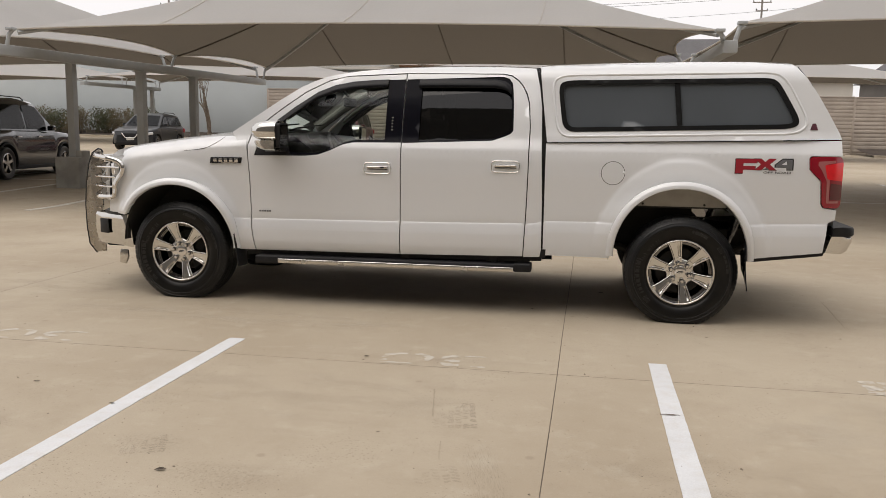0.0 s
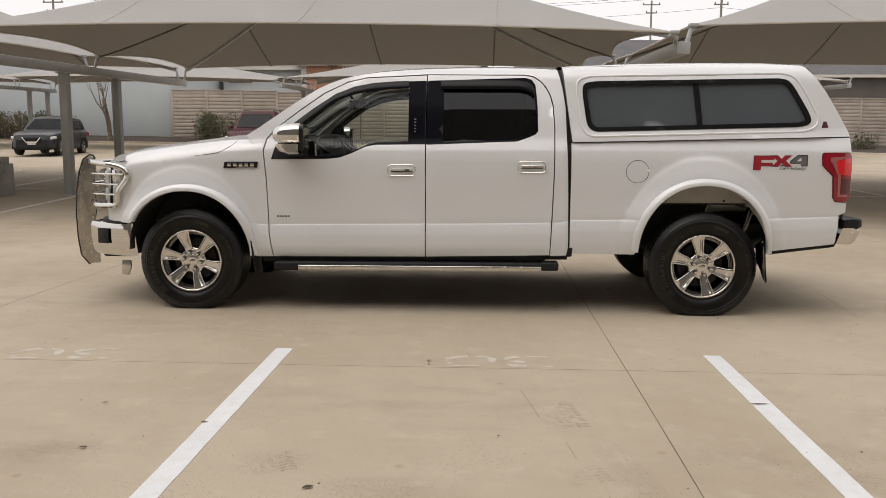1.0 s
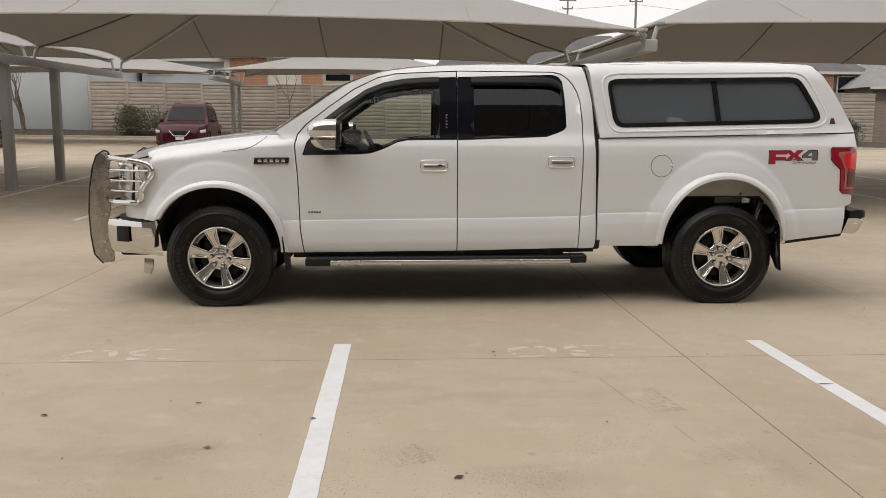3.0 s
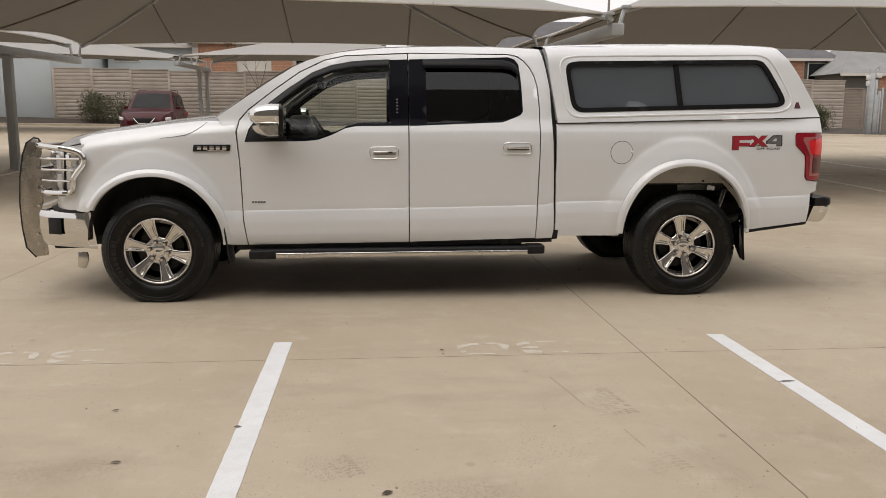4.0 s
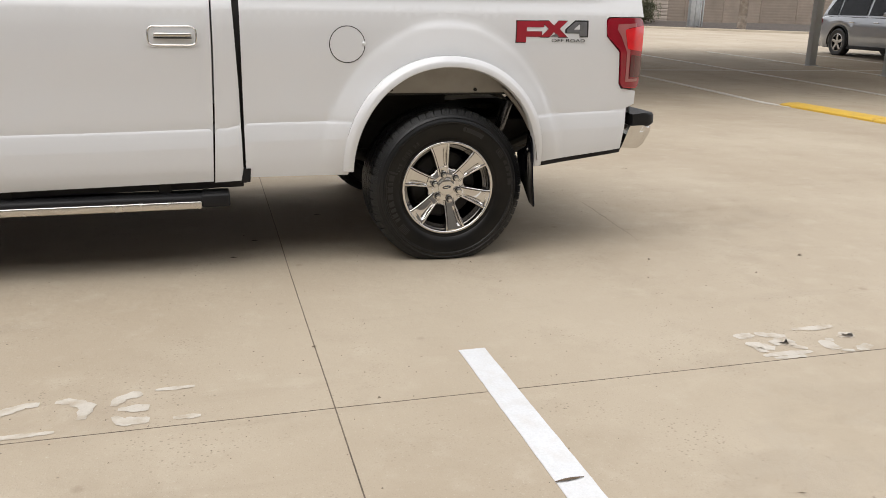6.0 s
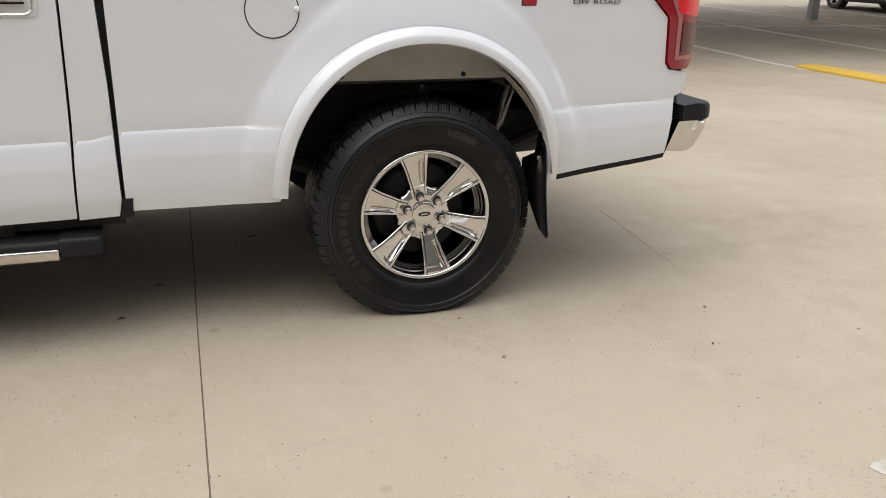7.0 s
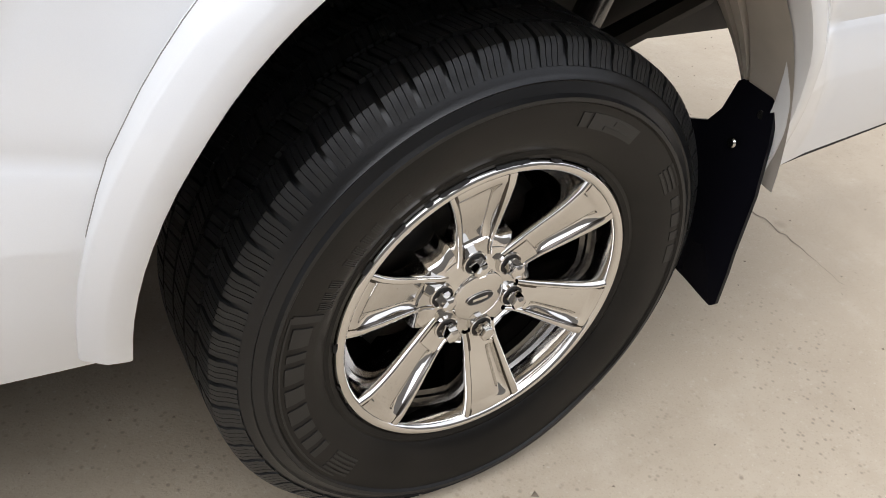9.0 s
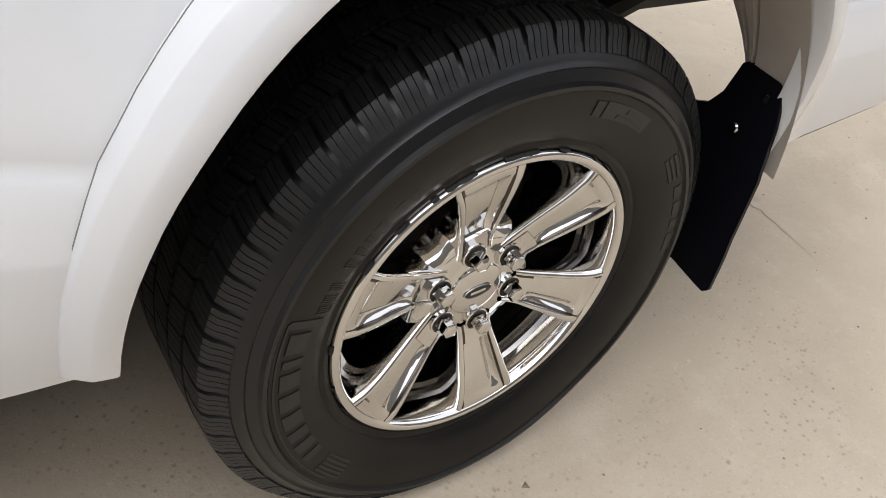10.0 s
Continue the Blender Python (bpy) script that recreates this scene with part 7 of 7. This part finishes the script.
bare_tree(-8.6, 39.5, 4.6, "thin young tree with sparse dry leaves", 0.5, 12, 1700, 0.045, 0.45, 3)
bare_tree(25.5, 34.0, 6.6, "bare street tree with a pale forked trunk", 0.34, 21, 120, 0.24, 0.36, 2)

# ---- entry gate hardware ----
M_GALV = mat("galvanised_steel", (0.46, 0.48, 0.49), 0.4, metal=0.6, vary=0.12, scale=6)
gate = thing("gate_mast", "pale galvanised steel gate mast with fittings on top", "gate post")
gx, gy = 22.95, 34.7
gz = ground_z(gx, gy) + 0.1
for dx, w, h in ((0.0, 0.13, 3.0), (0.25, 0.07, 2.75), (0.50, 0.05, 2.2), (0.66, 0.04, 2.35)):
    bm = bmesh.new()
    box(bm, gx + dx - w, gx + dx + w, gy - w, gy + w, gz - 0.1, gz + h, 0.012)
    part("mast_post", bm, M_GALV, gate)
bm = bmesh.new()
box(bm, gx + 0.22, gx + 0.52, gy - 0.03, gy + 0.03, gz + 0.05, gz + 2.0, 0.01)
part("mast_plate", bm, M_GALV, gate, "flat grey steel plate")
bm = bmesh.new()
tube(bm, [(gx, gy, gz + 2.9), (gx - 0.12, gy, gz + 3.0), (gx - 0.12, gy, gz + 3.3)], 0.035, 8)
tube(bm, [(gx + 0.18, gy, gz + 2.7), (gx + 0.18, gy, gz + 3.3), (gx + 0.28, gy, gz + 3.42), (gx + 0.38, gy, gz + 3.3), (gx + 0.38, gy, gz + 3.05)], 0.03, 8)
part("mast_pipe", bm, M_GALV, gate)
for dx, z in ((-0.13, 2.75), (0.36, 2.85), (-0.12, 2.45)):
    bm = bmesh.new()
    box(bm, gx + dx - 0.13, gx + dx + 0.13, gy - 0.12, gy + 0.08, gz + z, gz + z + 0.22, 0.02)
    part("camera_box", bm, M_ROOFMETAL, gate, "pale box fitting")
# flat-topped sign post beside the silver car
sp = thing("sign_post", "small pale sign on a thin post", "sign post")
sx, sy = 20.3, 22.0
bm = bmesh.new()
tube(bm, [(sx, sy, ground_z(sx, sy) - 0.05), (sx, sy, ground_z(sx, sy) + 1.55)], 0.025, 8)
part("post", bm, M_GALV, sp)
bm = bmesh.new()
box(bm, sx - 0.065, sx + 0.065, sy - 0.04, sy - 0.022, ground_z(sx, sy) + 1.2, ground_z(sx, sy) + 1.72, 0.006)
part("sign_plate", bm, M_ROOFMETAL, sp, "blank pale sign plate")

M_GREYCON = mat("grey_concrete", (0.36, 0.35, 0.325), 0.9, vary=0.15, scale=2.0, fine=0.1, fine_scale=50, second=(0.20, 0.195, 0.18), second_scale=3, second_amount=0.5, bump=0.4)
# concrete-footed post of the next roof to the west
pp = thing("footed_post", "grey steel post on a concrete pedestal", "post")
px_, py_ = -11.79, 10.15
g0 = ground_z(px_, py_)
bm = bmesh.new()
box(bm, px_ - 0.29, px_ + 0.29, py_ - 0.29, py_ + 0.29, g0 - 0.05, g0 + 0.66, 0.03)
part("pedestal", bm, M_GREYCON, pp, "square concrete pedestal")
bm = bmesh.new()
box(bm, px_ - 0.085, px_ + 0.085, py_ - 0.085, py_ + 0.085, g0 + 0.62, g0 + 2.72, 0.015)
part("post", bm, M_STEEL, pp)
bm = bmesh.new()
box(bm, px_ + 0.12, px_ + 0.28, py_ - 0.15, py_ + 0.15, g0 + 0.64, g0 + 0.80, 0.02)
part("footing_block", bm, M_GREYCON, pp)

# ---- houses behind the fence ----
M_BRICK = mat("orange_brick", (0.44, 0.23, 0.14), 0.85, vary=0.12, scale=2.0, second=(0.30, 0.14, 0.085), second_scale=6, second_amount=0.7, fine=0.12, fine_scale=25)
M_MORTAR = mat("mortar", (0.50, 0.44, 0.37), 0.9, vary=0.1, scale=3)
M_SHINGLE = mat("grey_shingle", (0.115, 0.112, 0.115), 0.9, vary=0.15, scale=1.2, fine=0.2, fine_scale=14)
M_SHINGLE2 = mat("pale_shingle", (0.24, 0.24, 0.235), 0.9, vary=0.12, scale=1.2, fine=0.15, fine_scale=14)
M_SIDING = mat("dark_siding", (0.10, 0.09, 0.08), 0.8, vary=0.1, scale=1.0)
M_TRIMW = mat("pale_trim", (0.56, 0.53, 0.48), 0.7, vary=0.06, scale=1.0)


def house(x0, x1, y0, y1, eave, ridge, wall, roofm, label, piers=(), windows=(), hip=2.5):
    root = thing("house", label, "house", "houses beyond the fence")
    z0 = 0.5
    bm = bmesh.new()
    box(bm, x0, x1, y0, y1, z0, eave, 0.02)
    part("wall", bm, wall, root)
    o = 0.45
    ym = (y0 + y1) / 2
    bm = bmesh.new()
    a = [bm.verts.new(p) for p in ((x0 - o, y0 - o, eave - 0.1), (x1 + o, y0 - o, eave - 0.1), (x1 + o, y1 + o, eave - 0.1), (x0 - o, y1 + o, eave - 0.1))]
    b = [bm.verts.new(p) for p in ((x0 + hip, ym, ridge), (x1 - hip, ym, ridge))]
    for q in ((a[0], a[1], b[1], b[0]), (a[1], a[2], b[1]), (a[2], a[3], b[0], b[1]), (a[3], a[0], b[0]), (a[3], a[2], a[1], a[0])):
        bm.faces.new(q)
    part("roof", bm, roofm, root, "shingle roof")
    bm = bmesh.new()
    box(bm, x0 - o - 0.02, x1 + o + 0.02, y0 - o - 0.05, y0 - o + 0.02, eave - 0.28, eave - 0.08)
    part("fascia", bm, M_TRIMW, root)
    for xa, xb in piers:
        bm = bmesh.new()
        box(bm, xa, xb, y0 - 0.12, y0 - 0.004, z0, eave - 0.12)
        pier = part("brick_facing", bm, M_MORTAR, root, "orange brick facing")
        rows = int((eave - 3.2) / 0.10)
        bm = bmesh.new()
        for r in range(rows):
            z = 3.2 + r * 0.10
            n = max(1, int((xb - xa) / 0.30))
            for k in range(n + 1):
                xs = xa + (k - 0.5 * (r % 2)) * 0.30
                xl, xr = max(xa, xs) + 0.008, min(xb, xs + 0.30) - 0.008
                if xr - xl > 0.04:
                    d = random.uniform(0.0, 0.012)
                    box(bm, xl, xr, y0 - 0.138 - d, y0 - 0.118, z + 0.008, z + 0.092)
        part("bricks", bm, M_BRICK, root)["kind"] = "stuff"
    for xa, xb, za, zb in windows:
        bm = bmesh.new()
        box(bm, xa - 0.08, xb + 0.08, y0 - 0.06, y0 - 0.004, za - 0.08, zb + 0.08, 0.01)
        w = part("window", bm, M_TRIMW, root, "window in a pale frame")
        bm = bmesh.new()
        box(bm, xa, xb, y0 - 0.075, y0 - 0.062, za, zb)
        part("pane", bm, M_CARGLASS, w, "dark pane")
    return root


house(20.5, 33.0, 56, 66, 6.05, 9.0, M_SIDING, M_SHINGLE, "house with brick facing and a dark shingle roof", ((28.3, 30.6),), ((31.0, 32.4, 4.4, 5.6),))
house(31.5, 52.0, 52, 61, 4.75, 7.6, M_SIDING, M_SHINGLE2, "low house with orange brick and a pale shingle roof", ((34.2, 36.2), (38.6, 44.0)), ((36.6, 38.0, 3.4, 4.4),), 3.5)
house(-19.6, -14.2, 50, 57, 6.1, 8.0, M_STUCCO, M_SHINGLE2, "pale house with a dark window", (), ((-19.2, -17.6, 5.0, 5.7),))
house(-14.0, -2.0, 49, 58, 6.3, 9.0, M_TRIMW, M_SHINGLE, "brick house behind the fence", ((-13.6, -11.2), (-9.0, -7.6), (-5.6, -3.0)), ((-7.4, -5.8, 4.6, 5.6),))
house(0.0, 16.0, 52, 62, 5.6, 8.6, M_TRIMW, M_SHINGLE, "low brick house with a grey roof", ((1.0, 6.0),), ((7.0, 8.5, 4.2, 5.2),))
house(53.0, 75.0, 58, 68, 5.0, 8.0, M_TRIMW, M_SHINGLE2, "far house with a pale roof", ((55.0, 60.0),), ())
for i, (tx, ty, h) in enumerate(((44.5, 49.2, 5.2), (57.0, 50.0, 6.0))):
    shrub(tx, ty, 2.6, h - 0.2, 60 + i, 4000, M_LEAF, "tall evergreen shrub showing over the fence")

# ---- power line ----
M_POLE = mat("weathered_pole", (0.22, 0.20, 0.18), 0.9, vary=0.2, scale=3)
for x, y, h in ((21.9, 80, 16.2), (19.2, 102, 18.6), (-48, 82, 16.0), (78, 80, 16.0)):
    pole = thing("power_pole", "weathered wooden power pole with a cross-arm", "power pole", "power poles")
    bm = bmesh.new()
    tube(bm, [(x, y, 0.8), (x, y, h)], [0.17, 0.11], 8)
    part("pole", bm, M_POLE, pole)
    for k, z in ((1.1, h - 0.5), (0.7, h - 1.5)):
        bm = bmesh.new()
        box(bm, x - k, x + k, y - 0.06, y + 0.06, z - 0.06, z + 0.06)
        part("cross_arm", bm, M_POLE, pole)
        for s in (-0.9, 0.9):
            bm = bmesh.new()
            lathe(bm, [(0.05, 0.0), (0.07, 0.05), (0.04, 0.12), (0.06, 0.17), (0.0005, 0.22)], 8, (x + s * k, y, z + 0.06), axis="z")
            part("insulator", bm, M_DARK, pole)
for k, (y, z, x0, x1) in enumerate(((79.2, 15.9, -48, 21.9), (79.2, 15.9, 21.9, 78), (80.8, 15.9, -48, 21.9), (80.8, 15.9, 21.9, 78), (80, 14.4, -48, 21.9), (80, 14.4, 21.9, 78))):
    bm = bmesh.new()
    tube(bm, [(lerp(x0, x1, t), y, z - 1.6 * 4 * t * (1 - t)) for t in np.linspace(0, 1, 13)], 0.014, 4)
    tagged(part("power_cable", bm, M_DARK), "dark overhead power cable", "cable", "power cables")

# ---- marks on the ground ----
def worn_mark(x0, y0, strokes, material, label, name="stall_number"):
    """Worn stencilled strokes, no longer readable, as broken pieces of paint."""
    root = thing(name, label, "road marking", "worn stall numbers", "structure")
    for w, pts in strokes:
        pts = [Vector((x0 + x + random.uniform(-0.012, 0.012), y0 + y + random.uniform(-0.006, 0.006))) for x, y in pts]
        path = []
        for a, b in zip(pts, pts[1:]):
            n = max(2, int((b - a).length / 0.012))
            path += [a.lerp(b, k / n) for k in range(n)]
        path.append(pts[-1])
        bm = bmesh.new()
        rows = []
        for i, p in enumerate(path):
            d = (path[min(i + 1, len(path) - 1)] - path[max(i - 1, 0)]).normalized()
            s = Vector((-d.y, d.x))
            k = w / 2 * (0.35 + 0.65 * math.sin(math.pi * (0.08 + 0.84 * i / len(path)))) * random.uniform(0.7, 1.15)
            z = ground_z(p.x, p.y) + 0.0022
            rows.append([(p.x + s.x * k, p.y + s.y * k, z), (p.x - s.x * k, p.y - s.y * k, z)])
        loft(bm, rows)
        part("stroke", bm, material, root)


STROKES = [(0.05, [(-0.32, -0.02), (-0.29, 0.05), (-0.22, 0.09), (-0.18, 0.09)]), (0.055, [(-0.14, 0.10), (-0.08, 0.09), (-0.04, 0.04), (-0.04, -0.05)]), (0.035, [(-0.29, -0.05), (-0.30, -0.09)]), (0.03, [(-0.31, -0.118), (-0.10, -0.118)]),
           (0.055, [(0.05, 0.02), (0.07, 0.08), (0.14, 0.11)]), (0.05, [(0.07, 0.0), (0.16, -0.012)]), (0.055, [(0.06, -0.05), (0.09, -0.09), (0.17, -0.10)]), (0.028, [(0.18, 0.115), (0.31, 0.12)]), (0.03, [(0.25, -0.10), (0.33, -0.10)])]
for cx in (-4.30, -1.585, 3.84, -7.01):
    worn_mark(cx, -1.415, STROKES, M_FADED, "faded white stencilled stall number on concrete")


WORN = [(0.062, [(-0.256, 0.078), (-0.214, 0.085), (-0.172, 0.092)]), (0.054, [(-0.14, 0.102), (-0.096, 0.074), (-0.042, 0.052)]), (0.069, [(-0.244, 0.016), (-0.206, -0.017), (-0.169, -0.051)]), (0.066, [(-0.248, -0.056), (-0.2, -0.051)]), (0.078, [(-0.139, -0.009), (-0.084, 0.011), (-0.078, -0.04)]), (0.034, [(-0.083, -0.047), (-0.039, -0.082)]), (0.04, [(-0.268, -0.106), (-0.164, -0.108), (-0.046, -0.112)]), (0.032, [(-0.218, -0.141), (-0.084, -0.143)]), (0.047, [(0.028, 0.106), (0.144, 0.096), (0.25, 0.107)]), (0.081, [(0.091, -0.022), (0.074, -0.068), (0.084, -0.111)]), (0.036, [(0.105, -0.017), (0.134, -0.032)]), (0.055, [(0.189, -0.011), (0.24, 0.02), (0.221, -0.019)]), (0.034, [(0.089, -0.129), (0.135, -0.148)]), (0.052, [(0.172, -0.141), (0.233, -0.106), (0.254, -0.103)])]
worn_mark(1.12, -1.415, WORN, M_FADED, "broken white stencilled stall number on concrete")


# rubbed tyre marks and damp stains
def stain_mat(name, colour, scale, cover, stretch=(1, 1, 1)):
    """A thin see-through film: dark grains where a noise runs high, gone towards the rim."""
    m = bpy.data.materials.new(name)
    m.use_nodes = True
    n, l = m.node_tree.nodes, m.node_tree.links
    b = n["Principled BSDF"]
    b.inputs["Base Color"].default_value = rgb(colour)
    b.inputs["Roughness"].default_value = 0.9
    tc = n.new("ShaderNodeTexCoord")
    mp = n.new("ShaderNodeMapping")
    mp.inputs["Scale"].default_value = stretch
    l.new(tc.outputs["Object"], mp.inputs["Vector"])
    t = n.new("ShaderNodeTexNoise")
    t.inputs["Scale"].default_value, t.inputs["Detail"].default_value = scale, 6.0
    l.new(mp.outputs[0], t.inputs["Vector"])
    g = n.new("ShaderNodeTexGradient")
    g.gradient_type = "SPHERICAL"
    l.new(tc.outputs["Object"], g.inputs["Vector"])
    r = n.new("ShaderNodeMapRange")
    r.inputs["From Min"].default_value, r.inputs["From Max"].default_value, r.inputs["To Max"].default_value = 0.45, 0.7, cover
    l.new(t.outputs["Fac"], r.inputs["Value"])
    e = n.new("ShaderNodeMapRange")
    e.inputs["From Max"].default_value = 0.5
    l.new(g.outputs["Fac"], e.inputs["Value"])
    mul = n.new("ShaderNodeMath")
    mul.operation = "MULTIPLY"
    l.new(r.outputs[0], mul.inputs[0])
    l.new(e.outputs[0], mul.inputs[1])
    l.new(mul.outputs[0], b.inputs["Alpha"])
    return m


M_SCUFF = stain_mat("tyre_scuff", (0.10, 0.085, 0.068), 9.0, 0.15, (2.5, 0.8, 1))
M_DAMP = stain_mat("damp_stain", (0.16, 0.125, 0.09), 2.6, 0.10)
M_BLEACH = stain_mat("bleached_patch", (0.55, 0.49, 0.40), 2.2, 0.25)
for i, (x, y, sx, sy, a, m, label) in enumerate(((-2.55, -3.05, 0.22, 0.16, 0, M_SCUFF, "faint rubbed tyre mark"), (-2.1, -3.3, 0.30, 0.14, 0, M_SCUFF, "faint rubbed tyre mark"),
                                      (-3.6, -3.0, 0.35, 0.14, 5, M_SCUFF, "faint rubbed tyre mark"), (-1.05, -3.1, 0.10, 0.5, 14, M_SCUFF, "faint rubbed tyre mark"), (-2.2, -2.2, 1.3, 0.5, 0, M_DAMP, "old damp stain"), (-4.2, -2.9, 1.2, 0.6, 0, M_DAMP, "old damp stain"), (0.9, -2.3, 1.0, 0.7, 20, M_BLEACH, "bleached patch"),
                                      (-3.3, -0.6, 1.6, 0.35, 0, M_BLEACH, "bleached patch"), (-0.2, -3.0, 0.8, 0.5, 0, M_DAMP, "old damp stain"), (1.9, 0.4, 0.9, 0.6, 30, M_DAMP, "old damp stain"), (-5.3, 0.2, 1.0, 0.5, 0, M_DAMP, "old damp stain"))):
    bm = bmesh.new()
    disc(bm, 1.0, 0, 40, axis="z")
    ob = part("ground_stain", bm, m, matrix=Matrix.Translation((x, y, 0.0010 + 0.00012 * i)) @ Euler((0, 0, radians(a))).to_matrix().to_4x4() @ Matrix.Diagonal((sx, sy, 1, 1)))
    tagged(ob, label + " on concrete", "stain", "stains on the ground", "structure")

def film_mat(name, colour, cover):
    m = mat(name, colour, 0.9, vary=0.3, scale=20, fine=0.3, fine_scale=160)
    m.node_tree.nodes["Principled BSDF"].inputs["Alpha"].default_value = cover
    return m


# a tread print: blocks of rubbed rubber in rows, fading to one side
PRINTS = [film_mat("rubber_film_%s" % k, (0.11, 0.095, 0.08), a) for k, a in (("strong", 0.17), ("thin", 0.11), ("faint", 0.055))]
def tread_print(x0, y0, x1, y1, rows, cols, block, seed, start=0):
    root = thing("tread_print", "rubbed tyre tread print on concrete", "stain", "tread prints", "structure")
    rng = random.Random(seed)
    a, b = Vector((x0, y0)), Vector((x1, y1))
    d = (b - a).normalized()
    s = Vector((d.y, -d.x))
    for i in range(rows):
        t = i / (rows - 1)
        for k in range(min(cols, 1 + int(cols * (0.25 + 0.9 * t)))):
            if rng.random() < 0.12 + 0.05 * k:
                continue
            p = a.lerp(b, t) + s * (k * block * 1.12 + rng.uniform(-0.003, 0.003))
            L, W = (b - a).length / rows * rng.uniform(0.30, 0.44), block * rng.uniform(0.38, 0.50)
            tilt = 0.35 * (1 if k % 2 else -1)
            vs = [p + d * (u * L + v * W * tilt) + s * v * W for u, v in ((-1, -1), (-1, 0), (-1, 1), (1, 1), (1, 0), (1, -1))]
            bm = bmesh.new()
            bm.faces.new([bm.verts.new((q.x + rng.uniform(-0.003, 0.003), q.y + rng.uniform(-0.003, 0.003), 0.0030)) for q in vs])
            part("print_block", bm, PRINTS[min(2, start + int(k / 2 + (1 - t) * 1.2))], root)


tread_print(-1.235, -2.20, -1.177, -2.545, 17, 6, 0.032, 3)
tread_print(-2.52, -2.95, -2.45, -3.12, 8, 5, 0.034, 5, 1)
tread_print(-1.20, -3.02, -1.16, -3.16, 6, 5, 0.034, 6, 1)
for (xa, ya), (xb, yb) in (((-1.467, -2.003), (-1.395, -2.435)), ((-1.30, -2.75), (-1.27, -2.95))):
    ground_strip("scrape", xa, ya, xb, yb, 0.005, PRINTS[1], "thin dark scrape on concrete", lift=0.0032, ragged=0.002, step=0.03, group="scrapes")

# crack behind the rear wheel
rng = random.Random(4)
def crack(pts, w=0.004):
    bm = bmesh.new()
    path = []
    for i in range(len(pts) - 1):
        a, b = Vector(pts[i]), Vector(pts[i + 1])
        n = max(2, int((b - a).length / 0.025))
        for k in range(n):
            p = a.lerp(b, k / n)
            path.append((p.x + rng.uniform(-0.008, 0.008), p.y + rng.uniform(-0.008, 0.008)))
    rows = []
    for i, (x, y) in enumerate(path):
        k = w * rng.uniform(0.2, 0.7) * math.sin(math.pi * min(1, max(0.05, i / len(path))))
        rows.append([(x - k, y, ground_z(x, y) + 0.0012), (x + k, y, ground_z(x, y) + 0.0012)])
    loft(bm, rows)
    tagged(part("crack", bm, M_JOINT), "thin dark crack in the concrete", "crack", kind="structure")


crack([(1.31, 1.35), (1.29, 1.05), (1.27, 0.76), (1.24, 0.48), (1.22, 0.24), (1.19, 0.05)], 0.0055)

# fallen leaves, twigs and grit
M_DEADLEAF = mat("dead_leaf", (0.075, 0.050, 0.030), 0.8, vary=0.3, scale=30, per_object=0.4)
def dead_leaf(x, y, size, turn, broad=0.24):
    bm = bmesh.new()
    rows = []
    for i in range(7):
        t = i / 6
        w = size * broad * math.sin(math.pi * (0.06 + 0.9 * t)) * rng.uniform(0.8, 1.1)
        u = lerp(-size, size, t) * 0.5
        rows.append([(u, -w, 0.25 * w + 0.004), (u, 0, 0.002 + 0.004 * math.sin(3 * t)), (u, w, 0.35 * w + 0.004)])
    loft(bm, rows)
    ob = part("dead_leaf", bm, M_DEADLEAF, matrix=pose(x, y, ground_z(x, y) + 0.002, 0, 0, turn))
    tagged(ob, "small curled brown leaf on concrete" if broad > 0.1 else "narrow dry brown leaf lying on concrete", "leaf", "fallen leaves")


for x, y, s, a in ((-0.250, -2.16, 0.150, 4), (-2.00, -1.446, 0.05, 35), (1.95, -0.358, 0.055, 20), (0.355, -2.378, 0.045, 170), (-2.58, -0.775, 0.035, 80), (-0.833, -1.053, 0.035, 10), (-0.97, 0.515, 0.055, 0), (-1.095, 0.208, 0.055, 4), (2.2, 2.18, 0.07, 140), (-0.55, 1.05, 0.07, 8), (-3.6, -2.35, 0.05, 20), (-3.42, -2.95, 0.06, 10), (-2.35, -3.3, 0.075, 30), (-3.0, -2.6, 0.05, 5), (-4.3, -2.5, 0.06, 160), (-1.6, -2.7, 0.03, 40), (0.9, -0.55, 0.03, 60), (0.15, -0.45, 0.03, 15), (-4.9, -2.0, 0.05, 100)):
    dead_leaf(x, y, s * 0.62, a, 0.06 if s > 0.08 or s == 0.045 else 0.24)
# a scatter of grit and bits too small to count
verts, faces = [], []
for _ in range(2600):
    x, y = rng.uniform(-6.5, 3.5), rng.uniform(-5.5, 1.5)
    s = rng.uniform(0.0015, 0.0045) * (2.2 if rng.random() < 0.03 else 1)
    z = ground_z(x, y)
    k = len(verts)
    a = rng.uniform(0, 6.28)
    verts += [(x + s * math.cos(a), y + s * math.sin(a), z), (x + s * math.cos(a + 2.1), y + s * math.sin(a + 2.1), z), (x + s * math.cos(a + 4.2), y + s * math.sin(a + 4.2), z), (x, y, z + s * 0.8)]
    faces += [(k, k + 1, k + 3), (k + 1, k + 2, k + 3), (k + 2, k, k + 3)]
me = bpy.data.meshes.new("grit")
me.from_pydata(verts, [], faces)
me.materials.append(mat("grit", (0.20, 0.16, 0.12), 0.9, vary=0.4, scale=40))
tagged(new("grit", me), "loose grit scattered on the concrete", "grit", kind="stuff")
